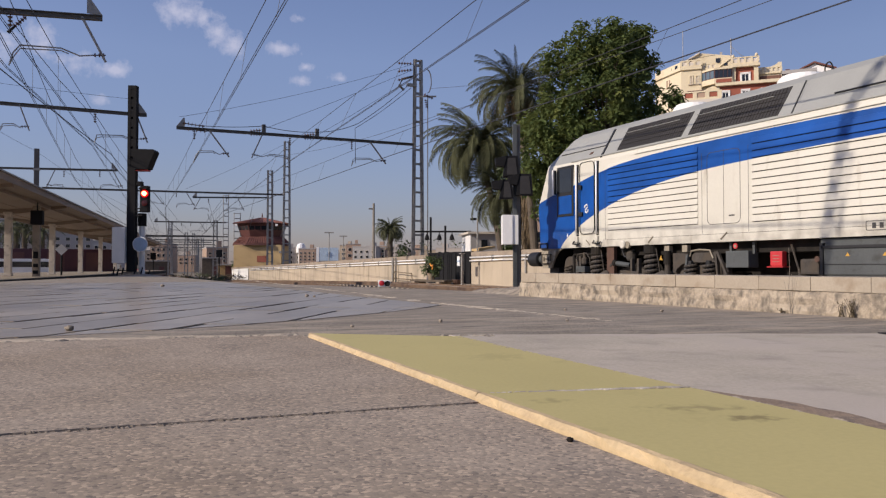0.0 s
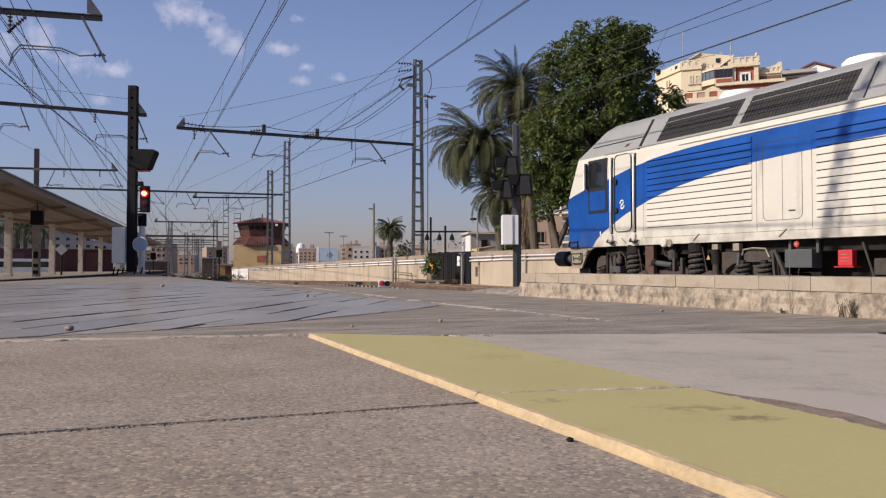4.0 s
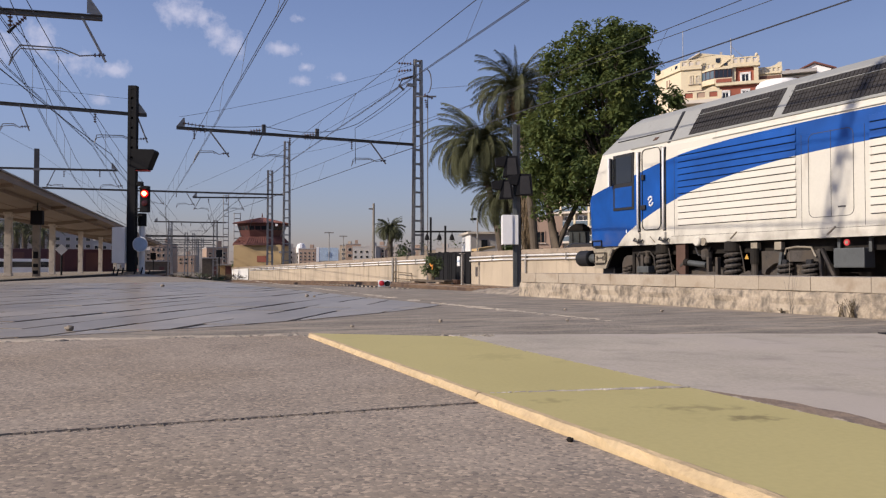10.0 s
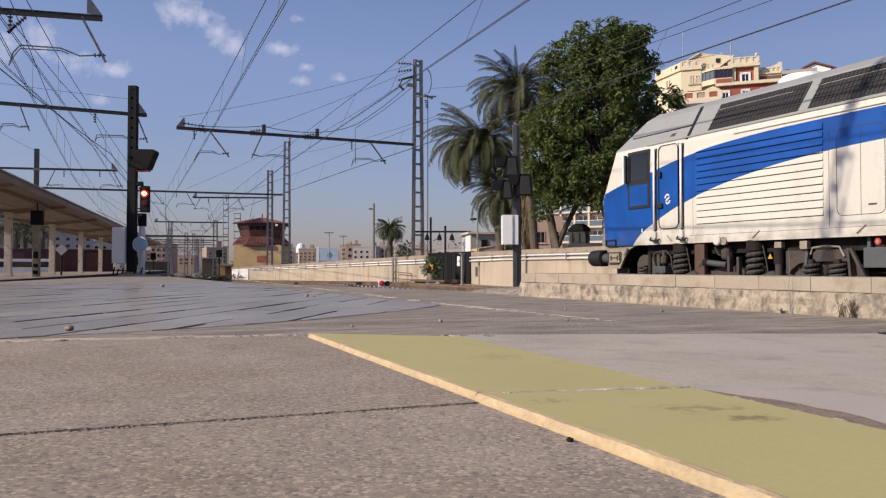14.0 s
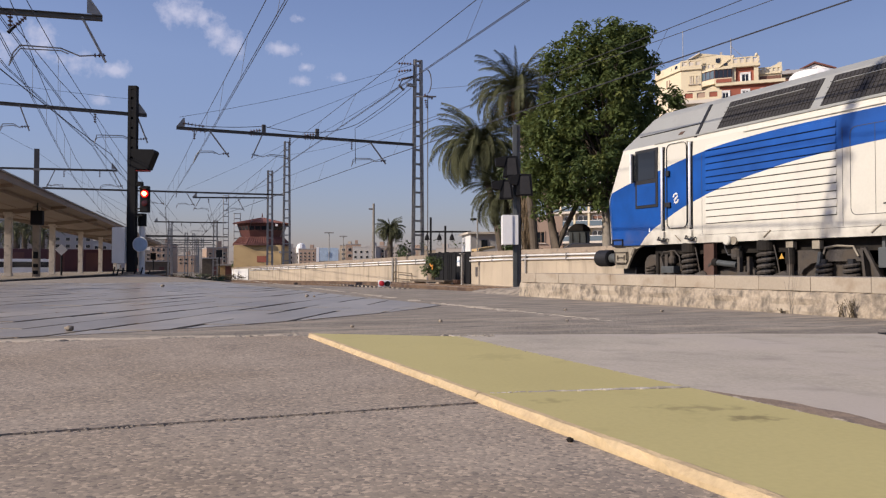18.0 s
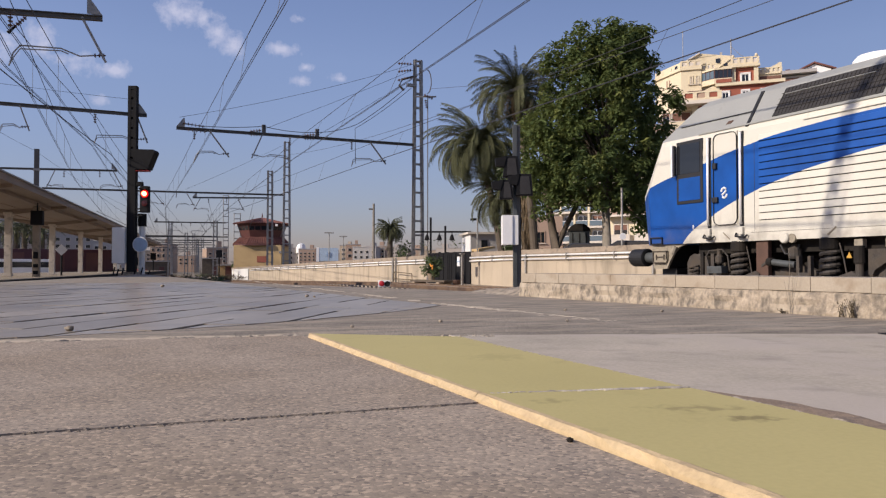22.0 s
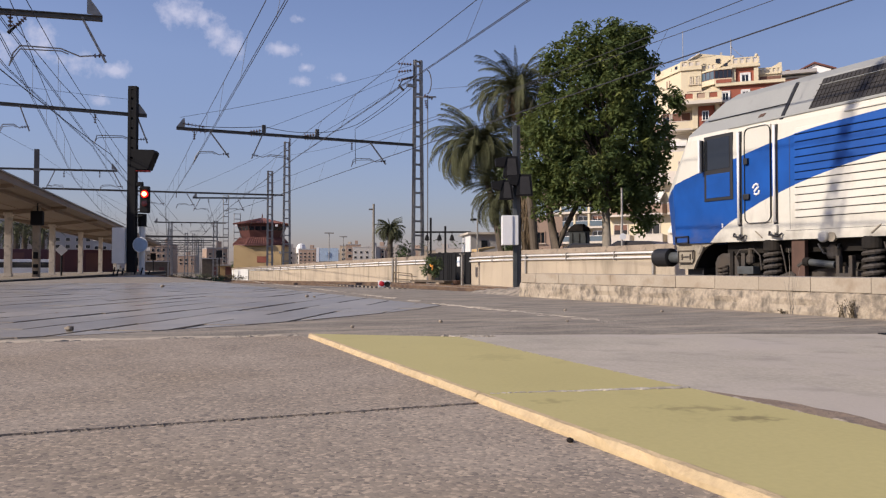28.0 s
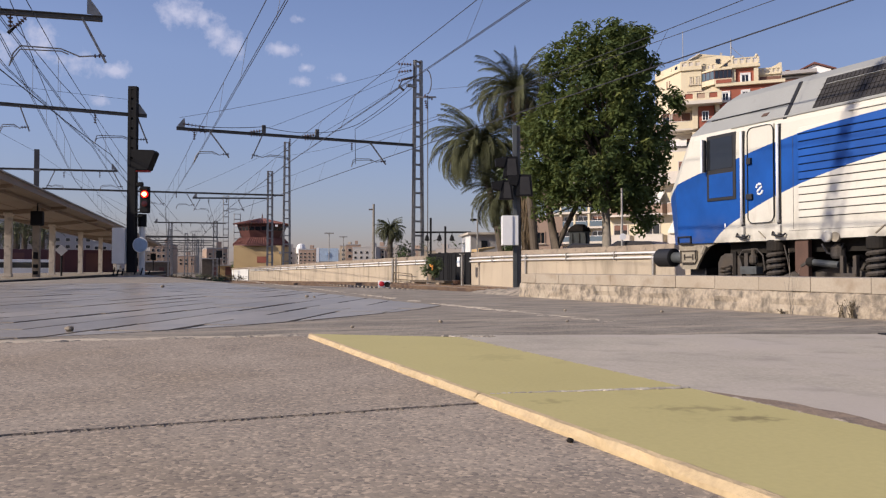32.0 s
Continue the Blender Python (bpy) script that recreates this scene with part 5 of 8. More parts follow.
beam(129.0, 5.0, 21.5, 5.2, 5.4, [(11.0, 10.0, 3.8, 12.0, 3.6), (16.4, 17.3, 3.8, 15.2, 3.6)], 0.28)
# masts far down the yard
for x, y, top in ((20.5, 136, 8.5), (14.5, 150, 9.0), (17.0, 178, 9.0), (21.5, 186, 8.5), (25.5, 205, 9.2), (29.0, 215, 8.4),
                  (31.0, 240, 9.0), (24.0, 262, 8.8), (34.5, 268, 9.2), (38.0, 300, 9.0), (30.0, 320, 9.5), (43.0, 330, 9.0), (36.5, 350, 9.0)):
    lattice_mast(x, y, top, 0.7, 0.5, "distant grey steel lattice catenary mast")
for y, x0, x1, z in ((150, 8, 22, 6.2), (178, 10, 27, 6.4), (205, 14, 30, 6.8), (240, 16, 36, 7.2), (268, 20, 40, 7.0), (300, 22, 44, 7.2), (330, 27, 48, 7.2)):
    beam(y, x0, x1, z, z + 0.1, [(x0 + 3, x0 + 2, z - 1.4, x0 + 4, z - 1.7), (x0 + 9, x0 + 10.2, z - 1.4, x0 + 8, z - 1.7)], 0.34)
# solid posts on the canopy side
for x, y, top in ((-3.17, 62.3, 8.9), (-9.2, 24.6, 9.5), (-9.6, 39.2, 9.0), (4.6, 96.0, 7.5)):
    t = thing("catenary_post", "dark solid steel catenary post", "post", pose(x, y, ground_z(y)), group="catenary posts")
    part("shaft", box(0, 0, (top - ground_z(y)) / 2, 0.34, 0.34, top - ground_z(y), bevel=0.02), M_BEAM, t)
    part("clamp", box(0, 0, top - ground_z(y) - 1.5, 0.44, 0.44, 0.16), M_GALV, t)

catenary((2.5, 5.2, 7.0, 12.0, 22), (-8, 41.9, 77.5, 129, 300), (5.92, 5.92, 6.0, 3.7, 3), (7.45, 7.42, 7.5, 5.1, 4.4), sag=0.12, shift=(0.4, 0.1, 0, 0, 0))
catenary((7.2, 10.0, 12.9, 16.0, 26), (-8, 41.9, 81.5, 129, 300), (5.9, 6.0, 6.0, 3.7, 3), (7.35, 7.5, 7.5, 5.1, 4.4), sag=0.12, shift=(0.45, 0.7, 0.1, 0, 0))
catenary((14.95, 13.9, 13.4, 15.4, 28), (-8, 41.9, 81.5, 129, 300), (5.9, 6.0, 6.0, 3.7, 3), (7.25, 7.25, 7.5, 5.1, 4.4), sag=0.08, shift=(0.9, 0.5, 0.1, 0, 0))
catenary((-5.2, -2.05, 0.3, 2.6, 9, 20), (-10, 24.5, 39.1, 62.5, 120, 300), (5.9, 5.95, 6.0, 5.9, 4.5, 3), (7.3, 7.4, 7.4, 7.4, 6, 4.4), sag=0.12)
catenary((-3.6, -1.75, 0.1, 4.2, 10, 21), (-4, 19.5, 36, 66, 120, 300), (5.9, 5.9, 5.9, 5.9, 4.5, 3), (7.3, 7.3, 7.3, 7.3, 6, 4.4), sag=0.12)
catenary((-3.1, -1.8, -0.56, 3.0, 9), (-8, 23.2, 54, 96, 150), (5.9, 5.9, 5.9, 5.2, 4.5), (7.3, 7.3, 7.3, 6.6, 6), sag=0.15, space=4.5)
wire("thick black feeder cable along the platform track", [(-9.5, -8, 6.7), (-2.47, 27.7, 6.6), (1.25, 45.8, 6.6), (9.0, 96, 6.0)], 0.02, sag=0.06)
il = thing("line_insulator", "black ribbed insulator set into a slanting line", "insulator", pose(-2.07, 25.29, 7.13))
insulator(il, (0.16, -0.07, 0.17), (0.47, -0.22, 0.46), 0.07, 5)
part("rod_clamp", bm_tube(B(), [(0, 0, 0), (0.08, -0.035, 0.085), (0.17, -0.075, 0.18)], 0.05, 0.035), M_SIGBLACK, il)
part("line", bm_tube(B(), [(0.46, -0.21, 0.45), (0.52, -0.25, 0.56)], 0.012), M_WIRE, il)
# feeder supports on the near portal beam and insulators at its mast head
for x in (8.85, 11.85):
    fs = thing("feeder_support", "stub post with insulators on the portal beam", "insulator", pose(x, 41.9, 7.7), "feeder supports")
    part("stub", box(0, 0, 0.2, 0.2, 0.16, 0.5, bevel=0.02), M_BEAM, fs)
    insulator(fs, (-0.75, 0, 0.02), (-0.15, 0, 0.12), 0.11, 4)
    insulator(fs, (-0.75, 0, -0.14), (-0.15, 0, -0.1), 0.1, 4)
es = thing("end_insulators", "row of ribbed insulators along the beam end", "insulator", pose(4.5, 41.7, 7.75))
insulator(es, (0.1, 0, 0.12), (1.2, 0, 0.0), 0.1, 6)
insulator(es, (0.3, 0, -0.2), (1.3, 0, -0.25), 0.09, 5)
mh = thing("mast_head_insulators", "ribbed insulators where the stays meet the mast", "insulator", pose(17.5, 41.8, 11.2))
for z0, z1 in ((1.28, 1.22), (0.92, 0.72), (0.5, 0.2)):
    insulator(mh, (0.1, 0, z0), (-0.8, 0, z1), 0.09, 5)
part("bracket", bm_tube(B(), [(0.4, 0, 0.6), (-0.5, 0, 0.3), (-0.7, 0, -0.1), (-0.4, 0, -0.35)], 0.07), M_BEAM, mh)
part("clamp", box(0.1, 0, 0.0, 0.6, 0.2, 0.16), M_GALV, mh)

# converging lines further down the yard
for x0, x1 in ((-3.0, 22), (1.0, 25), (6.5, 29), (11.0, 33), (15.5, 37), (3.5, 20)):
    catenary((x0, (x0 + x1) / 2 - 2, x1, x1 + 8), (78, 129, 205, 330), (5.6, 4.6, 4.9, 5.2), (7.2, 6.0, 6.4, 6.7), r=0.016, sag=0.35, space=9.0)
# stays and feeders
wire("steel stay from mast head to beam", [(17.72, 41.9, 12.5), (4.45, 41.9, 8.2)], 0.010, sag=0.25)
wire("steel stay from mast head to beam", [(17.72, 41.9, 12.15), (8.5, 41.9, 7.75)], 0.010, sag=0.05)
wire("steel stay from mast head to beam", [(17.72, 41.9, 11.7), (11.8, 41.9, 7.75)], 0.010, sag=0.05)
wire("black feeder cable slung from the mast", [(17.5, 41.7, 11.3), (14.2, 41.7, 8.6), (11.9, 41.8, 7.95), (8.8, 41.8, 8.05), (4.6, 41.8, 7.85)], 0.018, sag=0.12)
wire("black feeder cable slung from the mast", [(17.5, 41.6, 11.0), (14.0, 41.6, 8.3), (14.1, 41.8, 6.3)], 0.016, sag=0.12)
wire("steel stay from mast head to beam", [(18.0, 75.3, 12.6), (8.8, 77.4, 7.9)], 0.012, sag=0.1)
wire("thin line over the yard", [(-9.6, 39.2, 9.0), (2.0, 38.9, 8.3)], 0.008, sag=0.1)
wire("thin line over the yard", [(-9.2, 24.6, 8.8), (-3.17, 62.3, 8.7), (4.6, 96, 7.4)], 0.010, sag=0.3)
wire("thin line past the mast heads", [(18.4, 41.0, 10.9), (30, 30, 11.5)], 0.010, sag=0.2)
wire("thin feeder line over the boundary wall", [(17.9, 75.2, 11.5), (17.9, 41.9, 9.0), (18.6, -8, 8.0)], 0.012, sag=0.3)
sw = thing("mast_switch", "insulators and drop cable on the mast", "line switch", pose(18.28, 41.3, 8.3))
insulator(sw, (0, 0, 2.0), (0.1, 0, 1.5), 0.1, 4)
insulator(sw, (-0.1, 0, 2.3), (0.5, 0, 2.1), 0.1, 4)
part("arm", bar((-0.5, 0.3, 2.2), (0.7, 0, 2.25), 0.08), M_GALV, sw)
part("drop_cable", rod((0.15, 0, -8.9), (0.15, 0, 2.2), 0.03), M_BEAM, sw)
bm = bm_tube(B(), [(0.12 + 0.26 * math.cos(math.pi * (k / 10 - 0.5)), 0, 3.1 + 0.7 * math.sin(math.pi * (k / 10 - 0.5))) for k in range(11)], 0.03)
part("cable_loop", bm, M_BEAM, sw)
# unseen beside the camera: a leaning steel post with a line switch, added for its shadow across the locomotive
sp = thing("leaning_post", "unseen leaning steel post with a line switch, added for its shadow", "post", pose(-3.0, 12.5, -0.1, 13, 0, 0))
for sy in (-1, 1):
    part("leg", box(0, sy * 0.075, 6.6, 0.16, 0.05, 13.2), M_BEAM, sp)
for k in range(26):
    part("batten", box(0, 0, 0.4 + 0.5 * k, 0.14, 0.11, 0.14), M_BEAM, sp)
part("side_cable", rod((0.05, -0.25, 9.5), (0.05, -0.25, 11.0), 0.018), M_BEAM, sp)
insulator(sp, (0.05, -0.25, 9.5), (0.05, -0.25, 10.2), 0.07, 5)
part("bracket", box(0, -0.13, 11.0, 0.08, 0.3, 0.05), M_BEAM, sp)
part("foot", box(0, 0, 0.1, 0.6, 0.6, 0.3, bevel=0.03), M_KERB_LOW, sp)

# ---- signals ----
sig = thing("main_signal", "tall dark signal post with a lit red aspect and grey cabinet", "signal", pose(2.04, 38.85, -0.02, 0, 0, -25))
bm = B()
bm_box(bm, 0, 0, 2.55, 0.40, 0.30, 5.1, bevel=0.02)
part("lower_shaft", bm, M_SIGBLACK, sig)
bm = B()
for sx in (-1, 1):
    bm_box(bm, sx * 0.13, 0, 7.0, 0.14, 0.30, 3.85)
z = 5.1
part("upper_side", bm, M_SIGBLACK, sig)
while z < 8.5:
    part("web_plate", box(0, -0.04, z + 0.18, 0.13, 0.20, 0.36), M_SIGBLACK, sig)
    z += 0.47
part("top_plate", box(0, 0, 8.86, 0.40, 0.29, 0.16), M_SIGBLACK, sig)
part("foot", box(0, 0, 0.05, 0.7, 0.6, 0.16, bevel=0.02), M_KERB_LOW, sig)
cabn = part("cabinet", box(-0.50, -0.15, 1.38, 0.60, 0.4, 1.68, bevel=0.02), M_SIGBOX, sig, "pale grey metal cabinet")
part("cabinet_hinge", box(-0.80, -0.2, 1.4, 0.02, 0.05, 1.2), M_GALV, cabn)
for bx, by, bh in ((-0.75, -0.3, 0.36), (-0.55, -0.35, 0.26), (-0.3, -0.4, 0.32), (0.25, -0.35, 0.22), (0.55, -0.3, 0.34), (0.85, -0.2, 0.2)):
    part("base_bracket", bar((bx, by, 0.0), (bx + 0.08, by, bh), 0.05), M_SIGBLACK, sig)
part("base_rail", bar((-0.78, -0.33, 0.2), (0.3, -0.36, 0.17), 0.04), M_SIGBLACK, sig)
hb = bm_prism(B(), [(0.24, 4.92), (0.24, 5.88), (1.12, 5.86), (1.18, 5.75), (0.86, 4.95)], "y", -0.45, 0.2)
hood = part("upper_hood", hb, M_SIGBLACK, sig, "black signal hood")
part("hood_lens", box(0.55, -0.1, 4.895, 0.55, 0.4, 0.05), M_RED, hood)
part("hood_arm", box(0.18, 0, 5.2, 0.2, 0.1, 0.5), M_SIGBLACK, sig)
hd = part("signal_head", box(0.64, -0.1, 3.55, 0.40, 0.3, 1.25, bevel=0.05), M_SIGBLACK, sig, "black lamp housing")
part("head_top", box(0.40, -0.1, 4.28, 0.26, 0.22, 0.2, bevel=0.03), M_SIGBLACK, hd)
part("red_lamp", bm_lathe(B(), [(0.17, 0), (0.17, 0.03), (0.1, 0.06), (0.02, 0.07)], pose(0.68, -0.26, 3.80, 90, 0, 0), 24), M_RED_LIT, hd, "lit red lens", smooth=True)
part("lamp_core", bm_lathe(B(), [(0.11, 0), (0.11, 0.02), (0.02, 0.03)], pose(0.68, -0.315, 3.80, 90, 0, 0), 20), M_RED_CORE, hd, "glowing lamp core")
part("lower_lamp", bm_lathe(B(), [(0.14, 0), (0.14, 0.03), (0.02, 0.04)], pose(0.68, -0.26, 3.35, 90, 0, 0), 20), M_RED_LENS, hd)
part("lamp_visor", bm_prism(B(), [(0.46, 4.0), (0.88, 4.0), (0.84, 4.05), (0.50, 4.05)], "y", -0.5, -0.2), M_SIGBLACK, hd)
brk = B()
for z, x1 in ((2.95, 0.75), (2.75, 0.55), (3.08, 0.62)):
    bm_bar(brk, (0.15, -0.1, z), (x1, -0.15, z + 0.05), 0.06)
part("head_bracket", brk, M_SIGBLACK, sig)
part("light_mast", rod((0.36, 0.3, 0), (0.36, 0.3, 2.7), 0.14, seg=14), M_SIGBOX, sig, "pale grey round mast")
part("mast_socket", rod((0.36, 0.3, 2.3), (0.36, 0.3, 2.9), 0.2, seg=14), M_SIGBLACK, sig)
dsc = part("round_sign", rod((0.46, -0.2, 1.42), (0.46, -0.17, 1.42), 0.33, seg=28), M_SIGN_BLUE, sig, "faded blue round sign")
part("rim", rod((0.46, -0.19, 1.42), (0.46, -0.15, 1.42), 0.355, seg=28), M_SIGBOX, dsc)

s2 = thing("side_signal", "dark signal post with three hooded heads and a white cabinet", "signal", pose(11.36, 19.12, -0.87, 0, 0, -25) @ Matrix.Scale(1.11, 4))
part("shaft", box(0.0, 0, 2.4, 0.19, 0.16, 4.8, bevel=0.012), M_BEAM, s2)
part("shaft_flange", box(-0.05, -0.1, 2.4, 0.10, 0.03, 4.79), M_TANK, s2)
for nm, bx, bz, w, h in (("upper_head", -0.17, 3.68, 0.42, 0.52), ("left_head", -0.29, 3.08, 0.36, 0.50), ("right_head", 0.17, 3.20, 0.44, 0.55)):
    # housing that widens towards its foot, with a deep hood turned to the side
    hs = part(nm, bm_prism(B(), [(bx - w / 2, bz - h / 2), (bx + w / 2, bz - h / 2), (bx + w / 2 - 0.04, bz + h / 2), (bx - w / 2 + 0.08, bz + h / 2)], "y", -0.34, -0.10), M_SIGBLACK, s2, "black signal housing")
    part("face_plate", bm_prism(B(), [(bx - w / 2 + 0.10, bz - h / 2 + 0.03), (bx + w / 2 - 0.05, bz - h / 2 + 0.03), (bx + w / 2 - 0.10, bz + h / 2 - 0.06), (bx - w / 2 + 0.12, bz + h / 2 - 0.06)], "y", -0.352, -0.34), M_GRILLE, hs)
    part("hood", bm_prism(B(), [(bx - w / 2 + 0.1, bz + h / 2), (bx - w / 2 - 0.2, bz + h / 2 - 0.06), (bx - w / 2 - 0.18, bz + 0.02), (bx - w / 2 + 0.02, bz - 0.02)], "y", -0.36, -0.08), M_SIGBLACK, hs)
part("lamp_bracket", box(0, 0.05, 3.45, 0.7, 0.06, 0.08), M_SIGBLACK, s2)
cb = part("cabinet", box(-0.27, -0.17, 2.03, 0.26, 0.46, 0.76, None, 0.01), M_WHITE, s2, "white metal cabinet")
part("cabinet_door", box(-0.09, -0.2, 2.03, 0.20, 0.34, 0.76, None, 0.008), M_SIGBOX, cb)
part("cable_run", rod((0.11, 0.06, 0.3), (0.11, 0.06, 2.9), 0.016, seg=8), M_SIGBLACK, s2)

# dwarf signal low beside the track
dw = thing("dwarf_signal", "small white shunting signal with red and black lenses", "signal", pose(11.75, 31.0, -0.69, 0, 0, -25))
part("stand", box(0, 0, 0.06, 0.5, 0.3, 0.14, bevel=0.02), M_KERB_LOW, dw)
part("housing", box(0.02, 0, 0.3, 0.52, 0.2, 0.30, bevel=0.03), M_WHITE, dw, "white housing")
part("red_lens", bm_lathe(B(), [(0.115, 0), (0.115, 0.04), (0.08, 0.07), (0.02, 0.08)], pose(-0.08, -0.09, 0.32, 90, 0, 0), 20), glow("red_dwarf_lit", (0.35, 0.012, 0.02), 0.22), dw, "dull red lens")
part("black_lens", bm_lathe(B(), [(0.12, 0), (0.12, 0.1), (0.1, 0.12), (0.02, 0.1)], pose(0.16, -0.09, 0.3, 90, 0, 0), 20), M_SIGBLACK, dw)

# ---- canopy and its platform ----
CA = math.degrees(math.atan(0.149))     # canopy turns a little to the right of the tracks
can_m = pose(-2.54, 28.94, -0.1, 0, 0, -CA)
cplat = tagged(part("canopy_platform", bm_prism(B(), [(-9, -30), (0.0, -12), (0.0, 92), (-9, 92)], "z", -0.6, 0.0), M_ASPHALT), "long platform under the canopy", "platform", kind="structure")
cplat.matrix_basis = can_m
# Near-black strip along the edge; the shaded platform side is put into its colour.
pe = tagged(part("platform_side_shade", box(-0.02, 40, -0.20, 0.14, 104, 0.34), M_UNDER), "dark strip for the shaded platform side", "platform edge", kind="structure")
pe.matrix_basis = can_m
canopy = thing("platform_canopy", "long brown platform canopy on cream columns", "canopy", can_m, kind="structure")
C0, C1 = -1.5, 80.5
roofp = [(0.0, 3.55), (0.0, 3.40), (-0.12, 3.40), (-2.6, 3.16), (-5.2, 3.40), (-5.2, 3.58), (-2.6, 3.62)]
part("roof", bm_prism(B(), roofp, "y", C0, C1), M_CANOPY, canopy, "brown canopy roof")
part("fascia", box(0.02, (C0 + C1) / 2, 3.47, 0.05, C1 - C0, 0.26), M_CANOPY, canopy)
part("gutter", box(0.06, (C0 + C1) / 2, 3.60, 0.12, C1 - C0, 0.05), M_GALV, canopy)
part("end_board", bm_prism(B(), [(0.05, 3.62), (-5.3, 3.64), (-2.7, 2.9)], "y", C1, C1 + 0.1), M_CANOPY, canopy)
for k in range(7):
    yy = 12.5 + 10.3 * (k - 1)
    col = part("column", box(-2.6, yy, 1.5, 0.30, 0.30, 3.0, bevel=0.02), M_COLUMN, canopy, "cream painted column")
    part("plinth", box(-2.6, yy, 0.06, 0.36, 0.36, 0.12, bevel=0.015), M_COLUMN, col)
    part("capital", box(-2.6, yy, 2.98, 0.40, 0.40, 0.14, bevel=0.02), M_COLUMN, col)
    part("crossbeam", bm_prism(B(), [(-5.1, 3.40), (-0.1, 3.40), (-0.1, 3.28), (-2.2, 2.98), (-3.0, 2.98), (-5.1, 3.28)], "y", yy - 0.14, yy + 0.14), M_CANOPY, canopy)
for x in (-0.8, -2.1, -3.4, -4.6):
    part("purlin", box(x, (C0 + C1) / 2, 3.26, 0.08, C1 - C0, 0.14), M_CANOPY, canopy)
# black loudspeaker box hung from the canopy, clock sign, and a lattice post behind
hb = thing("hanging_box", "black box hung below the canopy edge", "loudspeaker", can_m @ pose(-0.75, 9.4, 0))
part("case", box(0, 0, 2.62, 0.5, 0.4, 0.64, bevel=0.05), M_SIGBLACK, hb)
part("rod", rod((0, 0, 2.7), (0, 0, 3.3), 0.03), M_SIGBLACK, hb)
rs = thing("round_platform_sign", "white diamond sign on a slim pole under the canopy", "sign", can_m @ pose(-0.9, 16.0, 0))
part("pole", rod((0, 0, 0), (0, 0, 1.5), 0.05), M_SIGBLACK, rs)
part("board", box(0, -0.05, 1.35, 0.42, 0.04, 0.42, pose(0, 0, 0) @ Matrix.Translation((0, 0, 1.35)) @ Matrix.Rotation(radians(45), 4, "Y") @ Matrix.Translation((0, 0, -1.35)), 0.0), M_WHITE, rs)
dp = thing("dark_platform_post", "black post with fittings under the canopy", "post", can_m @ pose(-0.95, 10.3, 0))
part("shaft", box(0, 0, 1.6, 0.3, 0.3, 3.2, bevel=0.02), M_WALL_CAP, dp)
for z in (0.2, 0.5, 0.9, 1.05):
    part("fitting", box(0, -0.16, z, 0.2, 0.06, 0.16, bevel=0.02), M_SIGBLACK, dp)

# ---- signal tower ----
tw = thing("signal_tower", "ochre signal tower with red tiled roofs and glazed cabin", "tower", pose(21.1, 100.5, -1.5, 0, 0, -23))
part("lower_wall", box(0, 0, 2.35, 6.0, 6.0, 4.7), M_TOWER, tw)
def hip(z0, z1, r0, r1):
    bm = B()
    a = [bm.verts.new((r0 * math.cos(math.pi * (k + 0.5) / 4), r0 * math.sin(math.pi * (k + 0.5) / 4), z0)) for k in range(8)]
    b = [bm.verts.new((r1 * math.cos(math.pi * (k + 0.5) / 4), r1 * math.sin(math.pi * (k + 0.5) / 4), z1)) for k in range(8)]
    for k in range(8):
        bm.faces.new((a[k], a[(k + 1) % 8], b[(k + 1) % 8], b[k]))
    bm.faces.new(a[::-1])
    bm.faces.new(b)
    return bm
def ribs(parent, z0, z1, r0, r1):
    for k in range(8):
        a0, a1 = math.pi * (k + 0.5) / 4, math.pi * (k + 1.5) / 4
        p0, p1 = Vector((r0 * math.cos(a0), r0 * math.sin(a0), z0)), Vector((r0 * math.cos(a1), r0 * math.sin(a1), z0))
        q0, q1 = Vector((r1 * math.cos(a0), r1 * math.sin(a0), z1)), Vector((r1 * math.cos(a1), r1 * math.sin(a1), z1))
        for j in range(9):
            f = (j + 0.5) / 9
            part("roof_tile_roll", bm_rod(B(), p0.lerp(p1, f) + Vector((0, 0, 0.03)), q0.lerp(q1, f) + Vector((0, 0, 0.0)), 0.08, 0.06, 6), M_ROOFTILE, parent)
lr = part("lower_roof", hip(4.85, 5.75, 3.75, 2.9), M_ROOFTILE, tw, "red tiled skirt roof")
ribs(lr, 4.85, 5.75, 3.75, 2.9)
part("roof_edge", hip(4.65, 4.85, 3.77, 3.77), M_BROWN, tw)
cabz = part("cabin", hip(5.7, 7.4, 2.65, 3.25), M_BROWN, tw, "dark brown glazed cabin leaning outwards")
for k in range(8):
    a0, a1 = math.pi * (k + 0.5) / 4, math.pi * (k + 1.5) / 4
    for j in range(3):
        f0, f1 = (j + 0.08) / 3, (j + 0.92) / 3
        bm = B()
        r0, r1 = 2.75, 3.15
        P = [Vector((r0 * math.cos(a), r0 * math.sin(a), 6.12)) for a in (a0, a1)] + [Vector((r1 * math.cos(a), r1 * math.sin(a), 7.12)) for a in (a0, a1)]
        vs = [bm.verts.new(Vector((p.x * 1.008, p.y * 1.008, p.z))) for p in (P[0].lerp(P[1], f0), P[0].lerp(P[1], f1), P[2].lerp(P[3], f1), P[2].lerp(P[3], f0))]
        bm.faces.new(vs)
        part("pane", bm, M_WINDOW, cabz)
ur = part("upper_roof", hip(7.5, 8.3, 3.8, 0.3), M_ROOFTILE, tw, "red tiled hipped roof")
ribs(ur, 7.5, 8.3, 3.8, 0.3)
part("eaves_board", hip(7.32, 7.5, 3.5, 3.82), M_BROWN, tw)
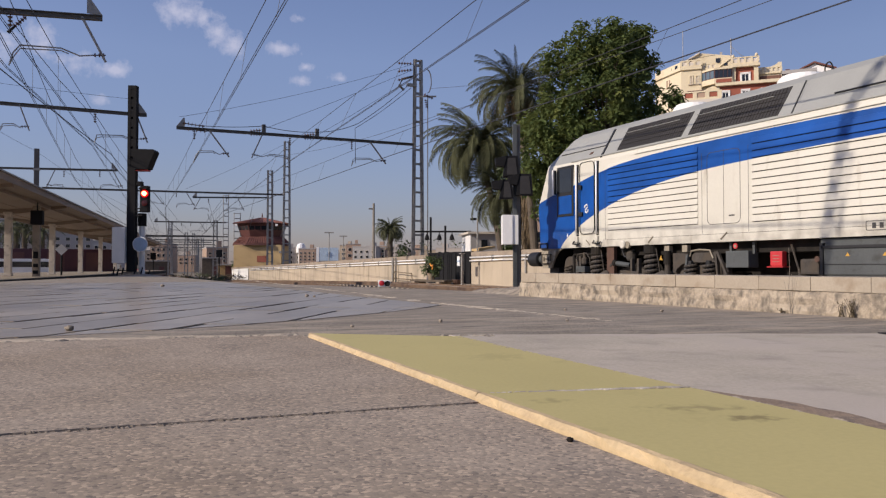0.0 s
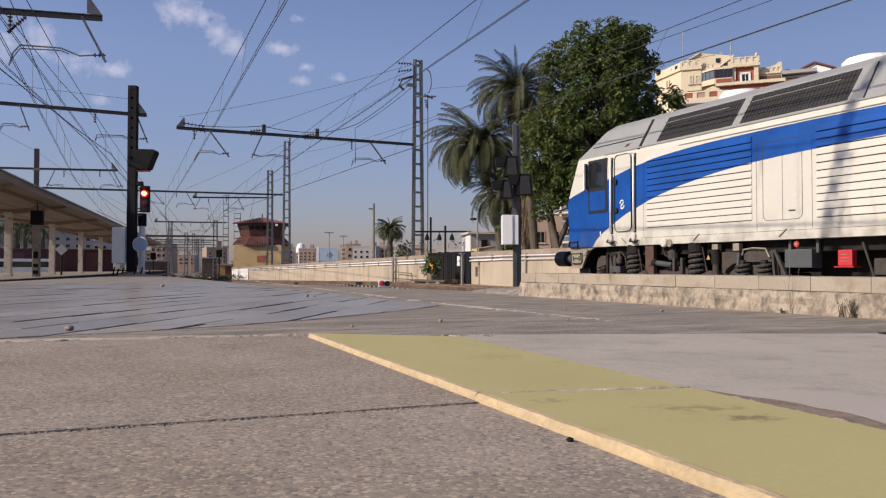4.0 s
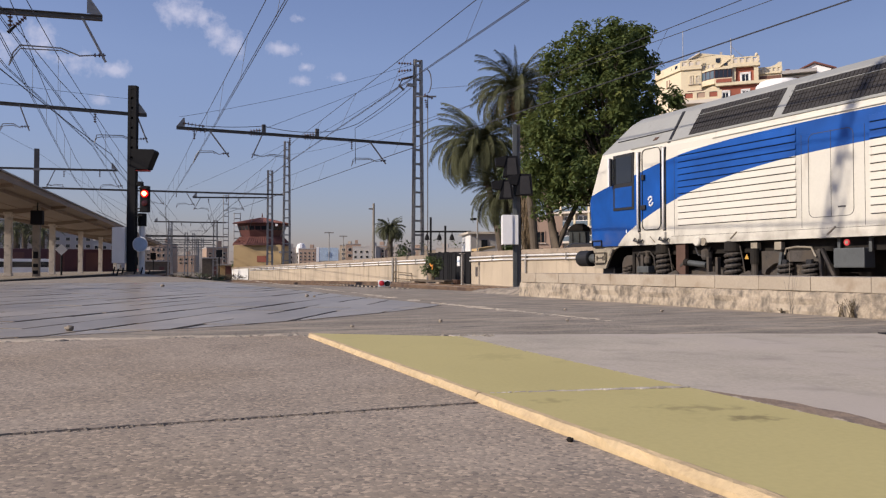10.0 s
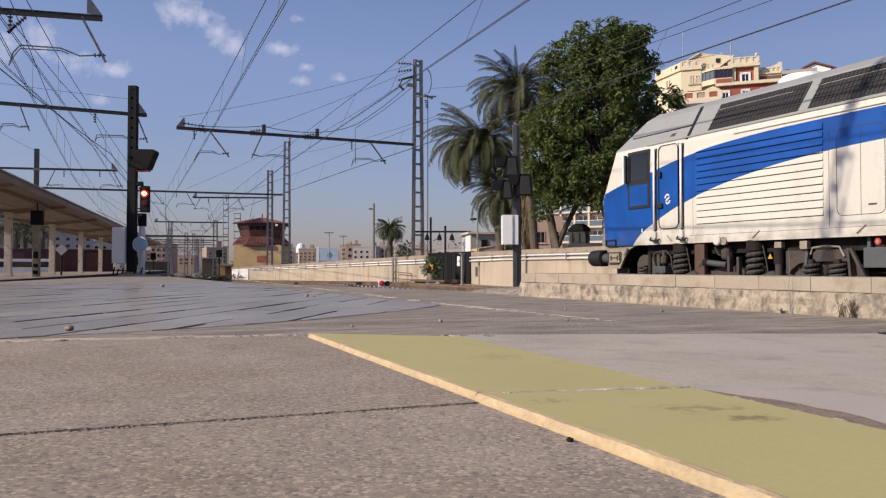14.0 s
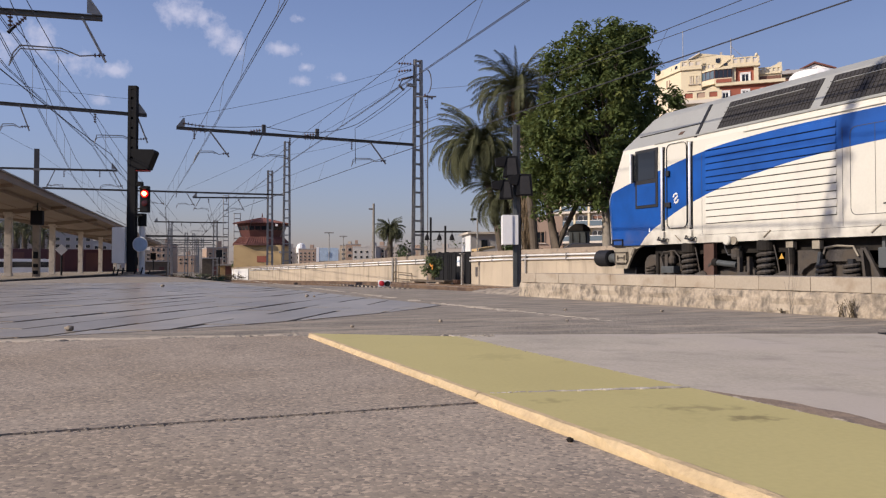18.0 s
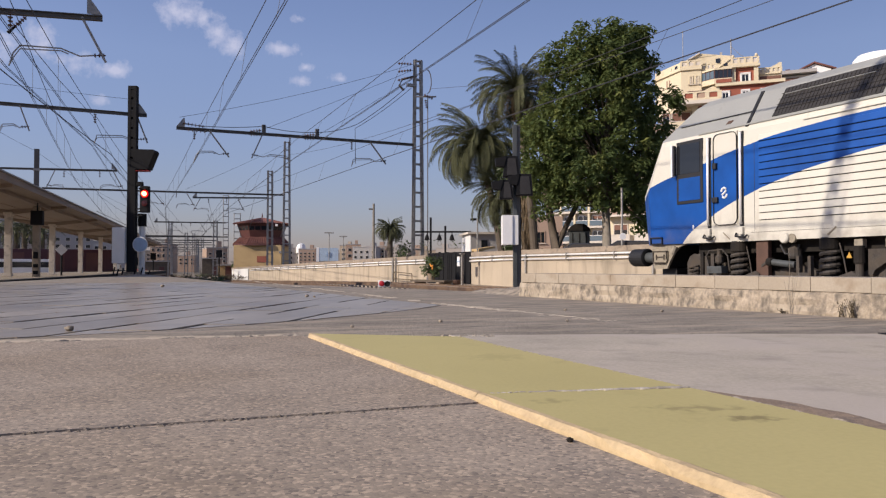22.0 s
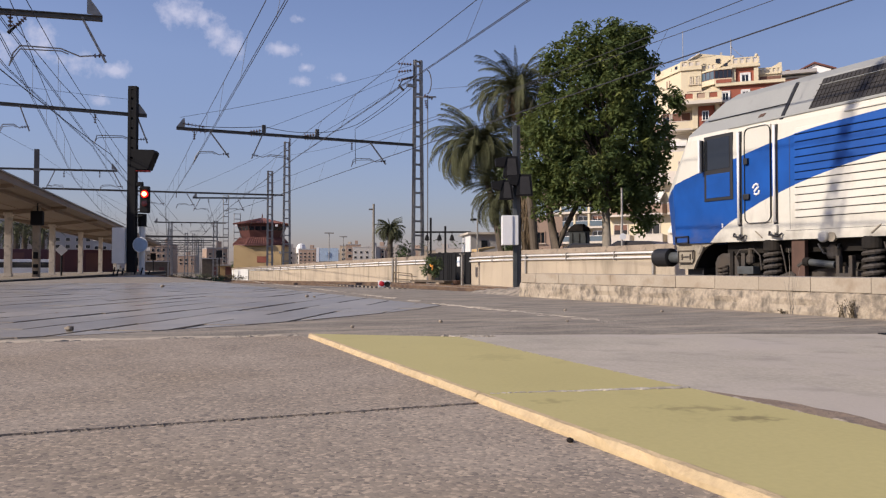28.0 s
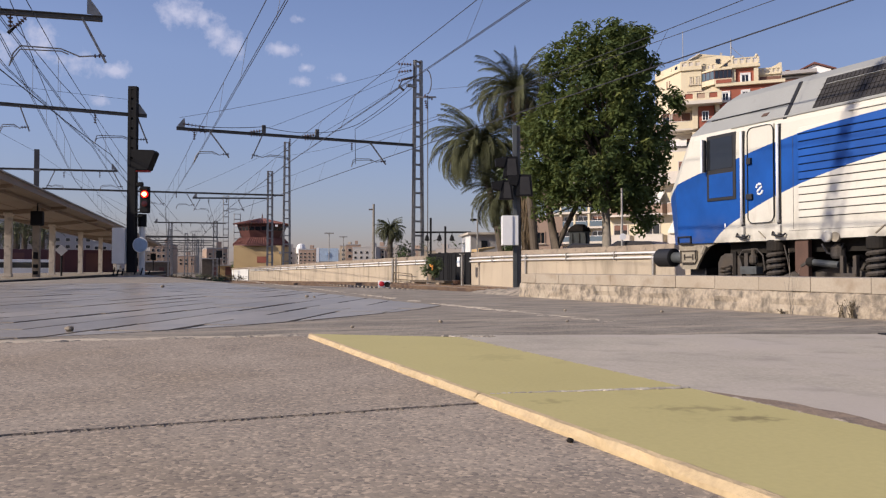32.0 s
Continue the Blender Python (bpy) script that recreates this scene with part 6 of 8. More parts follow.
part("finial", rod((0, 0, 8.4), (0, 0, 8.95), 0.12, 0.03), M_BROWN, tw)
part("shutter", box(0.6, -3.02, 2.9, 1.3, 0.06, 0.8), M_BLD_RED, tw)
part("wall_lamp", box(2.9, -3.1, 3.8, 0.3, 0.3, 0.3), M_GALV, tw)
for sx in (-2.6, 2.5):
    part("flood_lamp", box(sx, -3.5, 7.2, 0.3, 0.25, 0.25, bevel=0.04), M_WHITE, tw)

# ---- trees and palms ----
def limb(bm, pts, r0, r1, seg=8):
    return bm_tube(bm, pts, r0, r1, seg)


def leaf_cloud(clumps, per, size, rng, spread=1.0):
    """Leaves in clumps (centre, radius): bent quads that face outwards and up from the clump."""
    verts, faces = [], []
    for (c, r) in clumps:
        c = Vector(c)
        for _ in range(int(per * r * r)):
            d = Vector((rng.gauss(0, 1), rng.gauss(0, 1), rng.gauss(0, 1) + 0.25))
            d.normalize()
            p = c + d * r * (rng.random() ** 0.4) * spread
            s = size * rng.uniform(0.6, 1.3)
            face = (d * 0.7 + Vector((rng.gauss(0, 0.45), rng.gauss(0, 0.45), 0.65 + rng.gauss(0, 0.3)))).normalized()
            t = face.cross(Vector((rng.gauss(0, 1), rng.gauss(0, 1), rng.gauss(0, 1)))).normalized()
            u = face.cross(t)
            i = len(verts)
            verts += [p - t * s, p + u * s * 0.44 + face * s * 0.1, p + t * s - face * s * 0.25, p - u * s * 0.44 + face * s * 0.1]
            faces.append((i, i + 1, i + 2, i + 3))
    return verts, faces


def crown(name, clumps, per, size, rng, material, parent, label):
    verts, faces = leaf_cloud(clumps, per, size, rng)
    me = bpy.data.meshes.new(name)
    me.from_pydata(verts, [], faces)
    me.materials.append(material)
    ob = new(name, me)
    ob.parent = parent
    return tagged(ob, label)


big = thing("broadleaf_tree", "large dense dark-green broadleaf tree behind the wall", "tree", pose(20.3, 26.6, -0.75))
rng = random.Random(41)
right = Vector((math.cos(radians(25.2)), -math.sin(radians(25.2)), 0))     # across the line of sight
deep = Vector((math.sin(radians(25.2)), math.cos(radians(25.2)), 0))
part("trunk", limb(B(), [(0, 0, 0), (0.02, 0.05, 2.2), (0.0, 0.1, 4.2), (0.25, 0.1, 6.0), (0.1, 0, 8.2)], 0.21, 0.14, 12), M_BARK_PALE, big, "pale straight trunk", smooth=True)
# outline of the crown by height: (z, left limit, right limit)
OUTLINE = [(3.4, -2.4, 2.0), (4.4, -3.6, 2.4), (5.7, -3.75, 2.8), (7.7, -3.6, 3.05), (9.3, -3.1, 2.6), (10.2, -2.85, 2.3), (11.0, -2.3, 2.2), (11.6, -0.9, 1.9), (12.0, 0.0, 0.7)]


def crown_limits(z):
    for (z0, a0, b0), (z1, a1, b1) in zip(OUTLINE, OUTLINE[1:]):
        if z <= z1:
            f = max((z - z0) / (z1 - z0), 0)
            return a0 + (a1 - a0) * f, b0 + (b1 - b0) * f
    return OUTLINE[-1][1:]


clumps = []
lobes = []
for k in range(64):
    # lobes of foliage fill a broad, blunt-topped crown
    a, r = k * 2.39996 + rng.uniform(-0.3, 0.3), rng.uniform(0.7, 1.1)
    z = 3.95 + 7.1 * (k + 0.5) / 64
    x0, x1 = crown_limits(z + 0.55 * r)
    half = max((x1 - x0) / 2 - r * 0.92, 0.1)
    rr = 0.35 + 0.65 * rng.random() ** 0.4
    c = right * ((x0 + x1) / 2 + half * rr * math.cos(a)) + deep * half * 0.9 * rr * math.sin(a) + Vector((0, 0, z))
    lobes.append((c, r))
for x, z in ((2.25, 7.9), (2.3, 7.0), (2.2, 6.2), (2.0, 5.3), (1.6, 4.6), (-2.9, 5.2), (-2.9, 6.6), (-0.8, 4.0), (0.7, 4.1), (-2.2, 4.3), (-1.9, 10.2), (1.4, 10.9), (1.6, 10.0)):
    lobes.append((right * x + deep * rng.uniform(-0.9, 0.3) + Vector((0, 0, z)), rng.uniform(0.6, 0.85)))
for c, r in lobes:
    for k in range(13):
        d = Vector((rng.gauss(0, 1), rng.gauss(0, 1), rng.gauss(0, 0.8))).normalized()
        clumps.append((c + d * r * rng.uniform(0.55, 0.95), rng.uniform(0.24, 0.44)))
for k in range(26):
    # hanging lower boughs
    c = right * rng.uniform(1.0, 1.95) + deep * rng.uniform(-0.8, 0.8) + Vector((0, 0, rng.uniform(2.6, 4.3)))
    clumps.append((c, rng.uniform(0.28, 0.44)))
for c, r in clumps[::11]:
    s = Vector((0, 0, max(3.7, c.z * 0.6)))
    mid = s.lerp(c, 0.5) + Vector((0, 0, 0.25))
    part("bough", limb(B(), [s, mid, c], 0.06, 0.015, 5), M_BARK, big)
crown("crown", clumps, 270, 0.13, rng, M_LEAF, big, "dense dark-green foliage")

# forked dark trunks of a neighbouring tree
fk = thing("forked_tree", "two dark leaning trunks under heavy foliage", "tree", pose(19.4, 29.3, -0.75))
limb_b = limb(B(), [(0, 0, 0), (0.05, -0.02, 1.9), (-0.1, 0.05, 3.0), (-0.25, 0.12, 3.95), (-0.5, 0.2, 5.2)], 0.22, 0.14, 10)
part("trunk", limb_b, M_BARK, fk, "dark leaning trunk", smooth=True)
part("trunk", limb(B(), [(0.03, 0, 1.2), (0.12, -0.05, 2.0), (0.55, -0.26, 3.1), (1.05, -0.5, 4.2), (1.5, -0.7, 5.2)], 0.14, 0.10, 8), M_BARK, fk, smooth=True)
cl = []
for k in range(60):
    c = right * rng.uniform(-1.7, 2.0) + deep * rng.uniform(-1.3, 1.3) + Vector((0, 0, rng.uniform(4.7, 7.8)))
    cl.append((c, rng.uniform(0.4, 0.65)))
crown("crown", cl, 300, 0.125, rng, M_LEAF, fk, "dark-green foliage")


def frond_mesh(name, length, droop, rng, leaflets=44, width=0.52):
    """A feather leaf that arches outwards along +x, with narrow leaflets on both sides."""
    bm = B()
    pts = []
    n = 14
    ang = radians(76)
    p = Vector((0, 0, 0))
    for k in range(n + 1):
        pts.append(p.copy())
        f = k / n
        a = ang - droop * f ** 1.1
        p = p + Vector((math.cos(a), 0, math.sin(a))) * length / n
    bm_tube(bm, pts, 0.03, 0.005, 5)
    for k in range(leaflets):
        f = 0.12 + 0.88 * k / leaflets
        i = min(int(f * n), n - 1)
        g = f * n - i
        q = pts[i].lerp(pts[i + 1], g)
        d = (pts[i + 1] - pts[i]).normalized()
        L = width * math.sin(math.pi * (0.12 + 0.83 * f)) ** 0.7 * rng.uniform(0.85, 1.1)
        for sy in (-1, 1):
            tip = q + d * L * 0.60 + Vector((rng.gauss(0, 0.03), sy * L * rng.uniform(0.45, 0.65), -0.50 * L + 0.32 * L * (1 - f) + rng.gauss(0, 0.03)))
            w = d * 0.012
            mid = q.lerp(tip, 0.5) + Vector((0, 0, 0.05 * L))
            vs = [bm.verts.new(v) for v in (q - w, mid - w * 1.1, tip, mid + w * 1.1, q + w)]
            bm.faces.new(vs)
    return mesh_of(name, bm, M_FROND)


rng = random.Random(8)
FRONDS = [frond_mesh("frond", 3.3, radians(d), rng, 72, 0.6) for d in (75, 105, 130, 150, 165)]
DRY = []
for d in (150, 170, 185):
    me = frond_mesh("dry_frond", 2.5, radians(d), rng, 26, 0.34)
    me.materials[0] = M_FROND_DRY
    DRY.append(me)


def palm(label, x, y, top, lean, count, seed, scale=1.0, skirt=26, r=0.24, green=False):
    rng = random.Random(seed)
    z0 = ground_z(y)
    t = thing("palm_tree", label, "palm", pose(x, y, z0), group="palms")
    h = top - z0
    pts = [Vector((lean[0] * f ** 1.5, lean[1] * f ** 1.5, h * f)) for f in [k / 10 for k in range(11)]]
    bm = limb(B(), pts, r * 1.15, r * 0.9, 12)
    part("trunk", bm, M_BARK, t, "rough brown trunk")
    # old leaf bases
    bases = B()
    for k in range(70):
        f = 0.45 + 0.55 * rng.random()
        c = Vector((lean[0] * f ** 1.5, lean[1] * f ** 1.5, h * f))
        a = rng.uniform(0, 2 * math.pi)
        d = Vector((math.cos(a), math.sin(a), 0))
        bm_bar(bases, c + d * r * 0.8, c + d * (r + 0.1) + Vector((0, 0, 0.16)), 0.09, 0.03)
    tagged(part("leaf_base_fibre", bases, M_BARK, t), kind="stuff")
    head = pts[-1]
    for k in range(count):
        f = k / count
        az = k * 137.5 + rng.uniform(-12, 12)
        tilt = -6 + 90 * f ** 0.9 + rng.uniform(-8, 8)
        me = FRONDS[min(int(f * 5), 4)] if rng.random() < 0.8 else rng.choice(FRONDS)
        s = scale * rng.uniform(0.85, 1.12)
        shared("frond", me, t, Matrix.Translation(head) @ Matrix.Rotation(radians(az), 4, "Z") @ Matrix.Rotation(radians(tilt * 0.75), 4, "Y") @ Matrix.Diagonal((s, s * (0.35 if f < 0.1 else 1.0), s, 1)))
    for k in range(skirt):
        az = rng.uniform(0, 360)
        s = scale * rng.uniform(0.6, 0.95)
        shared("dry_frond" if not green else "frond", rng.choice(FRONDS[3:] if green and rng.random() < 0.7 else DRY), t, Matrix.Translation(head - Vector((0, 0, 0.25))) @ Matrix.Rotation(radians(az), 4, "Z") @ Matrix.Rotation(radians(rng.uniform(30, 65)), 4, "Y") @ Matrix.Diagonal((s, s, s, 1)))
    return t


palm("tall date palm with arching grey-green fronds", 19.9, 31.6, 9.0, (-0.2, 1.5), 88, 3, 0.95, 58, 0.19)
palm("lower date palm with drooping fronds", 19.6, 34.2, 6.75, (-0.2, 2.4), 100, 4, 1.04, 70, 0.17, True)
palm("short bushy palm behind the lower palm", 20.2, 34.6, 3.9, (0, 0.4), 90, 14, 0.8, 20, 0.2, True)
palm("small fan-shaped palm beyond the wall", 22.5, 57.9, 3.3, (0, 0), 120, 5, 0.47, 40, 0.22, True)
# old palm stem hung with dry brown fibre, in a dark thicket
rng = random.Random(71)
fs_ = thing("fibre_hung_palm_stem", "old palm stem hung with dry brown fibre behind the wall", "palm", pose(20.0, 32.5, -0.75), group="palms")
part("stem", limb(B(), [(0, 0, 0), (0.05, 0.02, 2.5), (0.0, 0.05, 5.2)], 0.2, 0.16, 10), M_BARK, fs_)
hang = B()
for k in range(150):
    a, r_ = rng.uniform(0, 2 * math.pi), rng.uniform(0.18, 0.42)
    z1 = rng.uniform(2.6, 5.4)
    q = Vector((r_ * math.cos(a), r_ * math.sin(a), z1))
    bm_tube(hang, [q * 0.9, q + Vector((rng.gauss(0, 0.05), rng.gauss(0, 0.05), -rng.uniform(0.5, 0.9))), q + Vector((rng.gauss(0, 0.08), rng.gauss(0, 0.08), -rng.uniform(1.1, 2.2)))], 0.028, 0.01, 4)
tagged(part("hanging_fibre", hang, M_FROND_DRY, fs_, "dry brown hanging fibre"), kind="stuff")
th = thing("thicket", "dark green thicket between the palm stems", "bush", pose(20.4, 33.4, -0.75))
crown("leaves", [(right * rng.uniform(-1.2, 0.75) + deep * rng.uniform(-0.3, 0.8) + Vector((0, 0, rng.uniform(1.2, 6.0))), rng.uniform(0.3, 0.5)) for k in range(46)], 260, 0.12, rng, M_GREEN_PLANT, th, "")
part("stem", rod((0, 0, 0), (0, 0, 2.6), 0.05), M_BARK, th)
rng = random.Random(8)
shrub = thing("shrub", "grey-green bush beside the small palm", "bush", pose(23.6, 57.5, ground_z(57)))
crown("leaves", [((0.1 * k - 0.3, 0.1 * k, 1.5 + 0.35 * k), 0.75) for k in range(5)], 170, 0.14, rng, M_GREEN_PLANT, shrub, "")
part("stem", rod((0, 0, 0), (0, 0, 2.2), 0.06), M_BARK, shrub)
sh2 = thing("shrub", "green shrub at the foot of the tower", "bush", pose(18.6, 103.5, ground_z(103)))
crown("leaves", [((rng.uniform(-1.2, 1.2), 0, 1.9 + rng.uniform(-0.4, 0.5)), 0.6) for k in range(6)], 90, 0.2, rng, M_GREEN_PLANT, sh2, "")
part("stem", rod((0, 0, 0), (0, 0, 1.8), 0.06), M_BARK, sh2)
for x, y, top in ((-9.2, 103, 4.6), (-6.6, 106, 5.0), (-4.6, 104, 4.4), (-7.8, 110, 4.8)):
    palm("distant palm behind the canopy", x, y, top, (0, 0), 26, int(y), 0.9, 8, 0.3)

# ---- buildings ----
def bearing(az, dist, z=0.0, turn=0.0):
    """A pose at a bearing from the tripod (degrees right of the view) and a depth along the view, facing it."""
    a = radians(25.2)
    lat = dist * math.tan(radians(az))
    return pose(lat * math.cos(a) + dist * math.sin(a), -lat * math.sin(a) + dist * math.cos(a), z, 0, 0, -25.2 - az + turn)


def window(parent, x, z, w, h, y=0.0, frame_mat=None, shutter=0.0, deep=0.12, pane_mat=None):
    """A window in a front wall: frame, glass set back, sill, and a partly lowered blind."""
    bm = B()
    for bx, bz, sx, sz in ((x - w / 2, z, 0.09, h), (x + w / 2, z, 0.09, h), (x, z + h / 2, w + 0.09, 0.09), (x, z - h / 2, w + 0.09, 0.09), (x, z, 0.05, h)):
        bm_box(bm, bx, y - 0.03, bz, sx, 0.1, sz)
    wd = part("window", bm, frame_mat or M_WHITE, parent)
    part("pane", box(x, y - 0.008, z, w - 0.06, 0.012, h - 0.06), pane_mat or M_WINDOW, wd)
    part("sill", box(x, y - 0.09, z - h / 2 - 0.05, w + 0.3, 0.2, 0.06), M_BLD_WHITE, wd)
    if shutter:
        part("blind", box(x, y - 0.035, z + h / 2 - shutter * h / 2, w - 0.04, 0.03, shutter * h), M_SHUTTER, wd)
    return wd


def balcony(parent, x, z, w, d, y=0.0, face=None, rail=True):
    s = part("balcony", box(x, y - d / 2, z, w, d, 0.2), M_BLD_WHITE, parent)
    if rail:
        part("parapet", box(x, y - d + 0.05, z + 0.55, w, 0.08, 0.9), face or M_BLD_CREAM, s)
        part("handrail", box(x, y - d + 0.05, z + 1.04, w + 0.06, 0.14, 0.08), M_BLD_WHITE, s)
        for sx in (-1, 1):
            part("side_rail", box(x + sx * (w / 2 - 0.04), y - d / 2, z + 0.55, 0.08, d, 0.9), face or M_BLD_CREAM, s)
    return s


def parapet(parent, x0, x1, y, z, h=1.1, posts=1.0, material=None):
    """A balustrade: base, rail and small pillars with gaps."""
    p = part("balustrade", box((x0 + x1) / 2, y, z + 0.12, x1 - x0, 0.16, 0.24), material or M_BLD_CREAM, parent)
    part("rail", box((x0 + x1) / 2, y, z + h, x1 - x0 + 0.1, 0.2, 0.14), M_BLD_CREAM, p)
    n = max(int((x1 - x0) / posts), 1)
    for k in range(n + 1):
        part("pillar", box(x0 + (x1 - x0) * k / n, y, z + h / 2 + 0.1, 0.28, 0.17, h - 0.2), M_BLD_CREAM, p)
    part("panel", box((x0 + x1) / 2, y + 0.03, z + h * 0.5, x1 - x0, 0.05, h * 0.62), M_BLD_WHITE, p)
    return p


# tall stepped apartment house, cream with brick-red bays
ap = thing("apartment_building", "stepped cream apartment house with brick-red bays and roof terraces", "building", bearing(20.2, 95, -1.5, 0))
part("main_wall", box(0.6, 9, 10.9, 15.0, 14, 21.8), M_BLD_WHITE, ap)
part("core_wall", box(0.9, 8.5, 24.0, 11.6, 10, 5.2), M_BLD_CREAM, ap)
# corner storey: a front with two shuttered windows and a long side running back
side_a, side_b = Vector((-4.92, 0.4, 0)), Vector((-8.4, 5.2, 0))
corner = part("corner_block", bm_prism(B(), [(-4.92, 0.4), (-2.45, 0.4), (-2.45, 9), (-8.4, 9), (-8.4, 5.2)], "z", 22.0, 27.0), M_BLD_CREAM, ap, "cream corner storey")
part("cornice", bm_prism(B(), [(-5.0, 0.15), (-2.4, 0.15), (-2.4, 9), (-8.7, 9), (-8.7, 5.15)], "z", 27.0, 27.3), M_BLD_CREAM, corner)
part("plinth_band", bm_prism(B(), [(-4.98, 0.3), (-2.4, 0.3), (-2.4, 9), (-8.6, 9), (-8.55, 5.15)], "z", 24.15, 24.4), M_BLD_CREAM, corner)
for x in (-3.69, -2.94):
    w = window(corner, x, 25.68, 0.42, 1.05, 0.4, M_BLD_CREAM, 0.0, pane_mat=M_BLD_WHITE)
ang = math.degrees(math.atan2(side_b.y - side_a.y, side_b.x - side_a.x))
for f in (0.17, 0.40, 0.62):
    q = side_a.lerp(side_b, f)
    part("side_opening", box(0, 0, 0, 0.62, 0.12, 0.42, pose(q.x, q.y, 27.66, 0, 0, ang)), M_WINDOW, corner)
for f in (0.44, 0.54):
    q = side_a.lerp(side_b, f)
    part("slit", box(0, 0, 0, 0.22, 0.14, 1.0, pose(q.x, q.y, 25.9, 0, 0, ang)), M_BLD_PINK, corner)
parapet(ap, -4.9, -2.45, 0.35, 27.3, 0.85, 0.8)
part("side_balustrade", bm_prism(B(), [(-4.98, 0.4), (-4.8, 0.5), (-8.3, 5.3), (-8.5, 5.2)], "z", 27.3, 28.1), M_BLD_CREAM, ap)
# penthouse with a sloping roofline
ph = part("penthouse", bm_prism(B(), [(-4.7, 27.2), (-4.7, 28.55), (-2.7, 29.6), (1.05, 28.95), (1.05, 27.2)], "y", 2.5, 8.0), M_BLD_CREAM, ap, "cream penthouse with a sloping roofline")
part("roof_slab", bm_prism(B(), [(-4.9, 28.5), (-2.7, 29.68), (-2.7, 29.5), (-4.9, 28.36)], "y", 2.2, 8.2), M_BLD_WHITE, ph)
part("small_window", box(-0.47, 2.46, 28.42, 0.55, 0.1, 0.6), M_WINDOW, ph)
for x, h in ((-4.75, 32.6), (1.1, 31.0)):
    part("antenna", rod((x, 2.0, 27.5), (x, 2.0, h), 0.04 if x < 0 else 0.07), M_GALV, ap)
part("antenna_arm", bm_tube(B(), [(1.1, 2.0, 30.0), (2.2, 2.0, 28.8), (3.2, 2.0, 28.2)], 0.03, seg=5), M_GALV, ap)
part("chimney", box(-0.1, 3.2, 29.2, 0.3, 0.3, 0.9), M_BLD_GREY, ap)
# middle bay: terrace wall rising to the corner of the red bay, glazed balcony below
mid = part("middle_wall", bm_prism(B(), [(-2.45, 24.4), (-2.45, 26.85), (-0.65, 26.85), (1.2, 28.2), (1.2, 24.4)], "y", 0.9, 5.0), M_BLD_CREAM, ap)
part("coping", bm_prism(B(), [(-0.75, 26.85), (1.25, 28.22), (1.25, 28.36), (-0.75, 26.99)], "y", 0.75, 1.3), M_BLD_CREAM, mid)
part("slit_window", box(0.42, 0.86, 27.48, 0.42, 0.1, 0.36), M_WINDOW, mid)
parapet(ap, -2.4, -0.7, 0.8, 26.85, 0.85, 0.55)
gb = part("glazed_balcony", bm_prism(B(), [(-2.4, 0.6), (-0.9, -0.6), (1.15, -0.6), (1.15, 1.0), (-2.4, 1.0)], "z", 25.35, 26.55), M_BROWN, ap, "dark glazed balcony")
part("sill_wall", bm_prism(B(), [(-2.45, 0.5), (-0.95, -0.72), (1.2, -0.72), (1.2, 1.0), (-2.45, 1.0)], "z", 24.75, 25.4), M_BLD_CREAM, gb)
part("lintel", bm_prism(B(), [(-2.45, 0.5), (-0.95, -0.72), (1.2, -0.72), (1.2, 1.0), (-2.45, 1.0)], "z", 26.5, 26.72), M_BLD_CREAM, gb)
for k in range(4):
    part("pane", box(-0.62 + 0.5 * k, -0.62, 25.95, 0.42, 0.05, 0.9), M_WINDOW, gb)
# Left panes get lighter glass: the sunlight on that side is in the colour.
for k in range(3):
    f = (k + 0.5) / 3
    part("lit_side_pane", box(0, 0, 0, 0.52, 0.05, 0.9, pose(-2.4 + 1.5 * f, 0.58 - 1.2 * f, 25.95, 0, 0, -38.7)), M_BLUE_GLASS, gb)
part("red_sill", box(0.2, -0.74, 25.05, 1.8, 0.06, 0.45), M_BLD_RED, gb)
# brick-red bay with a white-framed window, a cornice and a balustrade with urns
rb = part("red_bay", box(2.65, 1.6, 25.7, 3.0, 3.2, 2.5), M_BLD_RED, ap, "brick-red bay")
for sx, w in ((1.36, 0.46), (3.95, 0.52)):
    part("corner_pier", box(sx, -0.1, 25.6, w, 0.4, 2.3), M_BLD_CREAM, rb)
part("cornice", box(2.65, -0.15, 26.83, 3.5, 0.8, 0.34), M_BLD_CREAM, rb)
window(rb, 2.71, 25.32, 0.82, 1.0, 0.0, M_WHITE, deep=0.2)
for x, w, z, h in ((2.2, 0.2, 25.32, 1.3), (3.22, 0.2, 25.32, 1.3), (2.71, 1.22, 25.94, 0.18), (2.71, 1.22, 24.72, 0.18)):
    part("window_surround", box(x, -0.06, z, w, 0.14, h), M_WHITE, rb)
parapet(rb, 1.2, 4.2, -0.1, 27.0, 0.88, 0.75)
for sx in (1.3, 4.0):
    part("urn", bm_lathe(B(), [(0.12, 0), (0.2, 0.14), (0.2, 0.26), (0.06, 0.42)], pose(sx, -0.1, 27.9), 8), M_BLD_CREAM, rb)
# right bay: terrace with a gable stub, loggia below
rt = part("right_bay", box(5.5, 2.4, 25.1, 2.8, 3.4, 2.5), M_BLD_CREAM, ap)
part("gable_stub", bm_prism(B(), [(5.2, 26.4), (6.3, 26.9), (6.6, 27.15), (6.9, 27.1), (6.9, 26.0), (5.2, 26.0)], "y", 0.6, 2.0), M_BLD_CREAM, ap)
parapet(rt, 4.25, 6.8, 0.55, 25.75, 0.75, 0.5)
# Flat dark panel on the wall; the recess's shade is put into its colour.
part("loggia_recess_shade", box(5.6, 0.68, 25.25, 2.4, 0.08, 0.55), M_SHUTTER, rt)
part("loggia_rail", box(5.55, 0.55, 24.75, 2.7, 0.14, 0.42), M_BLD_CREAM, rt)
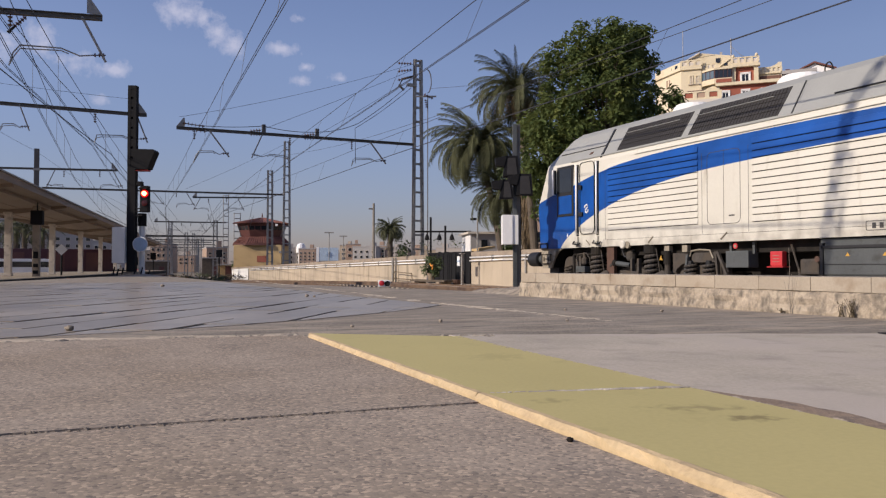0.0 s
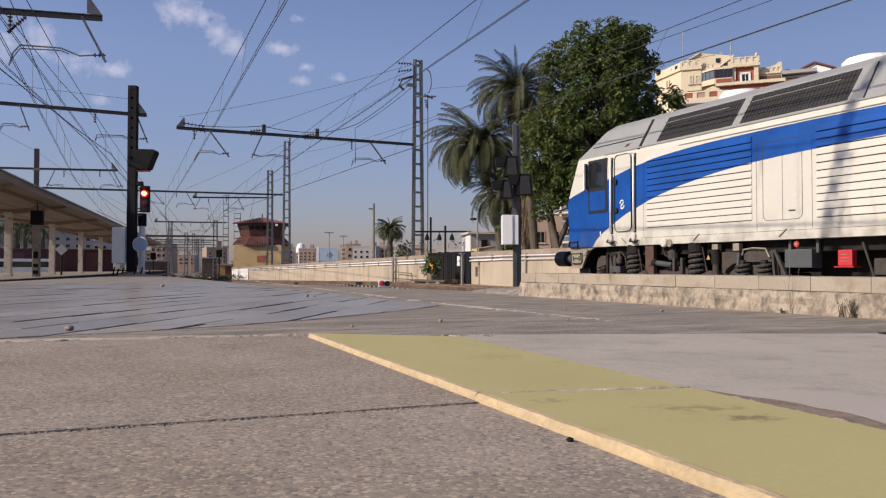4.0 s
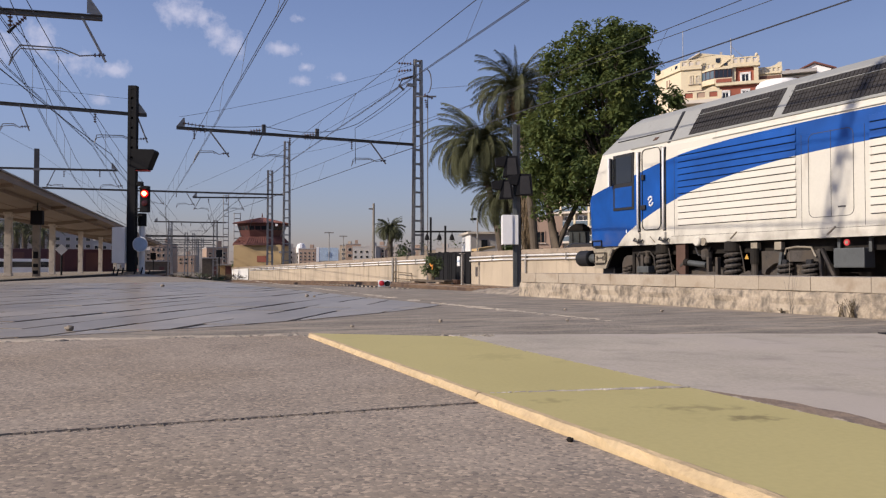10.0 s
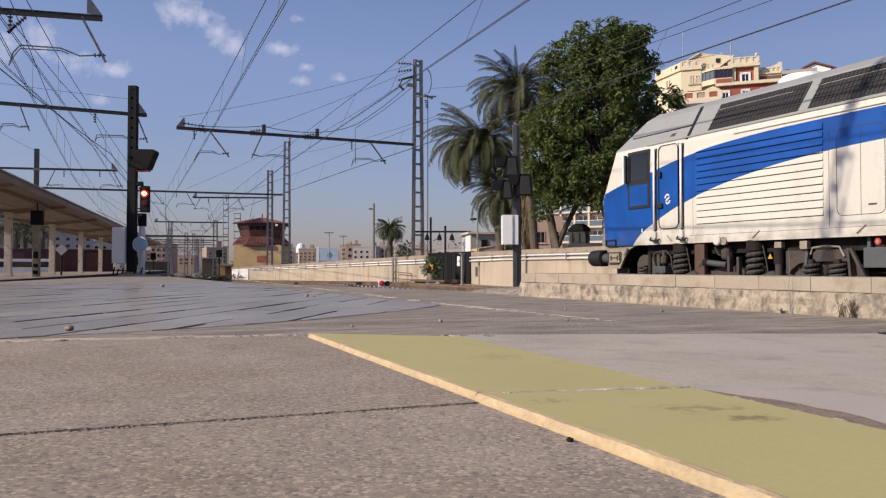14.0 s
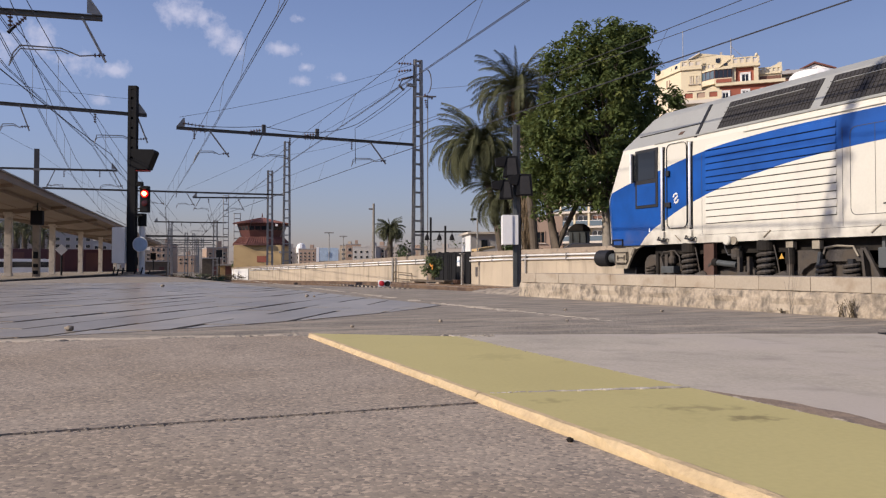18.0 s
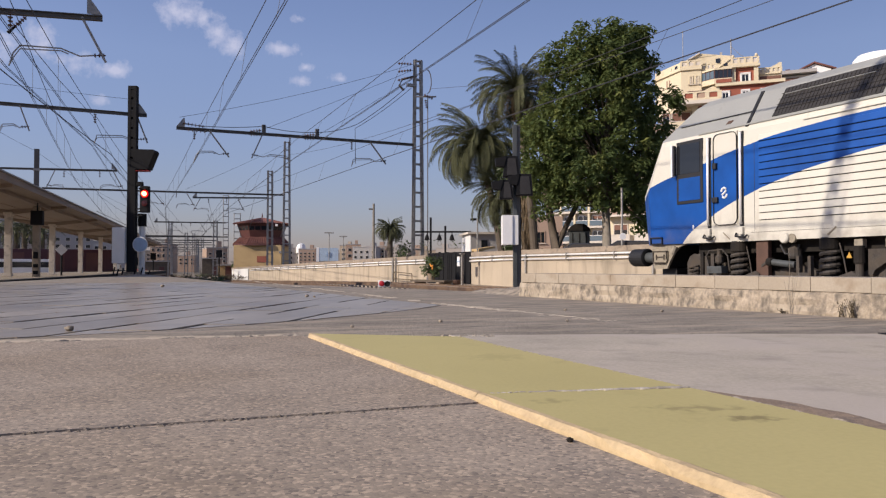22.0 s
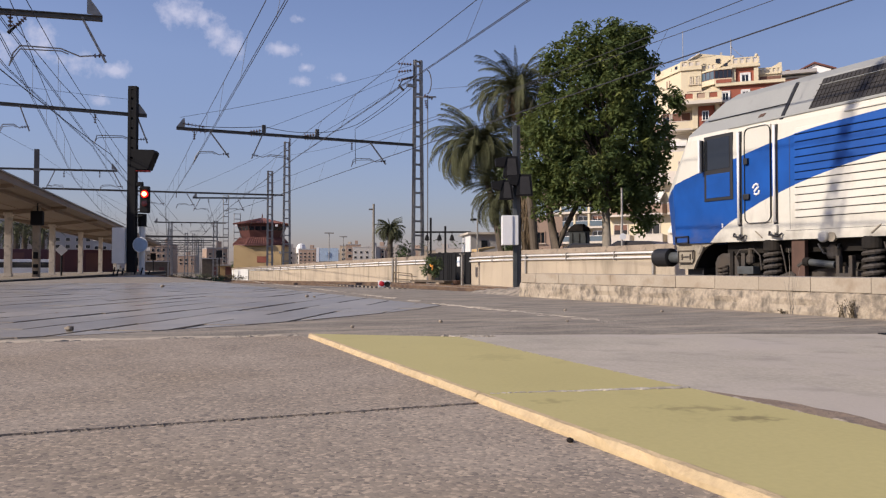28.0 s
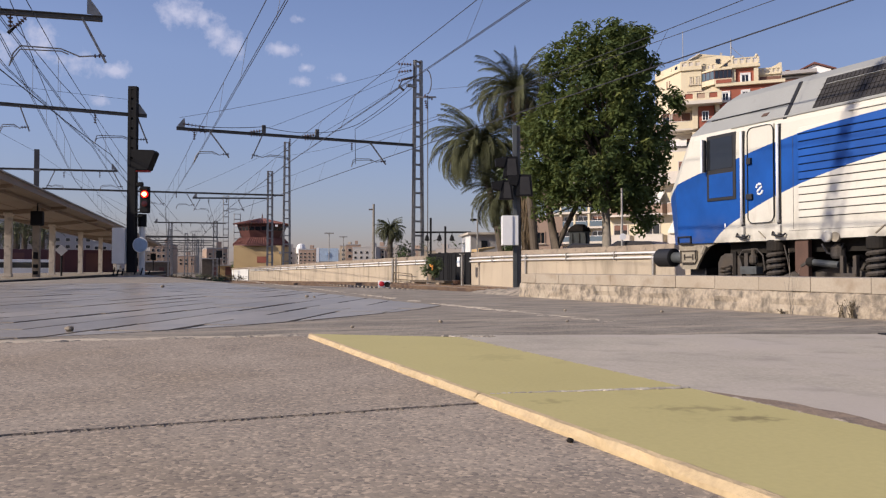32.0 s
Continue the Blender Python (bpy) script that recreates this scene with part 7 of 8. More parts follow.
part("red_panel", box(5.0, 0.62, 24.35, 1.4, 0.12, 0.4), M_BLD_RED, rt)
# storey below, brick red between cream bands
part("cornice", box(3.2, -0.25, 24.62, 8.0, 0.9, 0.38), M_BLD_CREAM, ap)
r2 = part("red_storey", box(3.3, 1.4, 22.9, 7.6, 3.2, 3.2), M_BLD_RED, ap, "brick-red storey below the bay")
for x in (0.39, 2.71, 5.0):
    window(r2, x, 23.2, 0.7, 0.95, -0.2, M_WHITE)
    for sx in (-1, 1):
        part("window_surround", box(x + sx * 0.46, -0.26, 23.2, 0.16, 0.14, 1.3), M_WHITE, r2)
    for dz in (-0.62, 0.62):
        part("window_surround", box(x, -0.26, 23.2 + dz, 1.08, 0.14, 0.16), M_WHITE, r2)
part("corner_pier", box(-0.55, -0.1, 23.0, 0.5, 0.6, 3.2), M_BLD_CREAM, r2)
part("stair_wall", bm_prism(B(), [(-3.3, 23.6), (-0.8, 24.75), (-0.8, 22.5), (-3.3, 22.5)], "y", -0.2, 0.3), M_BLD_CREAM, ap)
# terrace with a balustrade of red-brown panels between cream pillars
# Dark box standing in for the shade at the back of the terrace.
part("terrace_shade", box(-3.2, 0.3, 24.0, 2.0, 0.3, 0.5), M_BROWN, ap)
tb_ = part("terrace_balustrade", box(-3.2, -1.3, 22.85, 6.2, 0.14, 0.3), M_BLD_CREAM, ap)
part("rail", box(-3.2, -1.3, 23.72, 6.3, 0.24, 0.16), M_BLD_CREAM, tb_)
for k in range(5):
    x = -6.1 + 1.45 * k
    part("pillar", box(x, -1.3, 23.3, 0.5, 0.2, 0.85), M_BLD_CREAM, tb_)
    if k < 4:
        part("red_panel", box(x + 0.72, -1.27, 23.3, 1.0, 0.08, 0.7), M_BLD_RED if k % 2 else M_BLD_PINK, tb_)
part("terrace_slab", box(-3.2, -0.6, 22.48, 6.4, 2.2, 0.42), M_BLD_WHITE, ap)
# regular storeys below
for lev in range(6):
    z = 20.9 - lev * 3.3
    part("floor_band", box(0.6, 1.75, z - 1.55, 15.2, 0.7, 0.45), M_BLD_WHITE, ap)
    part("red_panel", box(3.6, 1.95, z, 6.6, 0.12, 2.6), M_BLD_RED, ap)
    part("red_panel", box(-1.9, 1.0, z, 1.9, 2.0, 2.7), M_BLD_RED, ap)
    window(ap, -2.0, z + 0.1, 0.72, 1.15, -0.02, M_WHITE)
    part("pier", box(-3.25, 0.9, z, 0.7, 2.1, 2.9), M_BLD_CREAM, ap)
    for x in (1.2, 3.8, 6.4):
        window(ap, x, z + 0.05, 1.15, 1.6, 1.88, M_BLD_CREAM, 0.35 if (lev + int(x)) % 3 == 0 else 0)
    window(ap, -5.0, z + 0.25, 2.3, 1.5, 1.9, M_BLD_WHITE, 0.8 if lev % 2 == 0 else 0.3)
    balcony(ap, -4.8, z - 1.45, 3.2, 1.9, 1.9, M_BLD_WHITE if lev % 2 else M_BLD_CREAM)
    balcony(ap, -8.0, z - 1.45, 2.2, 1.6, 3.0, M_BLD_PINK)
    window(ap, -6.9, z + 0.2, 0.9, 1.8, 1.95, M_BLD_WHITE, 0.3)
    if lev in (1, 2, 3, 4):
        aw = bm_prism(B(), [(1.9, z + 1.0), (-0.3, z - 0.1), (-0.3, z - 0.3), (1.9, z + 0.9)], "x", -6.3, -4.3)
        part("awning", aw, M_AWNING, ap, "pale cloth awning")

# low white house with a small tiled gable, further right
wh = thing("rooftop_house", "white house with a shallow tiled gable", "building", bearing(25.0, 112, -1.5, 0))
part("wall", box(0.6, 4, 15.1, 9.0, 8, 30.2), M_BLD_WHITE, wh)
part("upper_wall", bm_prism(B(), [(0.5, 30.0), (4.6, 30.0), (4.6, 31.0), (2.4, 31.9), (0.5, 31.0)], "y", 1.0, 6.0), M_WHITE, wh)
part("gable_roof", bm_prism(B(), [(0.0, 30.9), (2.4, 31.95), (5.3, 30.8), (5.3, 31.0), (2.4, 32.2), (0.0, 31.1)], "y", 0.6, 6.4), M_ROOFTILE, wh)
part("flat_roof", box(-0.6, 3.5, 30.6, 6.6, 9, 0.5), M_BLD_GREY, wh)
part("shed_roof", box(6.0, 3.0, 30.0, 3.0, 7, 0.3), M_ROOFTILE, wh)
# Thin dark panel on the wall, painted as the shade inside a loggia.
part("loggia_shade", box(-1.4, -0.06, 29.2, 3.4, 0.1, 1.4), M_SHUTTER, wh)
part("vent", box(-1.2, 0.8, 31.1, 0.6, 0.6, 0.5), M_BROWN, wh)
for k in range(4):
    window(wh, -2.6 + 2.2 * k, 26.6, 1.2, 1.5, 0.0)

# pale block with glass balconies behind the trees
b2 = thing("balcony_block", "pale apartment block with bluish glass balconies", "building", bearing(12.0, 150, -1.5, -20))
part("wall", box(0, 5, 9.6, 24.0, 10, 19.2), M_BLD_WHITE, b2)
for lev in range(6):
    z = 2.0 + lev * 3.0
    part("floor_band", box(0, -0.45, z - 1.1, 24.1, 1.1, 0.4), M_BLD_WHITE, b2)
    for k in range(8):
        x = -10.5 + 3.0 * k
        w = part("balcony_glazing", box(x, -0.9, z - 0.35, 2.5, 0.06, 1.0), M_BLUE_GLASS, b2, "bluish balcony glass")
        part("rail", box(x, -0.92, z + 0.18, 2.55, 0.1, 0.09), M_WHITE, w)
        window(b2, x, z + 0.15, 2.0, 2.0, 0.0, M_WHITE, 0.3 if (k * 3 + lev) % 4 == 0 else 0.0)
        part("pier", box(x + 1.5, -0.5, z + 0.3, 0.4, 1.0, 2.5), M_BLD_CREAM, b2)
b3 = thing("cream_block", "cream apartment block with awnings and balcony parapets", "building", bearing(15.4, 76, -1.5, -22))
part("wall", box(0, 5, 6.6, 10.5, 10, 13.2), M_BLD_CREAM, b3)
for lev in range(4):
    z = 2.2 + lev * 3.0
    for k in range(3):
        x = -3.4 + 3.4 * k
        window(b3, x, z + 0.1, 1.5, 1.9, 0.0, M_BLD_WHITE, 0.3 if (k + lev) % 2 else 0.0)
        balcony(b3, x, z - 1.1, 2.9, 1.2, 0.0, M_BLD_WHITE if lev % 2 else M_BLD_PINK)
        if (k + lev) % 3 == 0:
            part("awning", bm_prism(B(), [(0.0, z + 1.3), (-1.5, z + 0.2), (-1.5, z + 0.0), (0.0, z + 1.2)], "x", x - 1.3, x + 1.3), M_AWNING, b3, "pale awning")
b4 = thing("ochre_block", "orange-brown apartment block with small dark windows", "building", bearing(7.85, 80, -1.5, 0))
part("wall", box(0, 5, 3.6, 3.0, 10, 7.2), M_BLD_PINK, b4)
for lev in range(2):
    for k in range(2):
        window(b4, -0.75 + 1.5 * k, 2.4 + 2.6 * lev, 0.8, 1.2, 0.0, M_BLD_PINK)

# distant town along the horizon
rng = random.Random(77)
FAR = [M_BLD_PINK, mat("facade_dusty", (0.42, 0.37, 0.32), 0.85, 0, 0.1, 0.25, 8, 0.05), mat("facade_ochre", (0.44, 0.35, 0.25), 0.85, 0, 0.1, 0.25, 8, 0.05), M_BLD_GREY]


def town_house(az, dist, w, top, m, cols, rows, name="distant_building", label="distant apartment building with rows of windows"):
    t = thing(name, label, "building", bearing(az, dist, -1.5, rng.uniform(-12, 12)), "distant town")
    part("wall", box(0, 6, (top + 1.5) / 2, w, 12, top + 1.5), m, t)
    part("roof", box(0, 6, top + 1.6, w * 1.02, 12.2, 0.3), M_BLD_GREY, t)
    part("roof_hut", box(rng.uniform(-0.3, 0.3) * w, 6, top + 2.5, w * 0.2, 3, 1.8), m, t)
    for i in range(cols):
        for j in range(rows):
            wx = -w / 2 + w * (i + 0.5) / cols
            wz = 3.0 + (top - 2.4) * (j + 0.5) / rows
            wd = part("window", box(wx, -0.02, wz, w / cols * 0.5, 0.1, (top - 2) / rows * 0.5), M_BLD_WHITE, t)
            part("pane", box(wx, -0.09, wz, w / cols * 0.4, 0.06, (top - 2) / rows * 0.42), M_WINDOW, wd)
    return t


for az, d, w, top, mi, c, r in ((-11.0, 320, 7, 8.6, 1, 2, 3), (-10.1, 300, 6.6, 7.6, 0, 4, 4), (-9.6, 330, 6, 7.2, 0, 2, 4), (-8.0, 350, 9, 7.0, 1, 3, 3), (-7.2, 330, 6, 10, 2, 2, 4),
                               (-6.7, 310, 6, 9.8, 0, 2, 3), (-5.9, 290, 9, 8.2, 3, 4, 3), (-5.0, 300, 8, 8.8, 0, 3, 3), (-4.3, 340, 8, 9.6, 2, 3, 4), (-3.4, 330, 9, 8.6, 1, 3, 3), (-2.4, 350, 12, 9, 0, 4, 3),
                               (-1.0, 330, 10, 8, 2, 3, 3), (0.6, 300, 12, 8, 1, 4, 3), (2.6, 280, 12, 7.4, 0, 4, 3), (4.8, 260, 10, 7, 2, 3, 3), (-12.4, 300, 8, 6.4, 0, 3, 3), (-14.2, 280, 7, 6.0, 3, 2, 3),
                               (-16.5, 190, 5.0, 5.2, 0, 3, 3), (-18.6, 330, 7, 5.6, 0, 3, 2), (-20.3, 260, 7, 8.4, 0, 4, 3), (-21.6, 300, 8, 7, 2, 3, 3), (-23.4, 240, 12, 8.6, 3, 5, 3),
                               (-26.2, 200, 12, 9.6, 3, 5, 4), (-28.4, 170, 10, 11.5, 1, 5, 5), (-29.8, 150, 6, 12.8, 3, 3, 5)):
    town_house(az, d, w, top, FAR[mi], c, r)
bb = thing("billboard", "pale blue billboard with a blue star-like mark", "billboard", bearing(-8.55, 240, -1.5))
part("board", box(0, 0, 6.0, 6.2, 0.3, 4.2), mat("billboard_blue", (0.42, 0.52, 0.62), 0.6), bb)
part("white_edge", box(-3.3, 0, 6.0, 0.9, 0.4, 4.6), M_WHITE, bb)
sg = B()
for k in range(3):
    bm_bar(sg, (-0.9 * math.cos(k * math.pi / 3), -0.2, 6.0 - 0.9 * math.sin(k * math.pi / 3)), (0.9 * math.cos(k * math.pi / 3), -0.2, 6.0 + 0.9 * math.sin(k * math.pi / 3)), 0.35, 0.1)
part("mark", sg, M_SIGN_BLUE, bb)
part("leg", box(0, 0, 2.0, 5.6, 0.3, 4.0), M_GALV, bb)
dm = thing("water_tank", "white domed tank above the distant roofs", "tank", bearing(-10.55, 320, -1.5))
part("dome", bm_lathe(B(), [(2.0, 8), (2.0, 10.2), (1.4, 11.6), (0.3, 12.2)], None, 14), M_WHITE, dm)
part("stem", rod((0, 0, 0), (0, 0, 8.1), 1.2), M_WHITE, dm)
for az, d, h in ((-8.5, 200, 9.7), (-7.45, 230, 10.0), (-4.4, 210, 6.0)):
    lp = thing("floodlight_mast", "thin floodlight mast over the yard", "lamp mast", bearing(az, d, -1.5), "floodlight masts")
    part("pole", rod((0, 0, 0), (0, 0, h + 1.2), 0.12), M_GALV, lp)
    part("lamp_bar", box(0, 0, h + 1.3, 2.4, 0.4, 0.3), M_GALV, lp)
# distant wooded ground and banks
bk = thing("earth_bank", "bank of dry earth and scrub beside the rails", "bank", bearing(-16.4, 110, -1.5))
bmx = B()
rngb = random.Random(3)
for k in range(26):
    bmesh.ops.create_icosphere(bmx, subdivisions=2, radius=1.0, matrix=pose(rngb.uniform(-6, 4.5), rngb.uniform(-6, 10), 0.1, 0, 0, rngb.uniform(0, 180)) @ Matrix.Diagonal((rngb.uniform(1, 2.6), rngb.uniform(0.8, 2), rngb.uniform(0.15, 0.45), 1)))
tagged(part("mounds", bmx, M_EARTH, bk), kind="stuff")

# ---- gate, planter and small things by the wall ----
gt = thing("dark_gate", "black sheet-metal gate in the boundary wall", "gate", pose(WX + 0.1, 33.3, -0.75))
for k in range(2):
    lf = part("leaf", box(0, 1.3 + 2.6 * k, 0.92, 0.06, 2.56, 1.72), M_SIGBLACK, gt)
    for j in range(5):
        part("rib", box(-0.04, 0.2 + 0.55 * j + 2.6 * k, 0.92, 0.03, 0.05, 1.7), M_SIGBLACK, lf)
part("top_rail", box(0, 2.6, 1.82, 0.1, 5.2, 0.08), M_SIGBLACK, gt)
pl = thing("planter_sledge", "wooden planter on two skids holding a flowering bush", "planter", pose(15.7, 34.6, ground_z(34), 0, 0, 8))
for y in (-1.0, 1.3):
    part("skid", box(0, y, 0.18, 0.7, 0.3, 0.36, bevel=0.03), M_TERRACOTTA, pl)
part("board", box(0, 0.15, 0.40, 0.5, 3.2, 0.1, bevel=0.015), M_BARK, pl)
rng = random.Random(17)
bs = thing("flowering_bush", "dark green bush with a few orange flowers", "plant", pose(15.7, 34.7, ground_z(34) + 0.45, 0, 0, 8))
part("pot", bm_lathe(B(), [(0.16, 0), (0.22, 0.3), (0.24, 0.33), (0.2, 0.33)], None, 14), M_TERRACOTTA, bs, "clay pot")
crown("leaves", [((rng.uniform(-0.22, 0.22), rng.uniform(-0.5, 0.5), rng.uniform(0.3, 1.05)), rng.uniform(0.16, 0.3)) for k in range(26)], 620, 0.07, rng, M_GREEN_PLANT, bs, "dark green leaves")
part("stem", limb(B(), [(0, 0, 0.2), (0, 0.02, 0.5), (0, 0.05, 0.9)], 0.04, 0.02, 6), M_BARK, bs)
for k in range(7):
    p = (-0.28 + rng.uniform(-0.08, 0.08), -0.42 + rng.uniform(-0.12, 0.12), 0.62 + rng.uniform(-0.1, 0.2))
    part("flower", bm_lathe(B(), [(0.015, -0.02), (0.05, 0.015), (0.035, 0.03), (0.01, 0.02)], pose(*p, 0, -80, 0), 8), M_ORANGE, bs)
for y0, z0 in ((1.3, 0.75), (1.5, 0.4)):
    part("twig", limb(B(), [(0, 0.4, 0.5), (0, 0.9, 0.62), (0, y0, z0)], 0.015, 0.006, 5), M_GREEN_PLANT, bs)
tb = thing("concrete_trough", "pale concrete trough beside the gate", "trough", pose(16.5, 34.4, -0.75))
part("body", box(0, 0, 0.18, 0.5, 1.6, 0.36, bevel=0.03), M_KERB, tb)
pot = thing("brown_pot", "dark brown pot by the wall", "pot", pose(16.6, 33.6, -0.75))
part("body", bm_lathe(B(), [(0.18, 0), (0.26, 0.42), (0.28, 0.46), (0.22, 0.46)], None, 14), M_RUST, pot, smooth=True)
ps = thing("marker_post", "grey post carrying a small white sign", "sign post", pose(16.3, 32.5, -0.75))
part("post", box(0, 0, 0.85, 0.10, 0.10, 1.7, bevel=0.02), M_GALV, ps)
sgn = part("sign", box(-0.05, 0.26, 1.36, 0.05, 0.26, 0.46, bevel=0.01), M_WHITE, ps, "white sign plate")
part("sign_band", box(-0.08, 0.26, 1.36, 0.02, 0.26, 0.08), M_SIGN_BLUE, sgn)
part("cap", box(0, 0, 1.72, 0.2, 0.2, 0.05), M_GALV, ps)
# posts against the wall with cables running down
for y, w in ((43.4, 0.16), (42.9, 0.06)):
    t = thing("wall_post", "dark conduit standing against the wall", "conduit", pose(WX - 0.16, y, ground_z(y)))
    part("shaft", box(0, 0, 0.85, 0.1, w, 1.7), M_GALV, t)
for y in (28.1, 20.0, 89.0):
    t = thing("wall_drainpipe", "thin dark drainpipe on the wall", "drainpipe", pose(WX - 0.06, y, ground_z(y)), group="wall drainpipes")
    part("pipe", rod((0, 0, 0), (0, 0, 1.55), 0.05), M_GALV, t)
# handcart hoop leaning at the wall
hp = thing("wire_frame", "thin bent wire frame leaning on the wall", "wire frame", pose(WX - 0.3, 41.6, ground_z(41)))
bm = B()
for a, b in (((0, -1.6, 0), (0, -1.5, 0.75)), ((0, -1.5, 0.75), (0, 1.2, 0.85)), ((0, 1.2, 0.85), (0, 1.5, 0.1)), ((0, -1.55, 0.4), (0, 1.35, 0.45))):
    bm_rod(bm, a, b, 0.025, seg=5)
part("frame", bm, M_TWIG, hp)

# rack of line-side fittings behind the wall
rk = thing("fitting_rack", "dark frame hung with line-side fittings behind the wall", "rack", pose(19.16, 40.7, ground_z(40), 0, 0, 64.8))
for y, h in ((0.73, 4.05), (-0.13, 3.55), (-1.5, 2.5)):
    part("upright", box(0, y, h / 2, 0.12, 0.12, h), M_SIGBLACK, rk)
part("top_bar", box(0, 0, 3.2, 0.1, 3.3, 0.1), M_SIGBLACK, rk)
for y in (0.95, 0.22, -0.52):
    bm = bm_lathe(B(), [(0.05, 0.2), (0.11, 0.08), (0.16, -0.12), (0.05, -0.16)][::-1], pose(0, y, 2.85), 10)
    f = part("hanging_fitting", bm, M_SIGBLACK, rk)
    part("hanger", rod((0, y, 2.95), (0, y, 3.2), 0.025, seg=5), M_SIGBLACK, f)
    part("loop", bm_tube(B(), [(0, y - 0.05, 2.7), (0, y - 0.14, 2.5), (0, y, 2.36), (0, y + 0.14, 2.5), (0, y + 0.05, 2.7)], 0.025, seg=5), M_GALV, f)
crown("creeper", [((0.3, rng.uniform(-1.5, 1.6), rng.uniform(1.4, 2.8)), 0.3) for k in range(16)], 60, 0.09, rng, M_GREEN_PLANT, rk, "sparse grey creeper")
# small flat-roofed hut and camera pole
ht = thing("flat_roofed_hut", "small cream hut with a flat concrete roof", "hut", pose(21.15, 39.9, ground_z(40), 0, 0, -18))
part("wall", box(0, 0, 1.5, 1.5, 3.3, 3.0), M_BLD_GREY, ht)
part("front_wall", box(-0.78, 0, 1.5, 0.06, 3.32, 2.98), M_WHITE, ht)
part("roof", box(0, 0, 3.06, 1.95, 3.7, 0.12), M_BLD_WHITE, ht)
part("window", box(0.0, -1.67, 2.45, 0.35, 0.06, 0.4), M_WINDOW, ht)
kc = thing("kiosk_roof", "small ochre awning edge beyond the wall", "awning", pose(20.0, 37.4, ground_z(37)))
part("awning", bm_prism(B(), [(-0.4, 1.95), (0.6, 2.15), (0.6, 2.25), (-0.4, 2.1)], "y", -0.4, 0.5), M_TOWER, kc)
part("post", rod((0, 0, 0), (0, 0, 2.0), 0.05), M_GALV, kc)
cp = thing("camera_pole", "slim pole with a small camera beyond the wall", "camera pole", pose(19.5, 37.0, ground_z(37)))
part("pole", rod((0, 0, 0), (0, 0, 3.75), 0.045), M_GALV, cp)
part("camera", box(-0.12, 0.25, 3.72, 0.2, 0.4, 0.12, bevel=0.03), M_SIGBLACK, cp)
tp = thing("timber_pole", "tall wooden line pole beyond the wall", "pole", bearing(-5.2, 70, -1.2))
part("pole", rod((0, 0, 0), (0, 0, 7.4), 0.13, 0.10), M_BARK_PALE, tp)
part("crossarm", box(-0.2, 0, 6.9, 0.5, 0.1, 0.12), M_BARK, tp)

# street behind the wall: kiosk, cars, street lamp
ks = thing("grey_kiosk", "dark grey kiosk with a domed roof", "kiosk", pose(21.25, 29.97, -0.75, 0, 0, -35))
part("body", box(0, 0, 1.4, 0.95, 0.8, 2.8, bevel=0.03), M_TANK, ks)
part("roof", bm_prism(B(), [(-0.53, 2.78), (0.53, 2.78), (0.45, 2.95), (0.22, 3.12), (-0.22, 3.12), (-0.45, 2.95)], "y", -0.45, 0.45), M_UNDER, ks)
for k in range(3):
    part("panel_rib", box(-0.32 + 0.32 * k, -0.41, 1.4, 0.03, 0.03, 2.6), M_UNDER, ks)


def parked_car(at, paint, label):
    c = thing("parked_car", label, "car", at, "parked cars")
    prof = [(-2.05, 0.35), (2.05, 0.35), (2.1, 0.75), (1.95, 0.92), (1.15, 1.0), (0.45, 1.42), (-0.95, 1.46), (-1.75, 1.02), (-2.08, 0.95)]
    body = part("body", bm_prism(B(), prof, "y", -0.85, 0.85), paint, c)
    bmesh_ = B()
    bm_prism(bmesh_, [(1.0, 1.02), (0.42, 1.37), (-0.9, 1.4), (-1.55, 1.04)], "y", -0.86, 0.86)
    part("side_glass", bmesh_, M_WINDOW, c)
    for x in (-1.3, 1.3):
        for y in (-0.8, 0.8):
            w = part("wheel", bm_rod(B(), (x, y - 0.1, 0.31), (x, y + 0.1, 0.31), 0.31, seg=18), M_BLACK, c)
            part("rim", bm_rod(B(), (x, y - 0.11, 0.31), (x, y + 0.11, 0.31), 0.19, seg=14), M_STEEL, w)
    for y in (-0.6, 0.6):
        part("headlight", box(2.06, y, 0.72, 0.06, 0.3, 0.14, bevel=0.02), M_WHITE, c)
    return c


M_CARDARK = mat("dark_blue_car_paint", (0.02, 0.024, 0.035), 0.25, 0.3, 0.1, 2, 30, 0)
M_CARWHITE = mat("white_car_paint", (0.75, 0.75, 0.75), 0.25, 0, 0.05, 2, 30, 0)
for x, y, rz, p, l in ((20.7, 27.6, -62, M_CARDARK, "dark parked car behind the wall"), (20.5, 24.2, -62, M_CARDARK, "black parked car behind the wall")):
    parked_car(pose(x, y, -0.06, 0, 0, rz), p, l)
tagged(part("street", box(24.5, 20, -0.42, 12, 90, 0.72), M_ASPHALT), "raised asphalt street behind the wall", "street", kind="structure")
lp = thing("street_lamp", "slim white street lamp post with a round sign", "street lamp", pose(19.27, 24.3, -0.42))
part("pole", rod((0, 0, 0), (0, 0, 3.9), 0.04), M_GALV, lp)
part("sign", rod((0.0, -0.05, 1.97), (-0.01, -0.07, 1.97), 0.13, seg=20), M_WHITE, lp)

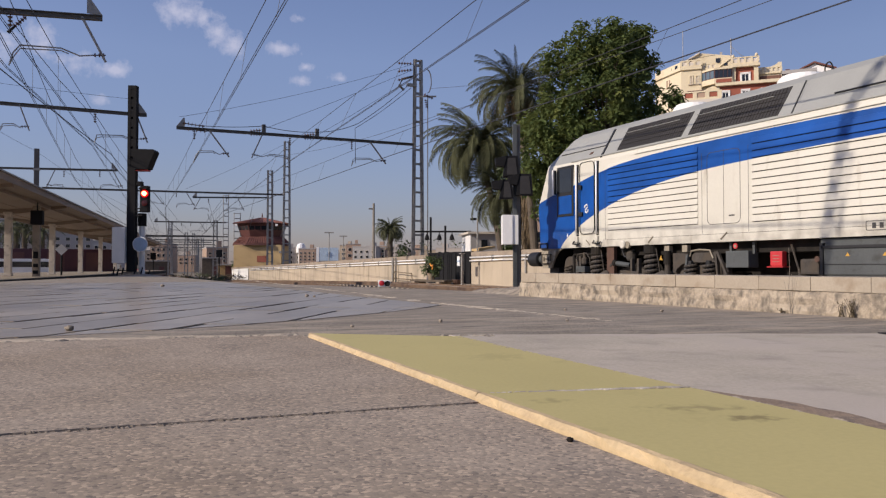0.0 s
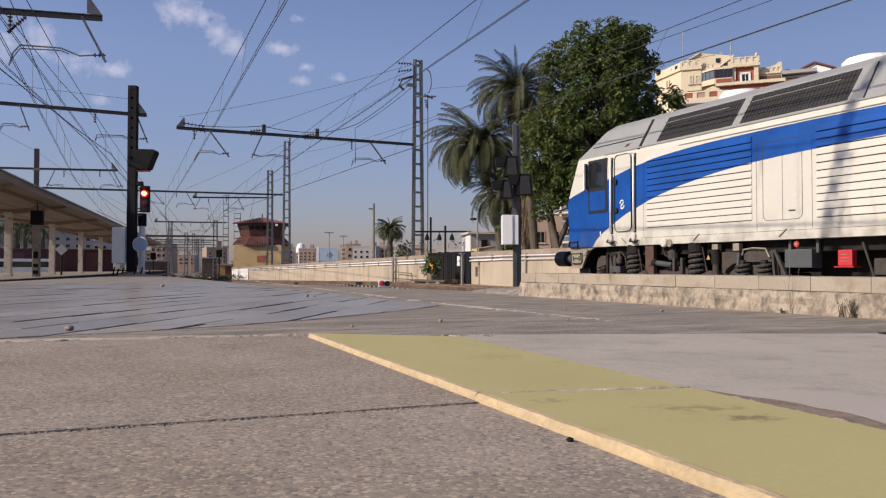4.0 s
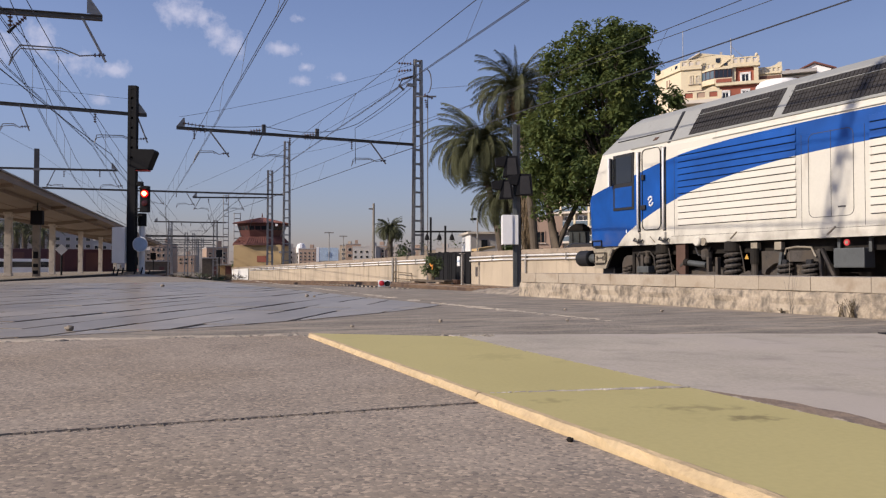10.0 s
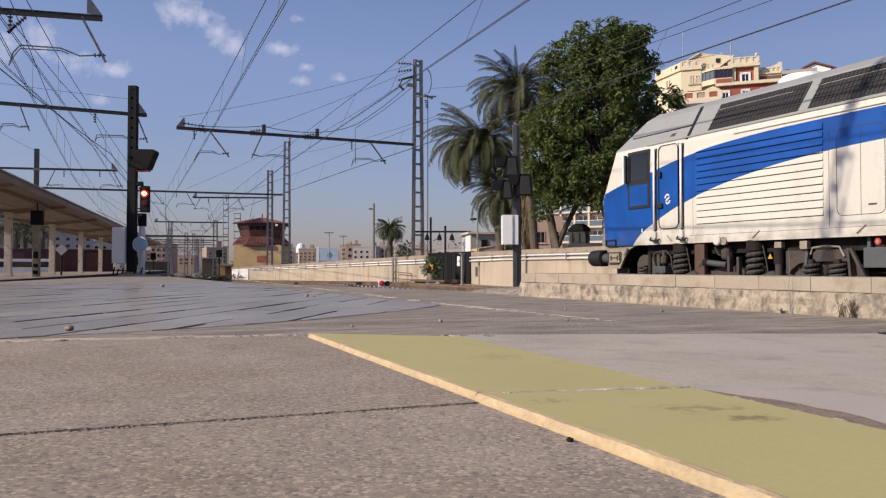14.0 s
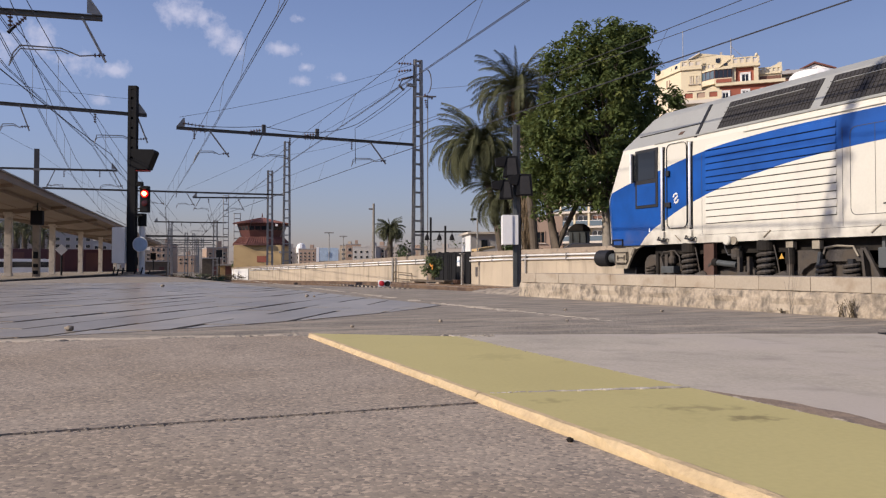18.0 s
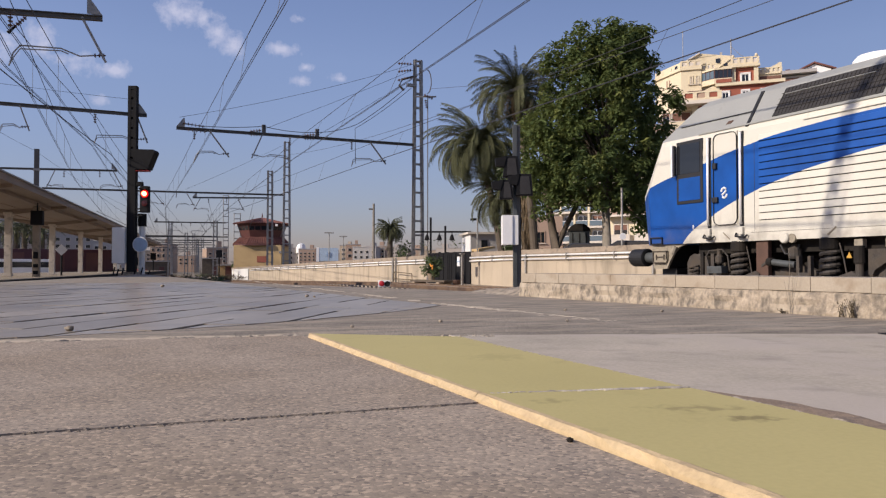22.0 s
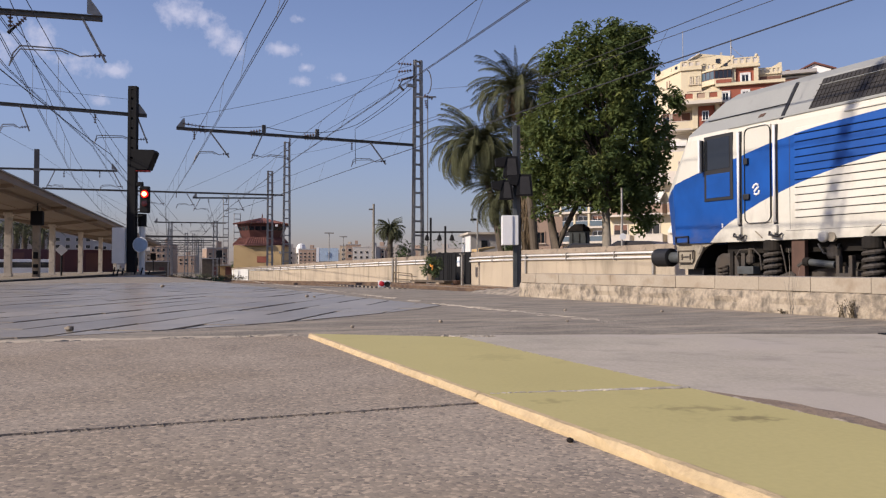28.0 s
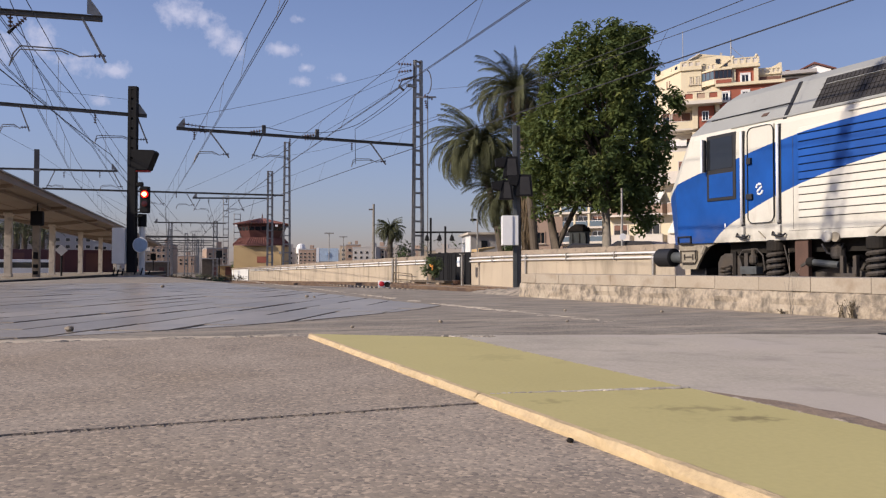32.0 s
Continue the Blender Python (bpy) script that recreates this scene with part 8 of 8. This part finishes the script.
# vehicles and boxes seen under the canopy
parked_car(bearing(-24.3, 95, -0.75, 80), M_CARWHITE, "white parked car beyond the canopy")
parked_car(bearing(-23.4, 88, -0.75, 85), mat("grey_car_paint", (0.3, 0.32, 0.34), 0.3, 0.3, 0.1, 2, 30, 0), "grey parked van beyond the canopy")
tr = thing("parked_coach", "white and blue coach standing beyond the canopy", "railway coach", bearing(-29.2, 70, -0.6, 4))
part("body", box(0, 0, 0.95, 6, 2.6, 1.5, bevel=0.08), M_WHITE, tr)
part("skirt", box(0, 0, 0.1, 6, 2.5, 0.35), M_SIGN_BLUE, tr)
part("window_band", box(0, -1.31, 1.2, 5.6, 0.03, 0.5), M_WINDOW, tr)
for x in (-2, 2):
    part("bogie", box(x, 0, -0.1, 2, 2.2, 0.4), M_UNDER, tr)
mr = thing("maroon_wagon", "dark maroon railway wagon standing beyond the canopy", "railway wagon", bearing(-27.0, 78, -0.7, 6))
part("body", box(0, 0, 1.45, 11, 2.6, 2.9, bevel=0.06), mat("maroon_paint", (0.06, 0.012, 0.018), 0.5, 0, 0.2, 1, 20, 0.05), mr)
part("underframe", box(0, 0, -0.1, 10.6, 2.2, 0.3), M_UNDER, mr)
for x in (-3.6, 0, 3.6):
    part("door", box(x, -1.31, 1.4, 1.6, 0.04, 2.3), M_BROWN, mr)
# low huts and relay cases by the rails
for az, d, w, h, m, lab in ((-16.9, 150, 3.4, 3.6, M_BARK, "small brown line-side hut"), (-15.9, 105, 2.0, 2.1, M_TOWER, "small ochre relay hut"), (-20.6, 150, 5, 3.0, M_BARK, "low brick hut in the yard")):
    hh = thing("lineside_hut", lab, "hut", bearing(az, d, -1.5))
    part("wall", box(0, 0, h / 2, w, 3, h), m, hh)
    part("roof", box(0, 0, h + 0.1, w + 0.4, 3.4, 0.2), M_BLD_GREY, hh)
    part("door", box(w * 0.2, -1.52, 1.0, 0.9, 0.06, 2.0), M_BROWN, hh)
for az, d, h in ((-16.35, 92, 3.6), (-20.8, 100, 3.4), (-22.0, 84, 2.6)):
    ys = thing("yard_signal", "small black yard signal on a post", "signal", bearing(az, d, -1.4), "yard signals")
    part("post", rod((0, 0, 0), (0, 0, h), 0.07), M_SIGBLACK, ys)
    part("head", box(0, -0.1, h - 0.2, 0.7, 0.25, 0.9, bevel=0.04), M_SIGBLACK, ys)
rc = parked_car(bearing(-21.6, 130, -1.45, 30), M_RED, "small red car far down the yard")

# stones and weeds on the deck
def stone(x, y, s, seed):
    bm = B()
    bmesh.ops.create_icosphere(bm, subdivisions=2, radius=s)
    for v in bm.verts:
        v.co *= 1 + 0.28 * noise.noise(v.co * (2.2 / s) + Vector((seed, 0, 0)))
        v.co.z *= 0.75
    ob = part("stone", bm, M_KERB_LOW)
    ob.matrix_basis = pose(x, y, 0.007 + s * 0.5, 0, 0, seed * 40)
    return tagged(ob, "small loose tan stone on the paving", "stone", "loose stones")


for i, (x, y, s) in enumerate(((-0.06, 3.98, 0.02), (2.05, 7.6, 0.02), (2.1, 7.5, 0.014), (1.75, 3.75, 0.012), (1.2, 3.6, 0.01), (3.0, 4.4, 0.012), (2.4, 3.5, 0.01), (3.5, 4.0, 0.012), (1.1, 12.5, 0.03), (1.0, 2.2, 0.008))):
    stone(x, y, s, i + 1)
dark_stone = stone(0.745, 1.08, 0.006, 14)
dark_stone.data.materials[0] = M_UNDER
tagged(dark_stone, "small dark stone caught against the ochre rim", "stone", "loose stones")


def weed(x, y, h, seed, spread=0.1, n=26, lean=0.0):
    rng = random.Random(seed)
    t = thing("weed", "dry brown weed growing at the kerb foot", "weed", pose(x, y, 0.0), "weeds")
    bm = B()
    for k in range(n):
        a = rng.uniform(0, 2 * math.pi)
        l = h * rng.uniform(0.5, 1.0)
        d = Vector((math.cos(a) * spread - 0.02, math.sin(a) * spread + lean, l))
        p0, p1 = Vector((rng.uniform(-0.01, 0.01), rng.uniform(-0.02, 0.02), 0)), d
        bm_rod(bm, p0, p1, 0.0022, 0.001, 4, caps=False)
        for j in range(7):
            q = p0.lerp(p1, rng.uniform(0.25, 1.0))
            e = Vector((rng.gauss(0, 1), rng.gauss(0, 1), rng.gauss(0, 1))).normalized() * rng.uniform(0.008, 0.018)
            w = e.cross(Vector((0, 0, 1))) * 0.4
            bm.faces.new([bm.verts.new(v) for v in (q, q + e * 0.5 + w, q + e, q + e * 0.5 - w)])
    tagged(part("stalk", bm, M_TWIG, t), kind="stuff")
    return t


# a tall dry stalk on the kerb, and dry scrub down the yard
st_ = thing("weed", "tall thin dry stalk growing at the kerb", "weed", pose(4.17, 3.54, 0.0), "weeds")
part("stalk", bm_tube(B(), [(0, 0, 0), (-0.005, 0.01, 0.15), (0, 0.005, 0.3), (0.01, 0.02, 0.43)], 0.0022, 0.001, 4), M_BARK_PALE, st_)
for k in range(3):
    part("side_stem", bm_tube(B(), [(0, 0, 0.02 * k), (0, 0.03 - 0.03 * k, 0.12), (0, 0.05 - 0.06 * k, 0.22 + 0.04 * k)], 0.0015, 0.0008, 4), M_BARK_PALE, st_)
rs_ = random.Random(61)
for az0, dist in ((-18.6, 72), (-17.6, 84), (-16.9, 66), (-16.2, 96), (-19.6, 110), (-15.6, 80), (-17.2, 120), (-18.2, 100)):
    scrub = thing("scrub", "low dry brown scrub beside the rails", "bush", bearing(az0, dist, -1.3 if dist > 80 else -1.15), "scrub")
    crown("leaves", [((rs_.uniform(-1.6, 1.6), rs_.uniform(-1, 1), rs_.uniform(0.1, 0.5)), rs_.uniform(0.25, 0.5)) for k in range(14)], 160, 0.10, rs_, M_TWIG if rs_.random() < 0.6 else M_GREEN_PLANT, scrub, "dry leaves")
    part("stem", rod((0, 0, -0.2), (0, 0, 0.4), 0.03), M_BARK, scrub)
weed(4.17, 3.10, 0.12, 1, 0.03, 13)
weed(4.17, 3.17, 0.10, 2, 0.02, 6)
weed(4.17, 3.6, 0.03, 5, 0.03, 6)
dr = thing("drain_slot", "dark drain slot in the concrete apron", "drain", pose(3.25, 2.22, 0.0085, 0, 0, -23))
part("slot", box(0.25, 0, 0, 0.6, 0.06, 0.005), M_SIGBLACK, dr)


# ---- what moves ----
TRAVEL = [(0, 0), (0.5, -0.29), (1, -0.53), (1.5, -0.73), (2, -0.89), (2.5, -1.05), (3, -1.23), (3.5, -1.38), (4.5, -1.69), (5.5, -1.95), (6, -2.05), (6.5, -2.12),
          (7, -2.19), (7.5, -2.25), (8, -2.29), (8.5, -2.33), (9, -2.38), (9.5, -2.47), (10, -2.62), (10.5, -2.75), (11, -2.88), (11.5, -2.98), (12, -3.07),
          (12.5, -3.12), (13, -3.165), (13.5, -3.195), (14, -3.22), (14.5, -3.235), (15.5, -3.25), (16.5, -3.28), (17, -3.32), (17.5, -3.39), (18, -3.50),
          (18.5, -3.65), (19, -3.85), (19.5, -4.08), (20, -4.31), (20.5, -4.50), (21, -4.69), (21.5, -4.84), (22, -4.98), (22.5, -5.08), (23, -5.175), (23.5, -5.25),
          (24, -5.30), (24.5, -5.33), (25, -5.35), (25.5, -5.39), (26.5, -5.57), (27.5, -5.78), (28, -5.85), (28.5, -5.90), (29, -5.925), (30, -5.93), (32, -5.93)]


def motions():
    walk(loco, [(t, pose(LX, LY0 + d, RAIL)) for t, d in TRAVEL])
    for w, s in WHEELS:
        walk(w, [(t, pose(0, -s, 0.51, -math.degrees(d / 0.515))) for t, d in TRAVEL])


motions()
